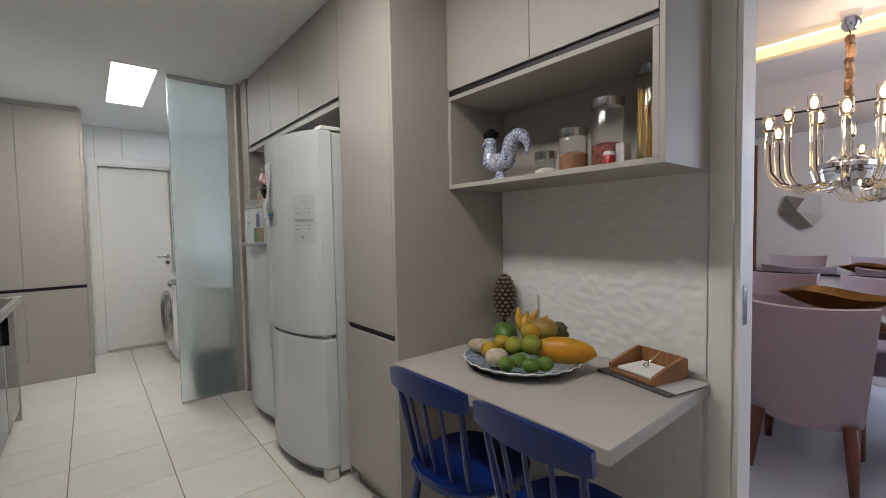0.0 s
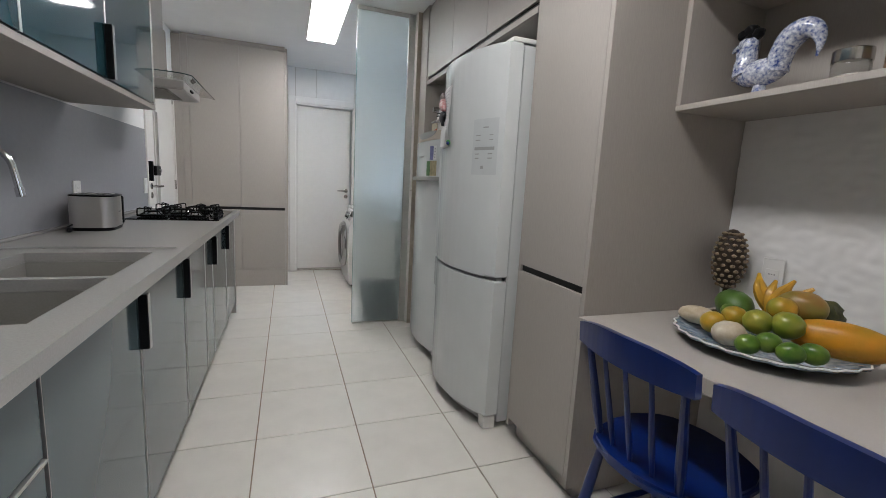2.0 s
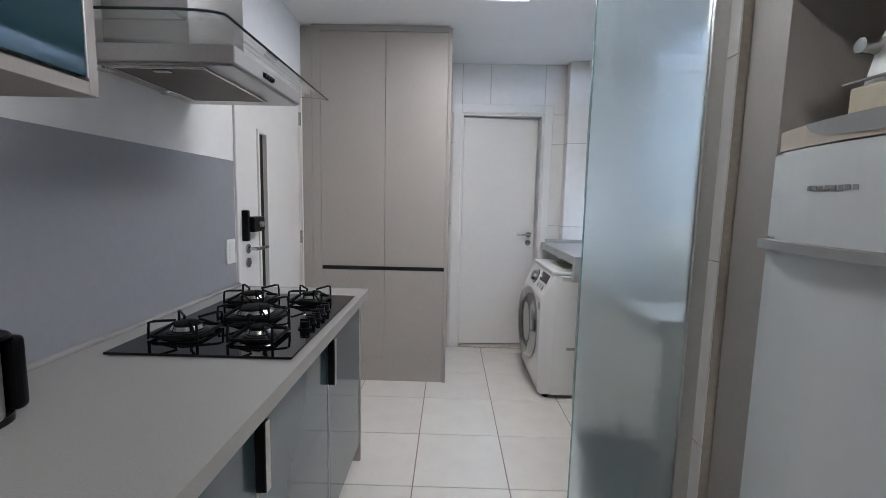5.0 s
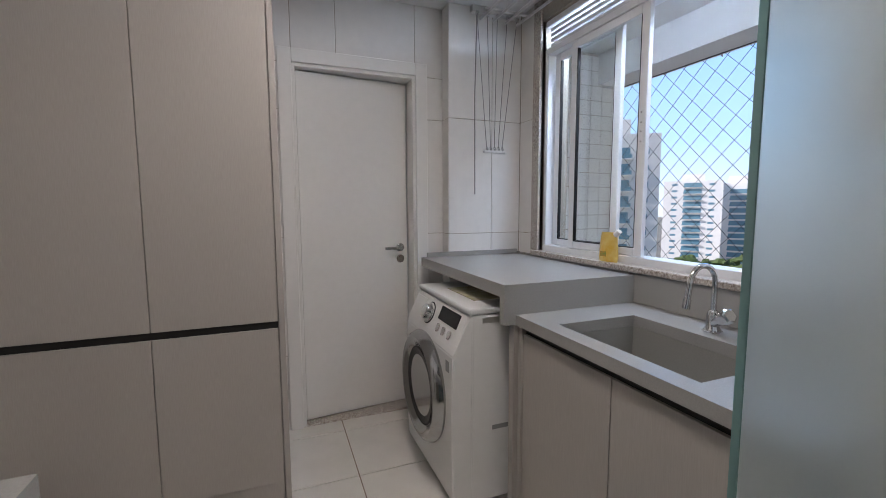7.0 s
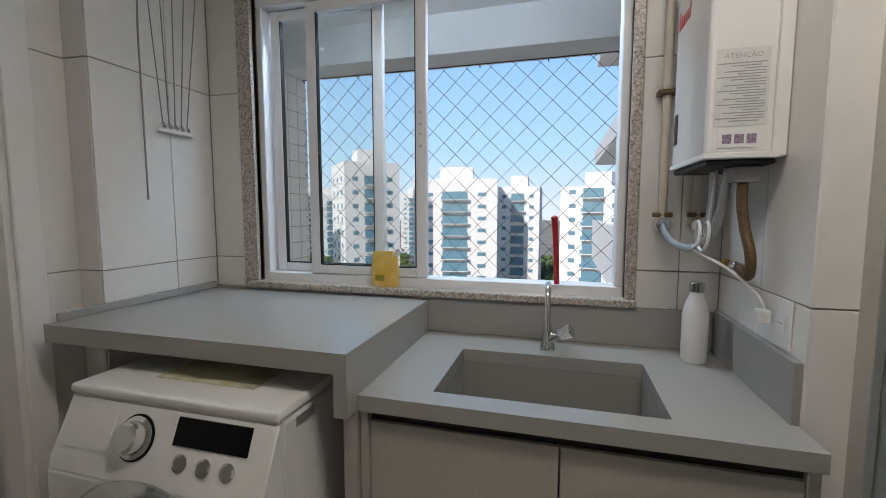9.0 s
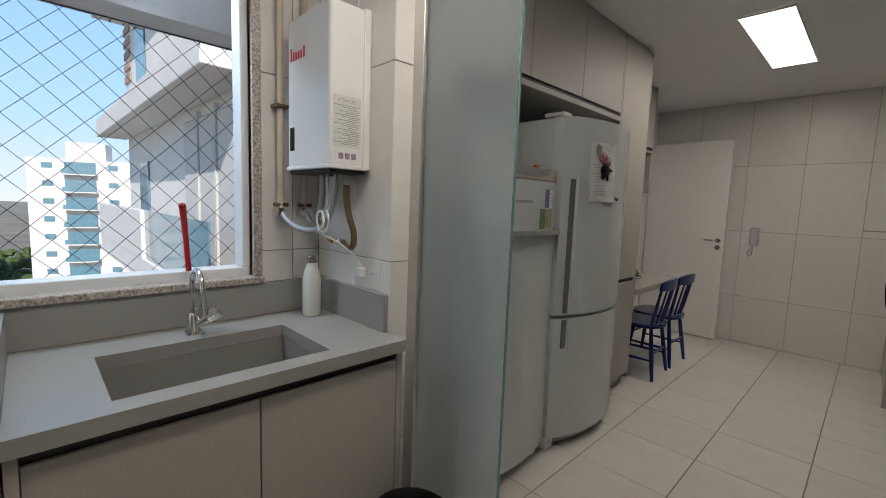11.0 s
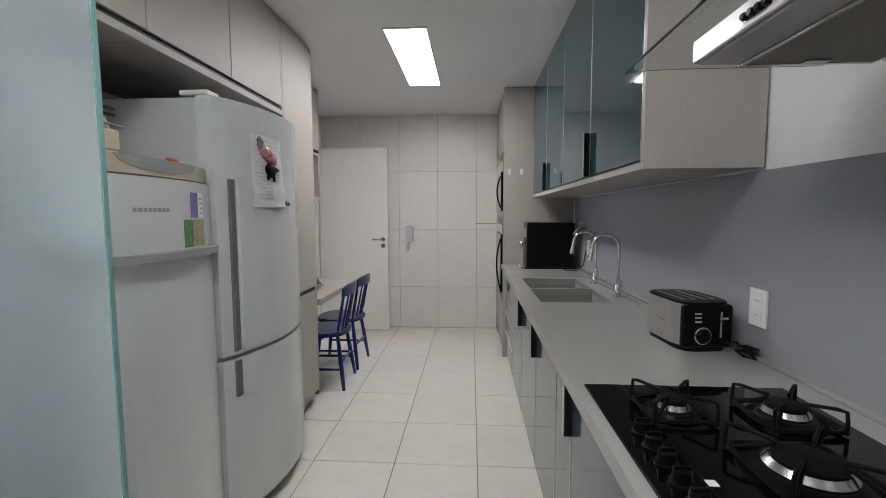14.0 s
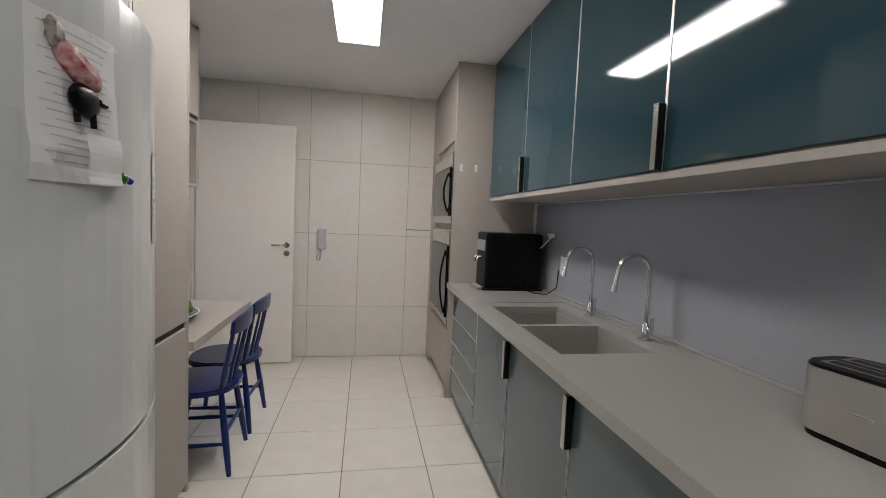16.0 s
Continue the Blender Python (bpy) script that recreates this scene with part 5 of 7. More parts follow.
sc = thing("small_jar", "small red spice jar", "jar", (1.34, 1.165, SZ))
part("glass", LATHE([(0.02, 0.0005), (0.02, 0.04), (0.017, 0.045)], 18, None, Matrix.Translation((1.34, 1.165, SZ))), material("red_spice", (0.4, 0.02, 0.03), 0.3, grain=0.3), sc)
part("lid", LATHE([(0.0195, 0.0455), (0.0195, 0.058)], 18, None, Matrix.Translation((1.34, 1.165, SZ))), M_PLASTIC, sc)
solid("spice_box", B(1.35, 1.40, 1.115, 1.148, SZ, SZ + 0.085, 0.002), material("pale_carton", (0.62, 0.55, 0.58), 0.6, grain=0.2, scale=40), "small pale printed carton", "carton")

# fridge dressing
def on_fridge(y, out=0.0):
    return FXE - 0.105 * (1 - ((2 * (y - FY0) / (FY1 - FY0)) - 1) ** 2) - out


def fridge_sheet(y0, y1, z0, z1, out, thick=0.0008, n=8, wave=0.0, span=None):
    bm = bmesh.new()
    front, back = [], []
    lo, hi = span or (z0, z1)
    for j in range(n + 1):
        z = z0 + (z1 - z0) * j / n
        rowf, rowb = [], []
        for i in range(n + 1):
            y = y0 + (y1 - y0) * i / n
            w = wave * (0.5 + noise.noise(Vector((y * 14, z * 12, 1.7)))) * (1 - (z - lo) / (hi - lo))
            x = on_fridge(y, out + max(0, w))
            rowf.append(bm.verts.new((x - thick, y, z)))
            rowb.append(bm.verts.new((x, y, z)))
        front.append(rowf)
        back.append(rowb)
    for j in range(n):
        for i in range(n):
            bm.faces.new((front[j][i], front[j][i + 1], front[j + 1][i + 1], front[j + 1][i]))
            bm.faces.new((back[j][i], back[j + 1][i], back[j + 1][i + 1], back[j][i + 1]))
    return bm


M_PAPER = material("note_paper", (0.74, 0.74, 0.73), 0.85, grain=0.05, scale=20)
M_INK = material("faint_ink", (0.58, 0.58, 0.59), 0.8, grain=0.3, scale=60)
def smooth_line(line):
    """Points twice as dense along the fridge door, raised off it."""
    dense = []
    for (y0, z0), (y1, z1) in zip(line, line[1:]):
        dense += [(y0, z0), ((y0 + y1) / 2, (z0 + z1) / 2)]
    return [(on_fridge(y, 0.014), y, z) for y, z in dense + [line[-1]]]


paper = thing("paper_sheet", "white printed paper sheet held on the fridge by magnets", "paper", (0.71, 2.99, 1.43))
part("sheet", fridge_sheet(2.875, 3.085, 1.415, 1.735, 0.002, 0.0008, 10, 0.016), M_PAPER, paper)
for k in range(17):
    z = 1.71 - 0.016 * k
    part("text_line", fridge_sheet(2.90 + 0.007 * (k % 4), 3.065 - 0.013 * (k % 3), z, z + 0.003, 0.0031, 0.0004, 8, 0.016, (1.415, 1.735)), M_INK, paper)
part("curled_sheet", fridge_sheet(2.885, 2.985, 1.418, 1.52, 0.021, 0.0008, 8, 0.02), M_PAPER, paper, "second sheet with a curled corner")
fig = TUBE(smooth_line([(3.035, 1.685), (3.02, 1.665), (2.995, 1.645), (2.97, 1.632), (2.945, 1.618)]), [0.012, 0.02, 0.024, 0.026, 0.026, 0.028, 0.024, 0.018, 0.008], 10)
solid("figure_magnet", fig, material("red_glaze", (0.30, 0.025, 0.035), 0.4, grain=0.9, second=(0.55, 0.42, 0.40), scale=55), "small red painted figure-shaped fridge magnet", "magnet")
part("top", BLOB((on_fridge(3.045, 0.016), 3.045, 1.698), (0.012, 0.022, 0.028), 12, 8, None, None, 0.4), material("grey_brown_glaze", (0.10, 0.07, 0.065), 0.5, grain=0.9, second=(0.4, 0.34, 0.32), scale=60), bpy.data.objects["figure_magnet"], "grey-brown rounded top")
bm = BLOB((on_fridge(2.985, 0.018), 2.985, 1.585), (0.014, 0.05, 0.034), 12, 8)
TUBE([(on_fridge(2.95, 0.018), 2.95, 1.59), (on_fridge(2.925, 0.018), 2.925, 1.588)], [0.009, 0.005], 8, bm)
for y, z in ((2.965, 1.545), (3.005, 1.55)):
    TUBE([(on_fridge(y, 0.018), y, z + 0.02), (on_fridge(y, 0.018), y - 0.004, z - 0.012)], 0.006, 8, bm)
solid("cat_magnet", bm, M_BLACK, "small black animal-shaped fridge magnet", "magnet")
bm = BLOB((on_fridge(2.86, 0.012), 2.862, 1.437), (0.012, 0.015, 0.014), 12, 8)
gm = solid("green_magnet", bm, material("green_glaze", (0.02, 0.22, 0.03), 0.3, grain=0.3), "small round green and blue fridge magnet", "magnet")
part("blue_dot", BLOB((on_fridge(2.845, 0.02), 2.845, 1.433), (0.008, 0.01, 0.009), 10, 8), material("blue_glaze", (0.02, 0.03, 0.3), 0.3, grain=0.2), gm)
part("control_panel", fridge_sheet(2.475, 2.625, 1.27, 1.53, 0.0012, 0.001, 8), material("grey_membrane", (0.50, 0.52, 0.52), 0.3, grain=0.04), upper, "pale grey control membrane")
for y0, y1, z0, z1 in ((2.49, 2.61, 1.385, 1.40), (2.53, 2.56, 1.487, 1.493), (2.575, 2.605, 1.452, 1.456), (2.5, 2.52, 1.452, 1.456), (2.575, 2.605, 1.43, 1.434), (2.5, 2.52, 1.43, 1.434), (2.58, 2.605, 1.365, 1.37), (2.5, 2.525, 1.365, 1.37), (2.58, 2.605, 1.345, 1.35), (2.5, 2.525, 1.345, 1.35), (2.548, 2.564, 1.298, 1.312)):
    part("panel_mark", fridge_sheet(y0, y1, z0, z1, 0.0026, 0.0005, 2), M_GREYPL, upper)
part("maker_mark", fridge_sheet(2.86, 2.95, 1.722, 1.732, 0.001, 0.002, 3), M_ALU, upper, "embossed silver maker's mark")

# freezer dressing
def on_freezer(y, out=0.0):
    return 0.825 - 0.045 * (1 - ((2 * (y - ZY0) / (ZY1 - ZY0)) - 1) ** 2) - out


def freezer_label(y0, y1, z0, z1, mat, label, out=0.001):
    x = on_freezer((y0 + y1) / 2, out)
    bm = bmesh.new()
    a = [bm.verts.new((on_freezer(y, out), y, z)) for y, z in ((y0, z0), (y1, z0), (y1, z1), (y0, z1))]
    b = [bm.verts.new((on_freezer(y, out + 0.001), y, z)) for y, z in ((y0, z0), (y1, z0), (y1, z1), (y0, z1))]
    bm.faces.new(a)
    bm.faces.new(b[::-1])
    for k in range(4):
        bm.faces.new((a[k], a[(k + 1) % 4], b[(k + 1) % 4], b[k]))
    return part("sticker", bm, mat, freezer, label)


freezer_label(3.39, 3.44, 1.372, 1.462, material("violet_print", (0.16, 0.17, 0.36), 0.5, grain=0.3, scale=60), "blue-violet energy sticker")
freezer_label(3.352, 3.388, 1.372, 1.462, M_PAPER, "white strip with small marks")
freezer_label(3.432, 3.486, 1.268, 1.365, material("green_print", (0.12, 0.26, 0.10), 0.5, grain=0.4, scale=50), "green sticker")
freezer_label(3.345, 3.43, 1.268, 1.365, material("tan_print", (0.42, 0.36, 0.20), 0.5, grain=0.4, scale=50), "tan sticker")
for k in range(8):
    freezer_label(3.688 - 0.0185 * k, 3.701 - 0.0185 * k, 1.392, 1.404, M_GREYPL, "small grey block of the maker's mark")
for k in range(4):
    freezer_label(3.362, 3.374, 1.384 + 0.018 * k, 1.392 + 0.018 * k, M_GREYPL, "small printed mark", 0.0022)
# dark crescent set into the lid's front edge
bm = bmesh.new()
face, rear = [], []
for j in range(2):
    rf, rb = [], []
    for i in range(17):
        v = 2 * i / 16 - 1
        y = 3.56 + 0.185 * v
        x = 0.835 - 0.05 * (1 - ((2 * (y - ZY0) / (ZY1 - ZY0)) - 1) ** 2)
        z = 1.5605 if j else 1.5605 - 0.044 * math.sqrt(max(0.0, 1 - v * v)) - 0.0005
        rf.append(bm.verts.new((x - 0.003, y, z)))
        rb.append(bm.verts.new((x + 0.03, y, z)))
    face.append(rf)
    rear.append(rb)
for i in range(16):
    bm.faces.new((face[0][i], face[0][i + 1], face[1][i + 1], face[1][i]))
    bm.faces.new((face[1][i], face[1][i + 1], rear[1][i + 1], rear[1][i]))
    bm.faces.new((rear[0][i], rear[1][i], rear[1][i + 1], rear[0][i + 1]))
    bm.faces.new((face[0][i], rear[0][i], rear[0][i + 1], face[0][i + 1]))
part("lid_crescent", bm, M_GREYPL, freezer, "dark grey crescent inset of the lid")
lt = thing("gas_lighter", "small orange and white lighter lying on the freezer", "lighter", (0.83, 3.46, 1.562))
part("barrel", TUBE([(0.83, 3.485, 1.571), (0.832, 3.44, 1.571)], [0.008, 0.009], 10), material("orange_red", (0.55, 0.10, 0.02), 0.4, grain=0.2), lt, "orange plastic barrel")
part("nozzle", TUBE([(0.832, 3.439, 1.571), (0.835, 3.39, 1.568)], [0.005, 0.003], 8), M_PLASTIC, lt)
jx, jy, jz = 1.0, 3.665, 1.5605
ju = thing("food_processor", "white counter appliance with a cream panel and a knob", "appliance", (jx, jy, jz))
bm = bmesh.new()
rings = []
for z, w, d, off in ((0.0, 0.10, 0.11, 0.0), (0.012, 0.103, 0.113, 0.0), (0.09, 0.092, 0.10, 0.005), (0.15, 0.078, 0.085, 0.012), (0.20, 0.066, 0.07, 0.02), (0.235, 0.052, 0.055, 0.025), (0.25, 0.03, 0.03, 0.028)):
    rings.append([bm.verts.new((jx + d * math.cos(k * math.tau / 24) * (abs(math.cos(k * math.tau / 24)) ** -0.25 if abs(math.cos(k * math.tau / 24)) > 0.05 else 1), jy + off + w * math.sin(k * math.tau / 24), jz + z)) for k in range(24)])
for a, b in zip(rings, rings[1:]):
    for k in range(24):
        bm.faces.new((a[k], a[(k + 1) % 24], b[(k + 1) % 24], b[k])).smooth = True
bm.faces.new(rings[0][::-1])
bm.faces.new(rings[-1])
part("body", bm, M_PLASTIC, ju)
part("panel", B(jx - 0.118, jx - 0.106, jy - 0.045, jy + 0.06, jz + 0.02, jz + 0.085, 0.006), material("cream_panel", (0.52, 0.46, 0.34), 0.5, grain=0.1), ju, "cream-coloured front panel")
part("seam", B(jx - 0.112, jx - 0.10, jy - 0.08, jy + 0.09, jz + 0.098, jz + 0.103, 0.001), M_GREYPL, ju)
for k in range(2):
    part("vent_mark", B(jx - 0.107, jx - 0.085, jy - 0.045, jy - 0.01, jz + 0.128 + 0.02 * k, jz + 0.133 + 0.02 * k, 0.001), M_BLACK, ju)
part("knob", TUBE([(jx - 0.07, jy + 0.05, jz + 0.185), (jx - 0.115, jy + 0.05, jz + 0.185)], [0.022, 0.018], 14), M_STEEL, ju, "round metal knob")

# bin behind the glass
bn = thing("waste_bin", "dark green plastic waste bin with a black rim", "bin", (0.64, 4.395, 0))
part("bucket", LATHE([(0.11, 0.0005), (0.115, 0.01), (0.149, 0.30), (0.142, 0.30), (0.1, 0.02), (0.0, 0.018)], 28, None, Matrix.Translation((0.64, 4.395, 0))), material("dark_green_plastic", (0.012, 0.04, 0.032), 0.4, grain=0.2), bn)
part("rim", TUBE([(0.64 + 0.15 * math.cos(k * math.tau / 28), 4.395 + 0.15 * math.sin(k * math.tau / 28), 0.303) for k in range(28)], 0.008, 8, None, True), M_BLACK, bn)
part("lid", LATHE([(0.146, 0.306), (0.135, 0.325), (0.07, 0.345), (0.0, 0.348)], 28, None, Matrix.Translation((0.64, 4.395, 0))), M_BLACK, bn)

# ---- laundry things ----
WX0, WY0, WY1, WH = 0.535, 5.455, 6.11, 0.895
wm = thing("washing_machine", "white front-loading washing machine with a chrome door ring", "washing machine", (0.87, 5.78, 0))
part("body", B(WX0 + 0.085, 1.21, WY0, WY1, 0.025, WH - 0.028, 0.012), M_PLASTIC, wm)
bm = bmesh.new()
outl = [(WX0 + 0.075, WH - 0.028), (WX0 + 0.012, WH - 0.17), (WX0, WH - 0.2), (WX0 - 0.008, 0.45), (WX0, 0.06), (WX0 + 0.012, 0.03), (WX0 + 0.1, 0.03), (WX0 + 0.12, WH - 0.028)]
a = [bm.verts.new((x, WY0 + 0.002, z)) for x, z in outl]
b = [bm.verts.new((x, WY1 - 0.002, z)) for x, z in outl]
for k in range(len(outl)):
    bm.faces.new((a[k], a[(k + 1) % len(outl)], b[(k + 1) % len(outl)], b[k]))
bm.faces.new(a)
bm.faces.new(b[::-1])
bmesh.ops.bevel(bm, geom=bm.edges[:], offset=0.006, segments=2, affect="EDGES")
part("front_panel", bm, M_PLASTIC, wm)
part("top_plate", B(WX0 + 0.07, 1.215, WY0 - 0.001, WY1 + 0.001, WH - 0.027, WH, 0.01), M_PLASTIC, wm)
dm = Matrix.Translation((WX0 - 0.006, (WY0 + WY1) / 2, 0.46)) @ pose(0, 0, 0, 0, -90, 0)
dr = part("door_ring", LATHE([(0.262, 0.0), (0.268, 0.012), (0.255, 0.04), (0.235, 0.052), (0.21, 0.046), (0.19, 0.03)], 48, None, dm), material("dark_chrome", (0.45, 0.45, 0.44), 0.14, 1.0, grain=0.05, scale=40), wm, "wide chrome door ring")
part("door_glass", LATHE([(0.191, 0.028), (0.18, 0.036), (0.10, 0.022), (0.0, 0.012)], 40, None, dm), material("smoked_door_glass", (0.012, 0.012, 0.012), 0.22, grain=0.2, scale=10, ior=1.22), dr, "dark bulged door glass")
def slope(z):
    return WX0 + 0.012 + 0.063 * (z - (WH - 0.17)) / 0.142
km = Matrix.Translation((slope(WH - 0.1) - 0.001, 5.85, WH - 0.1)) @ pose(0, 0, 0, 0, -66, 0)
part("dial_ring", LATHE([(0.056, 0), (0.056, 0.003), (0.05, 0.004)], 28, None, km), M_BLACK, wm, "dark ring round the dial")
part("program_dial", LATHE([(0.052, 0), (0.051, 0.007), (0.04, 0.01), (0.037, 0.034), (0.03, 0.038)], 28, None, km), M_CHROME, wm, "chrome programme dial")
def slope_plate(name, y0, y1, z0, z1, mat, out=0.002, label=""):
    bm = bmesh.new()
    a = [bm.verts.new((slope(z) - 0.0005, y, z)) for y, z in ((y0, z0), (y1, z0), (y1, z1), (y0, z1))]
    b = [bm.verts.new((slope(z) - 0.0005 - out, y, z)) for y, z in ((y0, z0), (y1, z0), (y1, z1), (y0, z1))]
    bm.faces.new(a)
    bm.faces.new(b[::-1])
    for k in range(4):
        bm.faces.new((a[k], a[(k + 1) % 4], b[(k + 1) % 4], b[k]))
    return part(name, bm, mat, wm, label)
slope_plate("display", 5.52, 5.735, WH - 0.10, WH - 0.042, M_BGLASS, 0.003, "black display window")
slope_plate("detergent_drawer", 5.93, 6.09, WH - 0.14, WH - 0.05, M_PLASTIC, 0.004, "white detergent drawer")
for k in range(3):
    part("button", LATHE([(0.021, 0), (0.021, 0.003), (0.015, 0.005)], 18, None, Matrix.Translation((slope(WH - 0.135) - 0.001, 5.70 - k * 0.068, WH - 0.135)) @ pose(0, 0, 0, 0, -66, 0)), M_CHROME, wm)
part("badge", B(WX0 - 0.0065, WX0 - 0.003, 5.49, 5.525, 0.62, 0.67, 0.001), M_GREYPL, wm, "small grey square badge")
part("side_mark", B(0.67, 0.75, WY0 - 0.0015, WY0 - 0.0002, WH - 0.065, WH - 0.04, 0), M_ALU, wm)
part("side_slot", B(0.72, 0.80, WY0 - 0.0015, WY0 - 0.0002, 0.35, 0.37, 0), M_GREYPL, wm)
for x in (0.62, 1.14):
    part("side_rib", B(x, x + 0.005, WY0 - 0.002, WY0 + 0.001, 0.1, 0.8, 0.0005), M_PLASTIC, wm)
for x in (0.60, 1.16):
    for y in (WY0 + 0.05, WY1 - 0.05):
        part("foot", LATHE([(0.022, 0.0), (0.022, 0.026)], 14, None, Matrix.Translation((x, y, 0))), M_BLACK, wm)
solid("machine_leaflet", B(0.70, 0.88, 5.60, 5.92, WH + 0.0005, WH + 0.003, 0.0005), material("yellowed_label", (0.46, 0.42, 0.20), 0.6, grain=0.5, second=(0.62, 0.6, 0.5), scale=25), "yellowed instruction leaflet lying on the washing machine", "leaflet")

gooseneck("laundry_faucet", 1.265, 4.875, LT, 0.235, 0.12, "arched chrome laundry faucet with a faceted handle", math.pi, False)
lf = bpy.data.objects["laundry_faucet"]
part("collar", LATHE([(0.026, 0.001), (0.026, 0.012), (0.021, 0.02), (0.0205, 0.062), (0.015, 0.074)], 20, None, Matrix.Translation((1.265, 4.875, LT))), M_CHROME, lf, "stout chrome body")
lv = part("side_valve", TUBE([(1.262, 4.872, LT + 0.03), (1.25, 4.835, LT + 0.055)], [0.015, 0.018], 14), M_CHROME, lf)
part("faceted_handle", TUBE([(1.2495, 4.833, LT + 0.056), (1.238, 4.80, LT + 0.078), (1.237, 4.797, LT + 0.08)], [0.022, 0.026, 0.02], 6), M_CHROME, lv, "faceted chrome handle")
bt = thing("white_bottle", "white metal bottle with a steel cap", "bottle", (1.265, 4.43, LT))
part("body", LATHE([(0.034, 0.0015), (0.037, 0.008), (0.037, 0.15), (0.03, 0.185), (0.018, 0.215), (0.018, 0.222)], 24, None, Matrix.Translation((1.265, 4.43, LT))), M_PLASTIC, bt)
part("cap", LATHE([(0.021, 0.2225), (0.021, 0.248), (0.018, 0.252)], 20, None, Matrix.Translation((1.265, 4.43, LT))), M_STEEL, bt, "brushed steel cap")
bm = bmesh.new()
rings = []
for z, w, d in ((0.0005, 0.058, 0.02), (0.02, 0.062, 0.022), (0.08, 0.060, 0.017), (0.12, 0.056, 0.009), (0.145, 0.05, 0.004)):
    rings.append([bm.verts.new((1.405 + d * math.sin(k * math.tau / 16), 5.53 + w * math.cos(k * math.tau / 16), 1.0495 + z)) for k in range(16)])
for a, b in zip(rings, rings[1:]):
    for k in range(16):
        bm.faces.new((a[k], a[(k + 1) % 16], b[(k + 1) % 16], b[k])).smooth = True
bm.faces.new(rings[0][::-1])
bm.faces.new(rings[-1])
sp = thing("soap_pouch", "yellow plastic detergent pouch on the window sill", "detergent pouch", (1.405, 5.53, 1.0495))
part("pouch", bm, material("yellow_film", (0.72, 0.42, 0.04), 0.3, grain=0.35, second=(0.78, 0.6, 0.2), scale=22), sp)
part("cap", TUBE([(1.405, 5.486, 1.182), (1.405, 5.462, 1.202)], [0.014, 0.012], 12), M_PLASTIC, sp, "white spout cap")
part("print", B(1.3835, 1.3845, 5.525, 5.565, 1.075, 1.10, 0), material("green_orange_print", (0.2, 0.3, 0.05), 0.5, grain=0.7, second=(0.6, 0.25, 0.03), scale=60), sp, "green printed patch")
sq = thing("squeegee", "red plastic handle standing against the window", "cleaning tool", (1.41, 4.86, 1.03))
part("handle", TUBE([(1.41, 4.85, 1.089), (1.416, 4.856, 1.22), (1.42, 4.862, 1.325)], [0.010, 0.010, 0.012], 10), material("red_plastic", (0.42, 0.02, 0.025), 0.35, grain=0.1), sq)
part("end_cap", BLOB((1.42, 4.863, 1.33), (0.0135, 0.0135, 0.012), 12, 8), material("red_cap", (0.36, 0.02, 0.02), 0.35, grain=0.1), sq)

# gas water heater
HX = 0.05
gh = thing("gas_water_heater", "white wall-hung gas water heater with labels", "water heater", (1.11, 4.42, 1.49))
M_HEATER = material("white_heater_enamel", (0.76, 0.76, 0.74), 0.12, grain=0.02, scale=10, coat=0.4)
part("cover", B(0.9950, 1.3250, 4.36, 4.505, 1.492, 2.06, 0.012), M_HEATER, gh)
part("back_plate", B(1.0050, 1.3150, 4.3275, 4.359, 1.488, 2.07, 0.003), M_PLASTIC, gh)
part("bottom_lip", B(0.9920, 1.3280, 4.345, 4.509, 1.484, 1.50, 0.003), M_PLASTIC, gh)
lab = part("warning_label", B(0.9932, 0.9948, 4.378, 4.49, 1.562, 1.742, 0), material("grey_label", (0.66, 0.66, 0.64), 0.6, grain=0.12, scale=60), gh, "printed warning label")
for k in range(22):
    part("text_line", B(0.9927, 0.9931, 4.385 + 0.012 * (k % 4 == 1), 4.487 - 0.014 * (k * 7 % 5), 1.706 - 0.0064 * k, 1.7085 - 0.0064 * k, 0), material("dark_print", (0.36, 0.36, 0.35), 0.7, grain=0.2) if k == 0 else bpy.data.materials["dark_print"], lab)
txt = bpy.data.curves.new("label_heading", "FONT")
txt.body, txt.size, txt.align_x = "ATENÇÃO", 0.017, "CENTER"
hd = new("label_heading", txt)
hd.data.materials.append(bpy.data.materials["dark_print"])
hd.parent = lab
hd.matrix_basis = Matrix.Translation((0.9922, 4.434, 1.719)) @ pose(0, 0, 0, 90, 0, -90)
part("lower_label", B(0.9932, 0.9948, 4.39, 4.48, 1.51, 1.552, 0), M_PAPER, gh)
for k in range(3):
    part("print_block", B(0.9927, 0.9931, 4.398 + 0.026 * k, 4.418 + 0.026 * k, 1.52, 1.542, 0), material("mauve_print", (0.40, 0.30, 0.40), 0.8, grain=0.6, scale=160) if k == 0 else bpy.data.materials["mauve_print"], gh)
part("display", B(1.2650, 1.3000, 4.5052, 4.507, 1.56, 1.65, 0), M_BLACK, gh)
bm = bmesh.new()
for k, h in enumerate((0.05, 0.035, 0.03, 0.03, 0.03, 0.04)):
    B(1.2850 - k * 0.021, 1.2980 - k * 0.021, 4.5052, 4.5062, 1.90, 1.90 + h, 0, bm)
part("maker_mark", bm, material("red_print", (0.5, 0.02, 0.03), 0.4, grain=0.05), gh, "red maker's mark")
part("side_rail", TUBE([(1.0020, 4.37, 1.50), (1.0020, 4.37, 2.05)], 0.006, 8), M_PLASTIC, gh)
part("underside", B(1.0, 1.32, 4.35, 4.50, 1.470, 1.4835, 0.006), M_DARK, gh, "dark open underside")
part("gas_block", B(1.03, 1.07, 4.37, 4.43, 1.43, 1.469, 0.004), M_GREYPL, gh)
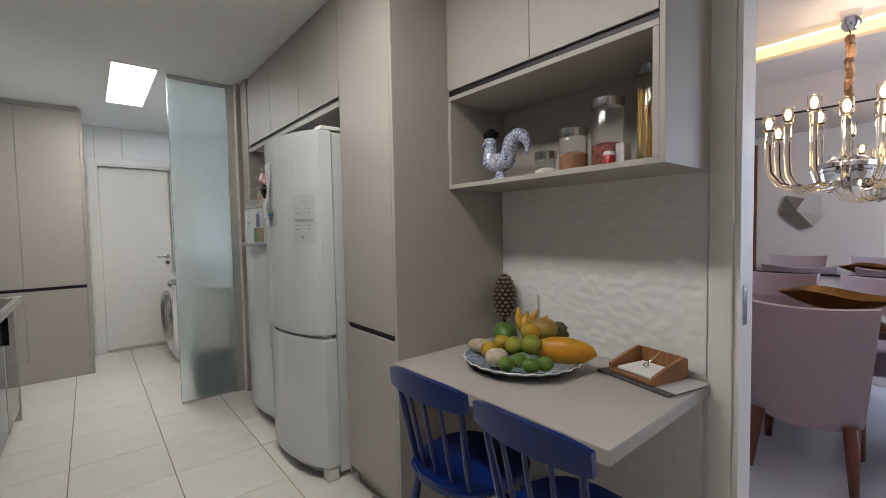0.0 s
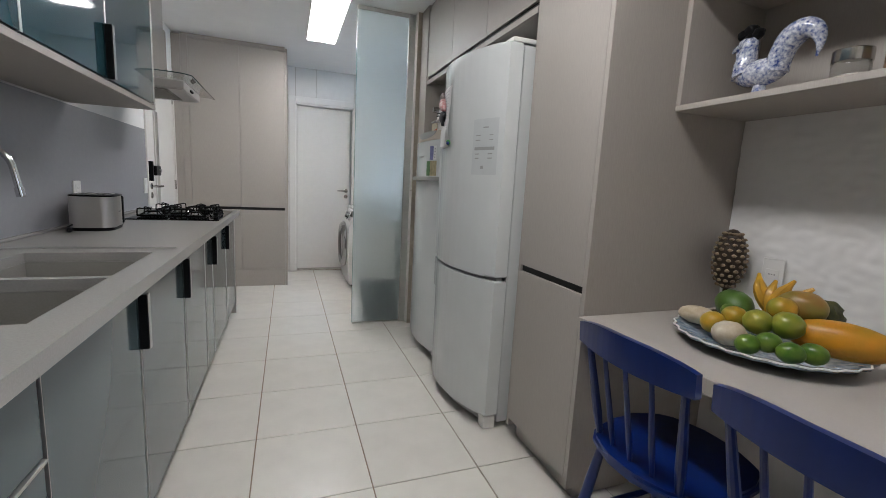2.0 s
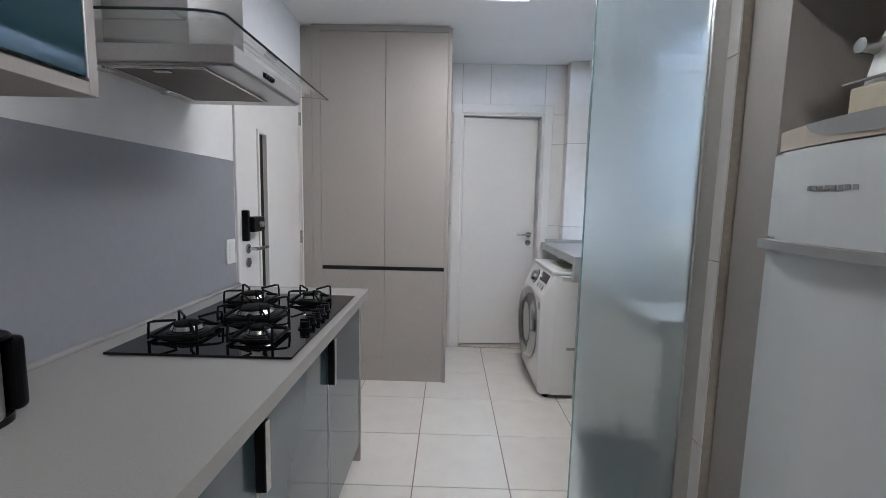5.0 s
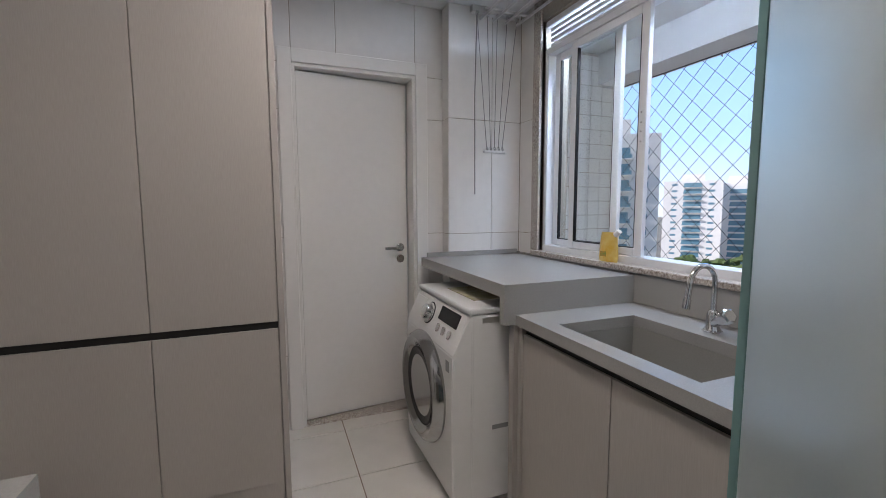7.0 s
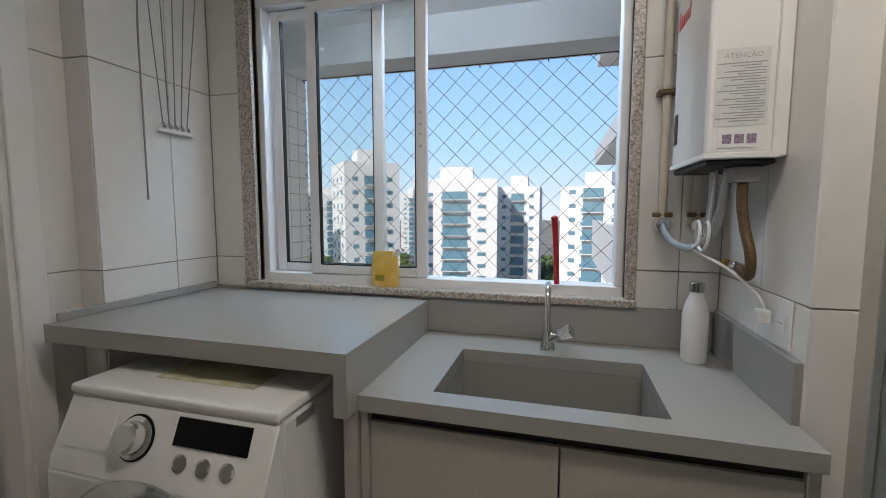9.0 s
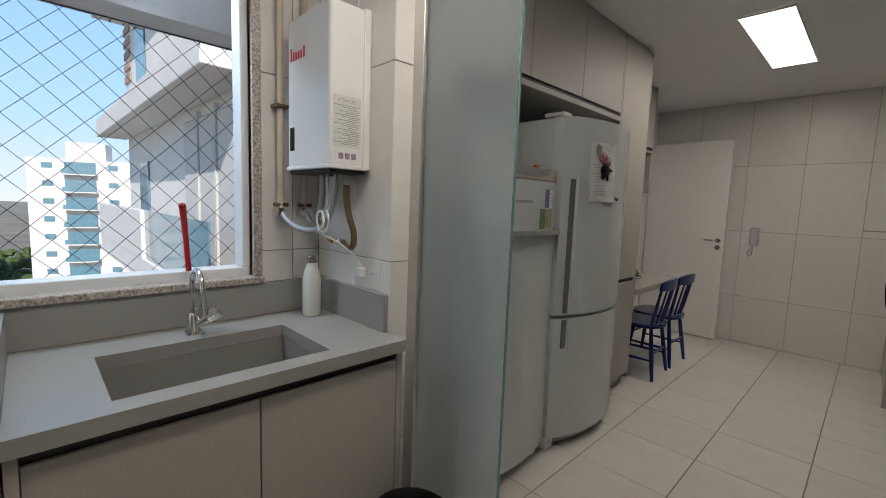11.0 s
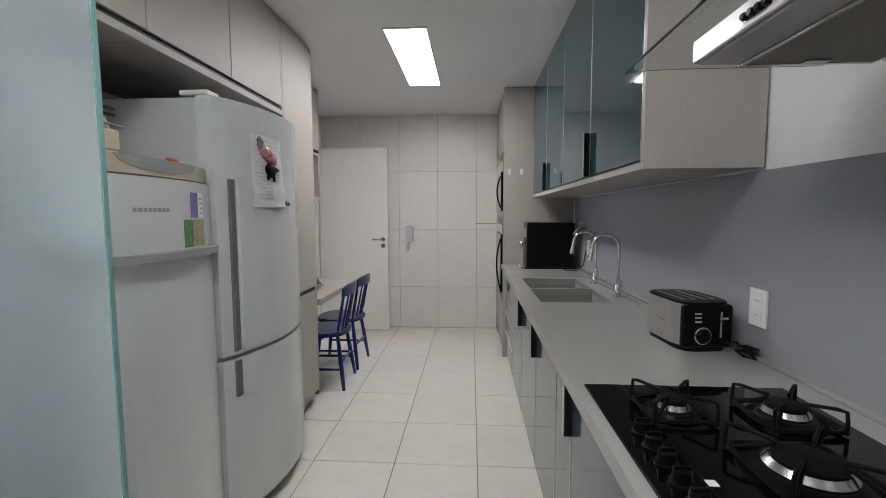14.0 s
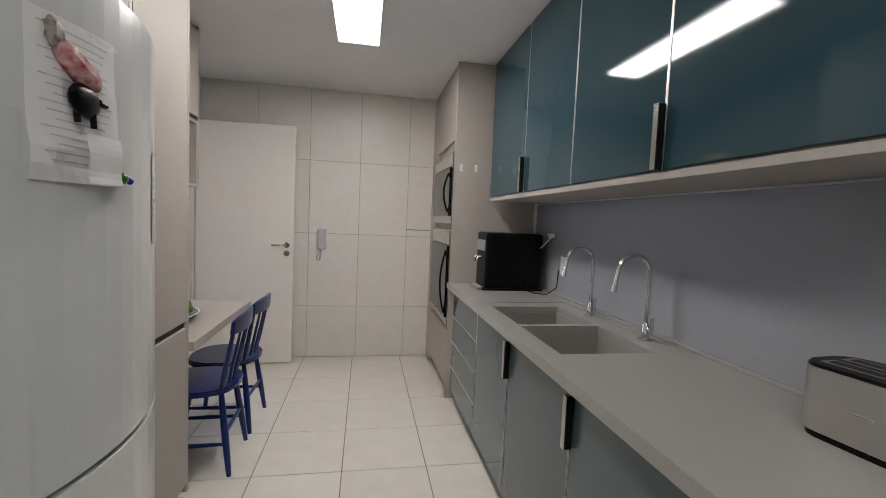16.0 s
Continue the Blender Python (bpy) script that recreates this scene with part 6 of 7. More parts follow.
M_BRASS = material("dull_brass", (0.20, 0.13, 0.07), 0.45, 0.6, grain=0.35, scale=120)
M_PIPE = material("cream_pipe", (0.62, 0.54, 0.43), 0.5, grain=0.1)
M_BRAID = material("braided_hose", (0.55, 0.55, 0.54), 0.35, 0.8, grain=0.4, scale=300)
hz = thing("hose_set", "braided steel and brass hoses below the water heater", "hoses", (1.15, 4.4, 1.2))
part("water_hose", TUBE(smooth([(1.35, 4.515, 1.31), (1.315, 4.512, 1.285), (1.25, 4.50, 1.258), (1.17, 4.475, 1.252), (1.115, 4.45, 1.285), (1.092, 4.432, 1.36), (1.09, 4.42, 1.469)]), 0.0115, 10), M_BRAID, hz)
part("water_hose", TUBE(smooth([(1.35, 4.41, 1.31), (1.32, 4.412, 1.285), (1.27, 4.42, 1.27), (1.225, 4.425, 1.30), (1.205, 4.42, 1.37), (1.20, 4.42, 1.469)]), 0.0115, 10), M_BRAID, hz)
part("gas_hose", TUBE(smooth([(1.05, 4.40, 1.43), (1.052, 4.398, 1.37), (1.04, 4.392, 1.31), (1.02, 4.385, 1.25), (1.035, 4.378, 1.20), (1.08, 4.372, 1.19), (1.12, 4.37, 1.205)]), 0.0125, 12), M_BRASS, hz, "brass-coloured gas hose")
gv = part("gas_valve", TUBE([(1.20, 4.37, 1.205), (1.12, 4.37, 1.205)], [0.011, 0.015], 10), M_CHROME, hz, "chrome gas valve")
part("valve_knob", TUBE([(1.20, 4.37, 1.205), (1.235, 4.37, 1.21)], [0.013, 0.010], 8), material("amber_knob", (0.55, 0.30, 0.05), 0.45, grain=0.2), gv, "amber plastic knob")
loop = [(1.14, 4.43, 1.483), (1.10, 4.45, 1.40), (1.12, 4.45, 1.33)] + [(1.10 + 0.035 * math.cos(k * 0.9), 4.455 + 0.003 * k, 1.29 + 0.04 * math.sin(k * 0.9)) for k in range(13)] + [(1.07, 4.42, 1.21), (1.04, 4.36, 1.15), (1.02, 4.345, 1.11)]
part("power_cord", TUBE(smooth(loop, 4), 0.004, 8), M_PLASTIC, hz, "white coiled power cord")
part("plug", B(1.0, 1.035, 4.338, 4.365, 1.08, 1.115, 0.005), M_PLASTIC, hz)
for y, zt in ((4.515, CEIL - 0.003), (4.41, CEIL - 0.003)):
    vp = thing("wall_pipe", "cream painted riser pipe with a chrome stop valve", "pipe", (1.375, y, 1.3), "riser pipes beside the heater")
    part("pipe", TUBE([(1.376, y, 1.31), (1.376, y, zt)], 0.014, 12), M_PIPE, vp)
    part("valve", TUBE([(1.399, y, 1.31), (1.345, y, 1.31)], [0.028, 0.023], 16), M_CHROME, vp)
    part("valve_handle", TUBE([(1.37, y - 0.03, 1.345), (1.37, y + 0.03, 1.345)], 0.008, 8), M_BRASS, vp)
    part("pipe_clip", B(1.352, 1.399, y - 0.03, y + 0.03, 1.735, 1.75, 0.003), M_BRASS, vp)

# pulley airer
M_CORD = material("grey_cord", (0.30, 0.29, 0.27), 0.7, grain=0.2)
ai = thing("clothes_airer", "white ceiling clothes airer with pulley cords", "clothes airer", (1.2, 6.34, 1.4))
part("top_bracket", B(1.03, 1.37, 6.32, 6.359, 2.50, 2.54, 0.003), M_PLASTIC, ai)
for k in range(5):
    x = 1.06 + 0.07 * k
    part("pulley", LATHE([(0.014, -0.006), (0.014, 0.006)], 14, None, Matrix.Translation((x, 6.315, 2.49)) @ pose(0, 0, 0, 0, 90)), M_CHROME, ai)
    part("cord", TUBE([(x, 6.318, 2.49), (1.145 + 0.028 * k, 6.345, 1.70)], 0.0022, 5), M_CORD, ai)
    part("hook_end", TUBE([(1.145 + 0.028 * k, 6.345, 1.70), (1.145 + 0.028 * k, 6.335, 1.68)], 0.007, 8), M_CHROME, ai)
part("cleat", B(1.125, 1.28, 6.338, 6.359, 1.665, 1.68, 0.003), M_PLASTIC, ai)
part("loose_cord", TUBE([(1.06, 6.318, 2.49), (1.055, 6.335, 2.0), (1.06, 6.338, 1.40)], 0.0035, 6), M_CORD, ai)
for k in range(4):
    x = 1.08 + 0.085 * k
    part("rod", TUBE([(x, 4.95, 2.455), (x, 6.31, 2.455)], 0.0085, 10), M_PLASTIC, ai)
for y in (5.0, 6.2):
    part("rod_holder", B(1.05, 1.37, y - 0.01, y + 0.01, 2.464, 2.476, 0.002), M_PLASTIC, ai)
    part("hanger_cord", TUBE([(1.2, y, 2.476), (1.2, y, CEIL - 0.002)], 0.002, 5), M_PLASTIC, ai)

# smart lock on the service door
lk = thing("door_lock_box", "black boxy digital lock on the service door", "lock", (LW, 4.97, 1.2))
part("body", B(LW - 0.0035, LW + 0.05, 4.815, 4.945, 1.165, 1.245, 0.008), M_BLACK, lk)
part("plate", B(LW - 0.0035, LW + 0.03, 4.785, 4.814, 1.12, 1.28, 0.006), M_BLACK, lk)
part("thumb_turn", TUBE([(LW + 0.05, 4.89, 1.205), (LW + 0.065, 4.89, 1.205)], 0.014, 14), M_GREYPL, lk)

# ---- dining room ----
M_PINK = material("mauve_upholstery", (0.44, 0.335, 0.37), 0.85, grain=0.12, scale=80, bump=0.2, bump_scale=500)
M_LEG = material("reddish_wood", (0.20, 0.055, 0.03), 0.35, grain=0.3, scale=20, stretch=(1, 1, 0.15), coat=0.3)
M_DWALL = material("dining_wall_paint", (0.70, 0.66, 0.64), 0.7, grain=0.03, scale=5)
fixed("wall_dining_south", B(1.735, 4.9, -2.74, -2.6, 0, 2.7, 0), M_DWALL, "plain dining room wall", "wall")
fixed("wall_dining_north", B(1.735, 4.9, 3.05, 3.18, 0, 2.7, 0), M_DWALL, "plain dining room wall", "wall")
fixed("wall_dining_east", B(4.76, 4.9, -2.6, 3.05, 0, 2.7, 0), M_DWALL, "pale dining room wall behind the mirror", "wall")
fixed("wall_dining_west", B(1.735, 1.76, -2.6, -0.09, 0, 2.7, 0), M_DWALL, "pale dining room wall", "wall")
fixed("wall_dining_west_far", B(1.735, 1.76, 0.94, 3.05, 0, 2.7, 0), M_DWALL, "pale dining room wall", "wall")
bm = bmesh.new()
B(1.735, 3.55, -2.6, 3.05, 2.60, 2.70, 0, bm)
B(4.05, 4.9, -2.6, 3.05, 2.60, 2.70, 0, bm)
B(3.55, 4.05, -2.6, 3.05, 2.72, 2.76, 0, bm)
fixed("ceiling_dining", bm, material("dining_ceiling_paint", (0.68, 0.62, 0.57), 0.8, grain=0.03, scale=5), "white dining room ceiling with a lit cove", "ceiling")
cove = thing("cove_light", "warm yellow light strip hidden in the ceiling cove", "lamp", (4.03, 0.8, 2.68))
part("strip", B(4.035, 4.049, -2.5, 3.0, 2.63, 2.70, 0), material("warm_strip", (1, 0.7, 0.25), 0.5, emission=1.6, emit_colour=(1.0, 0.66, 0.2)), cove)
mir = thing("wall_mirror", "wide wall mirror with a thin dark frame", "mirror", (4.75, 1.0, 0.9))
part("glass", B(4.745, 4.7595, -1.4, 3.0, 0.885, 2.29, 0), material("mirror_silver", (0.86, 0.86, 0.85), 0.02, 1.0), mir)
for z in (0.868, 2.291):
    part("frame", B(4.738, 4.7595, -1.4, 3.0, z, z + 0.016, 0.002), M_DARK, mir)
fixed("wood_panel", B(1.761, 1.79, 2.3, 2.95, 0, 2.5, 0.002), M_LEG, "reddish wood wall panel", "panel")
bm = bmesh.new()
vs = [bm.verts.new(p) for p in ((1.80, 1.95, 1.72), (1.88, 1.72, 1.66), (1.82, 1.58, 1.70), (1.80, 2.02, 1.45), (1.93, 1.80, 1.50), (1.82, 1.55, 1.40), (1.80, 1.78, 1.22), (1.90, 1.62, 1.27))]
for q in ((0, 1, 4, 3), (1, 2, 5, 4), (3, 4, 7, 6), (4, 5, 7)):
    bm.faces.new([vs[k] for k in q])
ext = bmesh.ops.extrude_face_region(bm, geom=bm.faces[:])
bmesh.ops.translate(bm, verts=[v for v in ext["geom"] if isinstance(v, bmesh.types.BMVert)], vec=(-0.035, 0, 0))
solid("wall_sculpture", bm, material("grey_fold_metal", (0.32, 0.29, 0.26), 0.45, 0.3, grain=0.1), "folded grey wall sculpture opposite the mirror", "sculpture")
dt = thing("dining_table", "dark wooden dining table with a glossy top", "table", (3.5, 0.85, 0))
part("tabletop", B(2.98, 4.02, -0.4, 2.1, 0.725, 0.765, 0.006), material("dark_gloss_wood", (0.06, 0.035, 0.025), 0.08, grain=0.4, scale=10, stretch=(5, 0.4, 1), coat=0.6), dt)
for y in (0.1, 1.6):
    part("leg", B(3.35, 3.65, y - 0.12, y + 0.12, 0, 0.724, 0.01), M_LEG, dt)


def build_dining_chair():
    c = thing("upholstered_chair", "mauve upholstered dining chair with reddish wooden legs", "chair", (0, 0, 0), "upholstered chairs round the dining table")
    bm = bmesh.new()
    n, mrows = 14, 10
    front, back = [], []
    for j in range(mrows + 1):
        u = j / mrows
        rf, rb = [], []
        for i in range(n + 1):
            v = 2 * i / n - 1
            half = 0.235 + 0.05 * u
            x = -0.22 - 0.09 * u + 0.06 * v * v
            z = 0.265 + 0.655 * u - 0.02 * (1 - v * v) * u + 0.045 * v * v * (1 - u)
            rf.append(bm.verts.new((x, v * half, z)))
            rb.append(bm.verts.new((x + 0.06, v * half * 0.98, z)))
        front.append(rf)
        back.append(rb)
    for j in range(mrows):
        for i in range(n):
            bm.faces.new((front[j][i], front[j][i + 1], front[j + 1][i + 1], front[j + 1][i])).smooth = True
            bm.faces.new((back[j][i], back[j + 1][i], back[j + 1][i + 1], back[j][i + 1])).smooth = True
    for i in range(n):
        bm.faces.new((front[0][i], back[0][i], back[0][i + 1], front[0][i + 1]))
        bm.faces.new((front[-1][i], front[-1][i + 1], back[-1][i + 1], back[-1][i]))
    for j in range(mrows):
        bm.faces.new((front[j][0], front[j + 1][0], back[j + 1][0], back[j][0]))
        bm.faces.new((front[j][-1], back[j][-1], back[j + 1][-1], front[j + 1][-1]))
    part("backrest", bm, M_PINK, c)
    part("seat", B(-0.19, 0.28, -0.235, 0.235, 0.30, 0.47, 0.035), M_PINK, c)
    for sx, sy, lean in ((-1, -1, -0.08), (-1, 1, -0.08), (1, -1, 0.02), (1, 1, 0.02)):
        p = Vector((sx * 0.19, sy * 0.19, 0.31))
        part("leg", TUBE([p, p + Vector((lean, sy * 0.02, -0.309))], [0.036, 0.019], 10), M_LEG, c)
    return c


dc = build_dining_chair()
dc.matrix_basis = pose(2.93, 0.87, 0, 0, 0, 3)
copy_thing(dc, pose(2.93, 1.62, 0, 0, 0, -3))
copy_thing(dc, pose(4.12, 1.33, 0, 0, 0, 180))
copy_thing(dc, pose(4.12, 0.65, 0, 0, 0, 178))
gb = thing("table_bowl", "large golden leaf-shaped centrepiece bowl", "bowl", (3.55, 0.8, 0.7655))
bm = bmesh.new()
rings = []
for j in range(7):
    u = j / 6
    r = 0.05 + 0.25 * u
    rings.append([bm.verts.new((3.55 + r * 0.62 * math.cos(a), 0.82 + r * math.sin(a) * (1 + 0.12 * u * math.sin(5 * a)), 0.7665 + 0.115 * u ** 1.5 + 0.018 * u * math.sin(3 * a))) for a in [k * math.tau / 40 for k in range(40)]])
for a, b in zip(rings, rings[1:]):
    for k in range(40):
        bm.faces.new((a[k], a[(k + 1) % 40], b[(k + 1) % 40], b[k])).smooth = True
bm.faces.new(rings[0][::-1])
inner = bmesh.ops.solidify(bm, geom=bm.faces[:], thickness=0.006)
part("dish", bm, material("antique_gold", (0.42, 0.24, 0.09), 0.28, 0.85, grain=0.4, scale=12, bump=0.3, bump_scale=30), gb)

# chandelier
CHX, CHY, CHZ = 3.5, 0.80, 1.55
ch = thing("chandelier", "clear glass chandelier with curved glow-tinted arms and lit bulbs", "chandelier", (CHX, CHY, CHZ))
part("stem", TUBE([(CHX, CHY, CHZ + 0.1), (CHX, CHY, 2.5)], 0.008, 10), M_CHROME, ch)
part("fabric_sleeve", TUBE([(CHX + 0.004 * math.sin(k), CHY + 0.004 * math.cos(k), CHZ + 0.47 + 0.44 * k / 20) for k in range(21)], [0.02 + 0.006 * (k % 2) for k in range(21)], 10), material("bronze_fabric", (0.30, 0.16, 0.08), 0.6, grain=0.4, scale=50), ch, "ruched bronze fabric sleeve")
part("canopy", LATHE([(0.03, 2.49), (0.05, 2.52), (0.05, 2.598)], 24, None, Matrix.Translation((CHX, CHY, 0))), M_CHROME, ch)
part("body", LATHE([(0.03, 0.0), (0.12, 0.03), (0.13, 0.1), (0.1, 0.16), (0.02, 0.2)], 28, None, Matrix.Translation((CHX, CHY, CHZ))), M_GLASS, ch)
part("crystal_band", LATHE([(0.135, 0.11), (0.14, 0.115), (0.14, 0.14), (0.135, 0.145)], 28, None, Matrix.Translation((CHX, CHY, CHZ))), M_CHROME, ch)
M_BULB = material("warm_bulb", (1, 0.8, 0.5), 0.4, emission=9, emit_colour=(1.0, 0.70, 0.36))
# clear glass; the bulbs' golden glow in it is put into the tint
M_GLOWTINT = material("glow_tinted_glass", (1.0, 0.93, 0.80), 0.06, transmission=1.0, ior=1.14)
for k in range(12):
    a = k * math.tau / 12 + 0.1
    R = 0.42 if k % 2 == 0 else 0.29
    c, s_ = math.cos(a), math.sin(a)
    at = lambda r, z: (CHX + r * c, CHY + r * s_, CHZ + z)
    hgt = 0.36 if k % 2 == 0 else 0.44
    arm = part("arm", TUBE([at(0.08, 0.02), at(R * 0.6, -0.01), at(R * 0.85, 0.02), at(R * 0.98, 0.1), at(R, 0.22), at(R, hgt)], 0.021, 12), M_GLOWTINT, ch, "curved glass arm with a warm glow put into its tint")
    arm.visible_shadow = False
    cup = part("glass_cup", LATHE([(0.021, 0.0), (0.031, 0.01), (0.033, 0.085), (0.035, 0.095), (0.031, 0.095), (0.029, 0.012), (0.0, 0.008)], 16, None, Matrix.Translation(at(R, hgt - 0.005))), M_GLOWTINT, arm, "fluted clear glass cup")
    cup.visible_shadow = False
    part("bulb", BLOB(at(R, hgt + 0.05), (0.018, 0.018, 0.036), 12, 8), M_BULB, arm, "glowing warm bulb")
glow = new("chandelier_lamp", bpy.data.lights.new("chandelier_lamp", "POINT"))
glow.data.energy, glow.data.color, glow.data.shadow_soft_size = 6.5, (1.0, 0.76, 0.52), 0.1
glow.location = (CHX, CHY, CHZ + 0.75)

# ---- outside the window ----
M_EXT = material("white_render", (0.72, 0.70, 0.67), 0.8, grain=0.06, scale=3)
M_MOSAIC = material("white_mosaic", (0.68, 0.65, 0.60), 0.5, grain=0.08, scale=60)
fixed("soffit", B(1.62, 2.2, 3.2, 7.6, 2.46, 2.62, 0), M_EXT, "white soffit outside the window", "soffit")
fixed("fascia_beam", B(2.2, 2.45, 3.2, 7.6, 2.24, 2.62, 0), M_EXT, "white concrete fascia beam", "beam")
ledge_wall = fixed("ledge", B(1.62, 2.45, 3.2, 7.6, 0.45, 0.6, 0), M_EXT, "concrete ledge outside the window", "ledge")
pil = fixed("pilaster", B(1.62, 2.45, 6.55, 7.0, 0.6, 2.46, 0), M_GROUT, "mosaic-tiled pilaster outside the window", "pilaster")
bm = bmesh.new()
for j in range(17):
    for i in range(8):
        B(1.625 + i * 0.1025, 1.722 + i * 0.1025, 6.546, 6.551, 0.61 + j * 0.108, 0.712 + j * 0.108, 0, bm)
ms = tagged(obj("mosaic", bm, M_MOSAIC), "small white mosaic tiles", kind="stuff")
ms.parent = pil
bm = bmesh.new()
y0, y1, z0, z1, dg = 3.4, 6.55, 0.6, 2.24, 0.145
k = 0
while k * dg < (y1 - y0) + (z1 - z0):
    d = k * dg
    a = (y0 + d, z0) if y0 + d <= y1 else (y1, z0 + d - (y1 - y0))
    b = (y0, z0 + d) if z0 + d <= z1 else (y0 + d - (z1 - z0), z1)
    TUBE([(2.41, a[0], a[1]), (2.41, b[0], b[1])], 0.0017, 4, bm)
    TUBE([(2.412, y1 + y0 - a[0], a[1]), (2.412, y1 + y0 - b[0], b[1])], 0.0017, 4, bm)
    k += 1
TUBE([(2.41, y0, 2.235), (2.41, y1, 2.235)], 0.003, 5, bm)
tagged(obj("safety_net", bm, material("net_cord", (0.02, 0.025, 0.035), 0.7, grain=0.2)), "dark diamond-mesh safety net stretched outside the window", "safety net", kind="stuff")
for k in range(8):
    hk = solid("net_hook", TUBE([(2.42, 3.73 + 0.4 * k, 2.24), (2.40, 3.73 + 0.4 * k, 2.225), (2.41, 3.73 + 0.4 * k, 2.215)], 0.005, 6), M_GREYPL, "small metal hook holding the net", "hook", "net hooks")

# near wing of the same building
M_BLUEGL = material("blue_window_glass", (0.17, 0.33, 0.42), 0.08, grain=0.2, scale=1.5, coat=0.3)
M_TOWER = material("tower_render", (0.85, 0.84, 0.82), 0.85, grain=0.07, scale=0.6)
wing = thing("building_wing", "white rendered wing of the same building with balconies", "building", (9, 0, -24))
part("wall", B(5.0, 14, -6, 3.2, -24, 16, 0), M_TOWER, wing)
for z in (-6.2, -3.2, -0.2, 2.8, 5.8):
    part("balcony_slab", B(4.95, 14.3, 3.2, 3.85, z, z + 0.42, 0.02), M_TOWER, wing)
for z in (-2.78, 0.22):
    part("parapet", B(8.6, 14.3, 3.74, 3.86, z, z + 0.85, 0.01), M_TOWER, wing)
    part("balcony_glass", B(4.95, 8.58, 3.78, 3.80, z, z + 0.85, 0), M_BLUEGL, wing)
part("wood_shutter", B(5.0, 5.5, 3.21, 3.32, 0.23, 2.78, 0.01), M_LEG, wing, "reddish wooden shutter")
for x in (5.6, 6.5, 7.4):
    w = part("window", B(x, x + 0.84, 3.205, 3.24, 0.3, 2.6, 0.01), M_BLUEGL, wing)
    part("window_frame", B(x - 0.04, x + 0.02, 3.205, 3.27, 0.25, 2.7, 0.005), M_EXT, w)
    part("curtain", B(x + 0.1, x + 0.8, 3.2405, 3.25, 0.32, 2.58, 0), M_EXT, w)
for z in (-5.2, -2.4, 0.7, 3.9, 6.9):
    part("window", B(11.4, 12.4, 3.205, 3.24, z, z + 1.4, 0.01), M_BLUEGL, wing)
for k in range(26):
    part("brick_louvre", B(13.2, 13.98, 3.205, 3.24, 4.2 + 0.3 * k, 4.38 + 0.3 * k, 0.01), material("pink_louvre", (0.5, 0.36, 0.30), 0.8, grain=0.1) if k == 0 else bpy.data.materials["pink_louvre"], wing)


def tower(az, dist, width, top, label, storeys=14, turn=0.0, deep=14.0):
    cx, cy = math.sin(radians(az)) * dist, 5.0 + math.cos(radians(az)) * dist
    t = thing("apartment_tower", label, "building", (0, 0, 0), "apartment towers beyond the window")
    h = 2.95
    base = -26.0
    part("wall", B(-width / 2, width / 2, 0, deep, base, top, 0.05), M_TOWER, t)
    part("roof_block", B(-width * 0.2, width * 0.2, deep * 0.25, deep * 0.6, top, top + 3.2, 0.05), M_TOWER, t)
    n = int((top - base) / h)
    low = max(0, n - storeys)
    me = {}

    def cell(name, x0, x1, y0, y1, z0, z1, mat, z):
        key = (name, round(x0, 2), round(x1, 2), round(y0, 2))
        if key not in me:
            bm = B(x0, x1, y0, y1, z0, z1, 0)
            m = bpy.data.meshes.new(name)
            bm.to_mesh(m)
            bm.free()
            m.materials.append(mat)
            me[key] = m
        o = new(name, me[key])
        o.parent = t
        o.location = (0, 0, z)
    for k in range(low, n):
        z = base + k * h + 0.4
        cell("balcony", -width * 0.16, width * 0.16, -1.1, 0, 0, 0.18, M_TOWER, z)
        cell("balcony_rail", -width * 0.16, width * 0.16, -1.1, -1.04, 0.18, 0.95, M_BLUEGL, z)
        cell("balcony_door", -width * 0.15, width * 0.15, -0.05, 0.02, 0.18, 2.2, M_BLUEGL, z)
        for x in (-0.36, 0.27):
            cell("window", width * x, width * (x + 0.1), -0.06, 0.02, 1.0, 1.9, M_BLUEGL, z)
        for y in (0.15, 0.45, 0.75):
            cell("side_window", -width / 2 - 0.06, -width / 2 + 0.02, deep * y, deep * y + 1.3, 0.9, 2.0, M_BLUEGL, z)
            cell("sill", -width / 2 - 0.4, -width / 2, deep * y - 0.2, deep * y + 1.5, 0.55, 0.85, M_TOWER, z)
    t.matrix_basis = pose(cx, cy, 0, 0, 0, -az + turn)
    return t


tower(65.3, 96, 12.5, 12.0, "white apartment tower with blue-glazed balconies", 16, 16)
tower(76.2, 106, 21, 9.2, "broad white apartment tower with stacked balconies", 16, -6)
tower(94, 95, 14, 6.5, "white apartment tower beside the near wing", 14, -14)
tower(84.5, 120, 12, 8.0, "pale apartment tower standing behind others", 12, -6)
tower(44.0, 85, 15, 14.5, "white apartment tower with blue glazing", 16, 12)
tower(52.0, 230, 24, 13, "far pale apartment block with many small windows", 14, 0)
tower(56.5, 240, 24, 12, "far pale apartment block with many small windows", 14, 0)
tower(60.0, 210, 16, 9, "far pale apartment block", 12, 5)
tower(70.5, 260, 14, 12, "far pale apartment block", 12, 0)
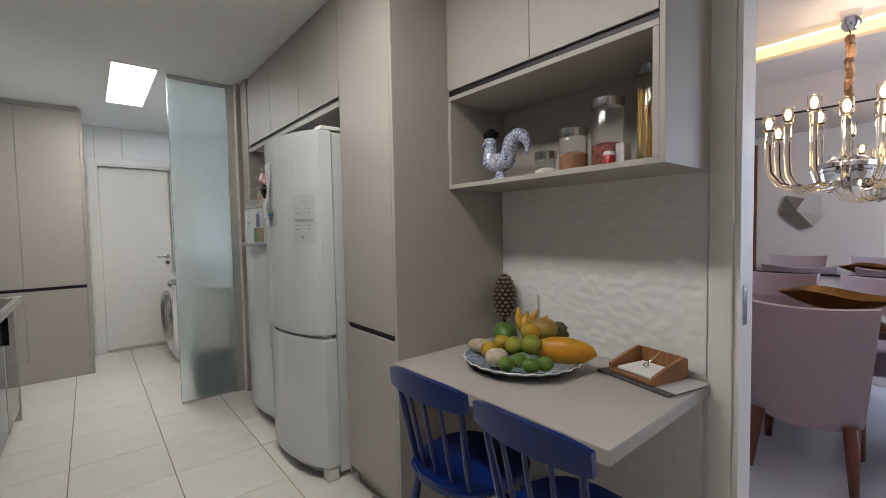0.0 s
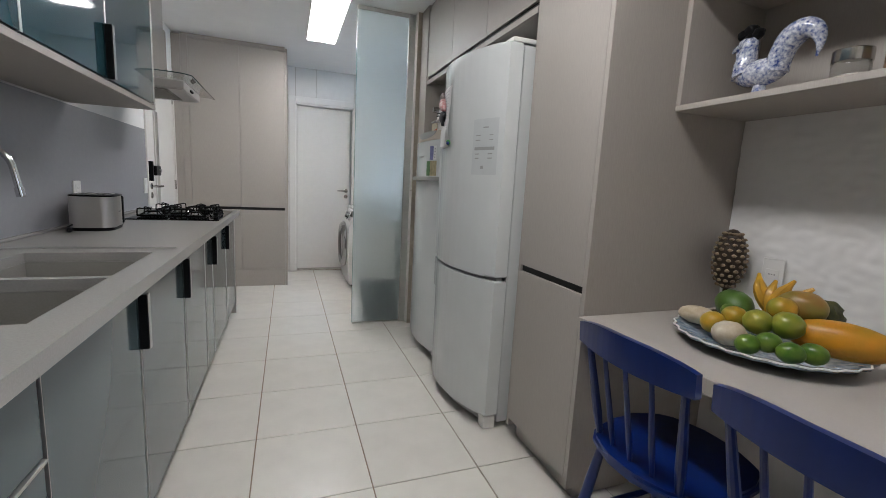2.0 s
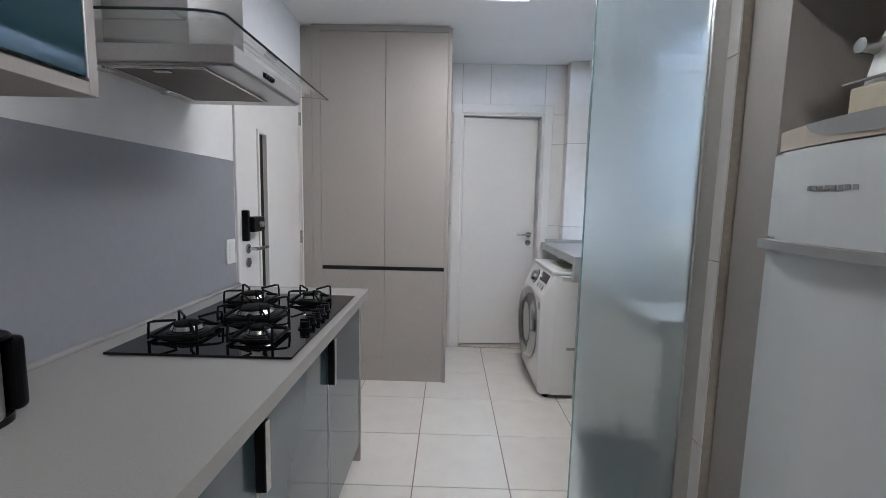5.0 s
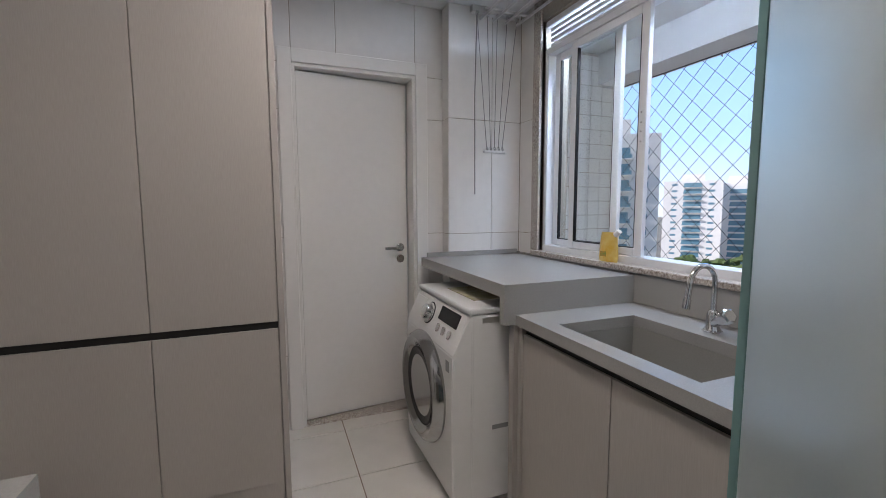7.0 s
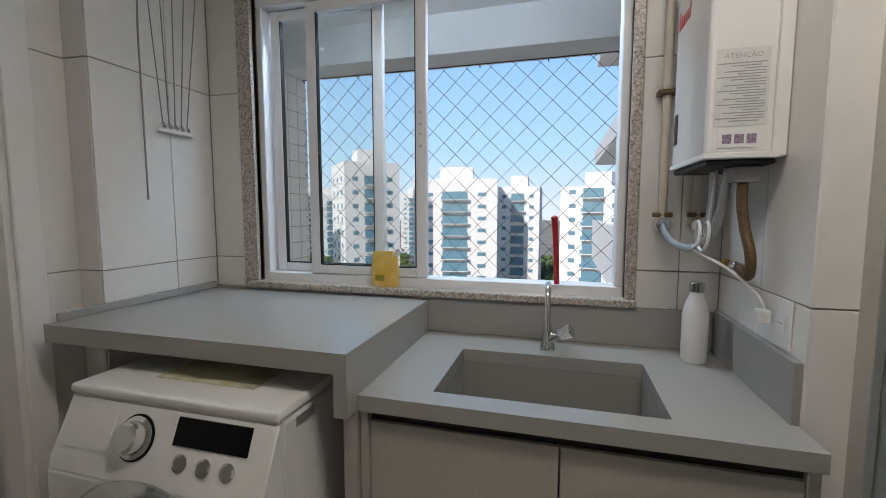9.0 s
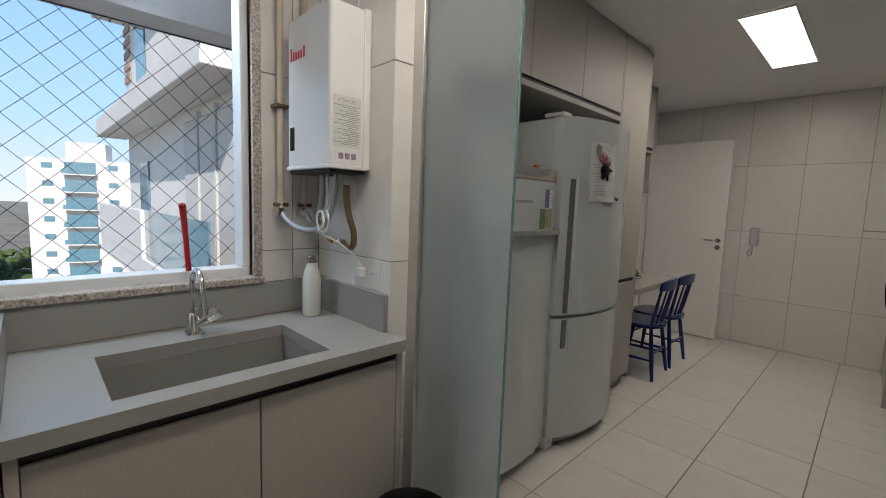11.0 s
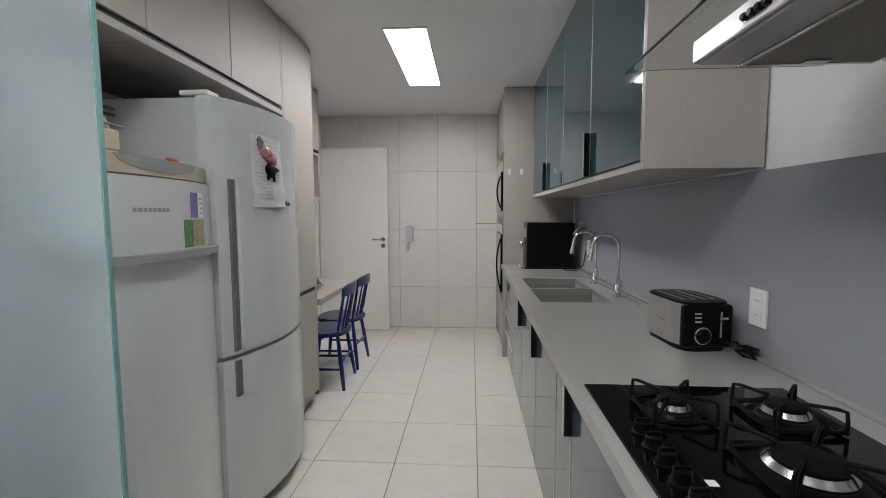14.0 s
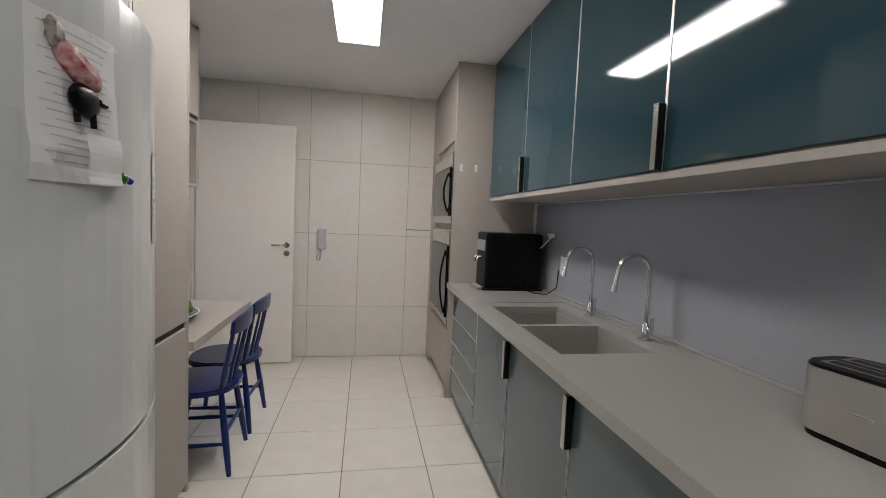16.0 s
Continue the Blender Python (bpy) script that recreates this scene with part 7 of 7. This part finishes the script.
def sky_backdrop():
    bm = bmesh.new()
    low, high = [], []
    for k in range(25):
        a = radians(20 + 5 * k)
        low.append(bm.verts.new((1200 * math.sin(a), 5 + 1200 * math.cos(a), -25)))
        high.append(bm.verts.new((1200 * math.sin(a), 5 + 1200 * math.cos(a), 1000)))
    for k in range(24):
        bm.faces.new((low[k], low[k + 1], high[k + 1], high[k])).smooth = True
    m = bpy.data.materials.new("hazy_blue_sky")
    m.use_nodes = True
    n, l = m.node_tree.nodes, m.node_tree.links
    n.clear()
    geo, sep, rng_, ramp = n.new("ShaderNodeNewGeometry"), n.new("ShaderNodeSeparateXYZ"), n.new("ShaderNodeMapRange"), n.new("ShaderNodeValToRGB")
    em, out = n.new("ShaderNodeEmission"), n.new("ShaderNodeOutputMaterial")
    l.new(geo.outputs["Position"], sep.inputs[0])
    l.new(sep.outputs["Z"], rng_.inputs["Value"])
    rng_.inputs["From Min"].default_value, rng_.inputs["From Max"].default_value = -20, 620
    l.new(rng_.outputs["Result"], ramp.inputs["Fac"])
    ramp.color_ramp.elements[0].color = (0.80, 0.90, 1.0, 1)
    ramp.color_ramp.elements[1].color = (0.20, 0.50, 0.98, 1)
    mid = ramp.color_ramp.elements.new(0.28)
    mid.color = (0.48, 0.76, 1.0, 1)
    l.new(ramp.outputs["Color"], em.inputs["Color"])
    em.inputs["Strength"].default_value = 1.3
    l.new(em.outputs["Emission"], out.inputs["Surface"])
    fixed("backdrop", bm, m, "bright hazy blue sky", "sky")


sky_backdrop()
ground = fixed("ground", B(-1500, 2500, -2000, 2500, -26.6, -26, 0), material("city_ground", (0.16, 0.15, 0.13), 0.9, grain=0.5, second=(0.30, 0.26, 0.2), scale=0.06), "mixed town ground far below the window", "ground")
M_LEAF = material("foliage", (0.045, 0.085, 0.02), 0.7, grain=0.6, second=(0.10, 0.14, 0.04), scale=0.8)
M_TRUNK = material("palm_trunk", (0.14, 0.11, 0.08), 0.9, grain=0.4, scale=4)
bm = bmesh.new()
rng = random.Random(5)
for k in range(170):
    az = rng.uniform(44, 96)
    d = rng.uniform(45, 210)
    cx, cy = math.sin(radians(az)) * d, 5 + math.cos(radians(az)) * d
    h = rng.uniform(3.5, 9.5)
    for j in range(7):
        p = Vector((cx + rng.uniform(-3, 3), cy + rng.uniform(-3, 3), -26 + h * rng.uniform(0.45, 1.0)))
        BLOB(p, (rng.uniform(1.0, 2.2), rng.uniform(1.0, 2.2), rng.uniform(0.7, 1.6)), 7, 5, bm, None, 0.7)
tagged(obj("woods", bm, M_LEAF), "dense green trees between the towers", "trees", kind="stuff")
def build_palm():
    p = thing("palm_tree", "tall green palm with drooping fronds", "palm tree", (0, 0, 0), "palms between the towers")
    part("trunk", TUBE([(0, 0, 0), (0.3, 0.1, 5), (0.5, 0.2, 10)], [0.28, 0.2, 0.15], 8), M_TRUNK, p)
    bm = bmesh.new()
    for k in range(13):
        a = k * math.tau / 13
        L = 2.6 + 0.5 * math.sin(k * 2.1)
        prev = None
        for j in range(6):
            u = j / 5
            c = Vector((0.5 + L * u * math.cos(a), 0.2 + L * u * math.sin(a), 10 + 1.1 * u - 2.4 * u * u))
            w = 0.45 * math.sin(math.pi * min(0.95, u + 0.12))
            s_ = Vector((-math.sin(a), math.cos(a), -0.5)) * w
            q = [bm.verts.new(c + s_), bm.verts.new(c + Vector((0, 0, 0.06))), bm.verts.new(c + Vector((math.sin(a), -math.cos(a), -0.5)) * w)]
            if prev:
                bm.faces.new((prev[0], prev[1], q[1], q[0]))
                bm.faces.new((prev[1], prev[2], q[2], q[1]))
            prev = q
    part("crown", bm, M_LEAF, p)
    return p
palm = build_palm()
palm.matrix_basis = Matrix.Translation((math.sin(radians(54)) * 70, 5 + math.cos(radians(54)) * 70, -26))
for k in range(14):
    az, d = rng.uniform(47, 62), rng.uniform(60, 130)
    copy_thing(palm, Matrix.Translation((math.sin(radians(az)) * d, 5 + math.cos(radians(az)) * d, -26.0 - rng.uniform(0, 3) * 0)) @ pose(0, 0, 0, 0, 0, rng.uniform(0, 360)))

# ---- tiled surfaces ----
def tile_field(parent, axis, at, us, zs, mat, size_joint=0.004, thick=0.006, sign=1, skip=()):
    """Tiles between the lines us and zs on an upright plane, each its own object."""
    cache = {}
    for u0, u1 in zip(us, us[1:]):
        for z0, z1 in zip(zs, zs[1:]):
            if any(a < (u0 + u1) / 2 < b and c < (z0 + z1) / 2 < d for a, b, c, d in skip):
                continue
            w, h = u1 - u0 - size_joint, z1 - z0 - size_joint
            if w < 0.01 or h < 0.01:
                continue
            key = (round(w, 3), round(h, 3))
            if key not in cache:
                bm = B(0, thick, -w / 2, w / 2, -h / 2, h / 2, 0.0012) if axis == "x" else B(-w / 2, w / 2, 0, thick, -h / 2, h / 2, 0.0012)
                me = bpy.data.meshes.new("tile")
                bm.to_mesh(me)
                bm.free()
                me.materials.append(mat)
                cache[key] = me
            t = new("tile", cache[key])
            t.parent = parent
            t.location = (at, (u0 + u1) / 2, (z0 + z1) / 2) if axis == "x" else ((u0 + u1) / 2, at, (z0 + z1) / 2)


ZT = [0.0, 0.5, 1.2, 1.885, CEIL]
tile_field(wall_south, "y", SW - 0.006, [LW, -0.74, -0.276, 0.188, 0.652, 1.116, RW], ZT, M_WTILE)
ZL = [0.0, 0.45, 1.152, 1.868, CEIL]
tile_field(wall_north, "y", NW, [-0.105, -0.012, 0.234, 0.71, 0.896], [0, 0.45, 1.152, 1.868, 2.125, CEIL], M_WTILE, skip=[(-0.012, 0.71, 0, 2.125)])
tile_field(wall_column, "y", 6.360, [0.89, 1.19, EW], ZL, M_WTILE)
tile_field(wall_column, "x", 0.890, [6.366, NW], ZL, M_WTILE)
tile_field(wall_pier, "x", 0.864, [4.14, 4.326], ZL, M_WTILE)
tile_field(wall_pier, "y", 4.32, [0.864, 1.10, EW], ZL, M_WTILE)
tile_field(wall_laundry, "x", EW, [4.326, 4.45, 4.585], ZL, M_WTILE)
tile_field(wall_laundry, "x", EW, [6.20, 6.36], ZL, M_WTILE)
cache = {}
xs = [LW] + [0.212 + 0.46 * k for k in range(-2, 4)] + [1.735]
ys = [SW] + [3.58 + 0.46 * k for k in range(-8, 7)] + [NW + 0.14]
for x0, x1 in zip(xs, xs[1:]):
    for y0, y1 in zip(ys, ys[1:]):
        w, h = x1 - x0 - 0.005, y1 - y0 - 0.005
        if w < 0.01 or h < 0.01:
            continue
        key = (round(w, 3), round(h, 3))
        if key not in cache:
            bm = B(-w / 2, w / 2, -h / 2, h / 2, -0.01, 0, 0.0015)
            me = bpy.data.meshes.new("tile")
            bm.to_mesh(me)
            bm.free()
            me.materials.append(M_FTILE)
            cache[key] = me
        t = new("tile", cache[key])
        t.parent = floor
        t.location = ((x0 + x1) / 2, (y0 + y1) / 2, random.uniform(-0.0004, 0.0004))
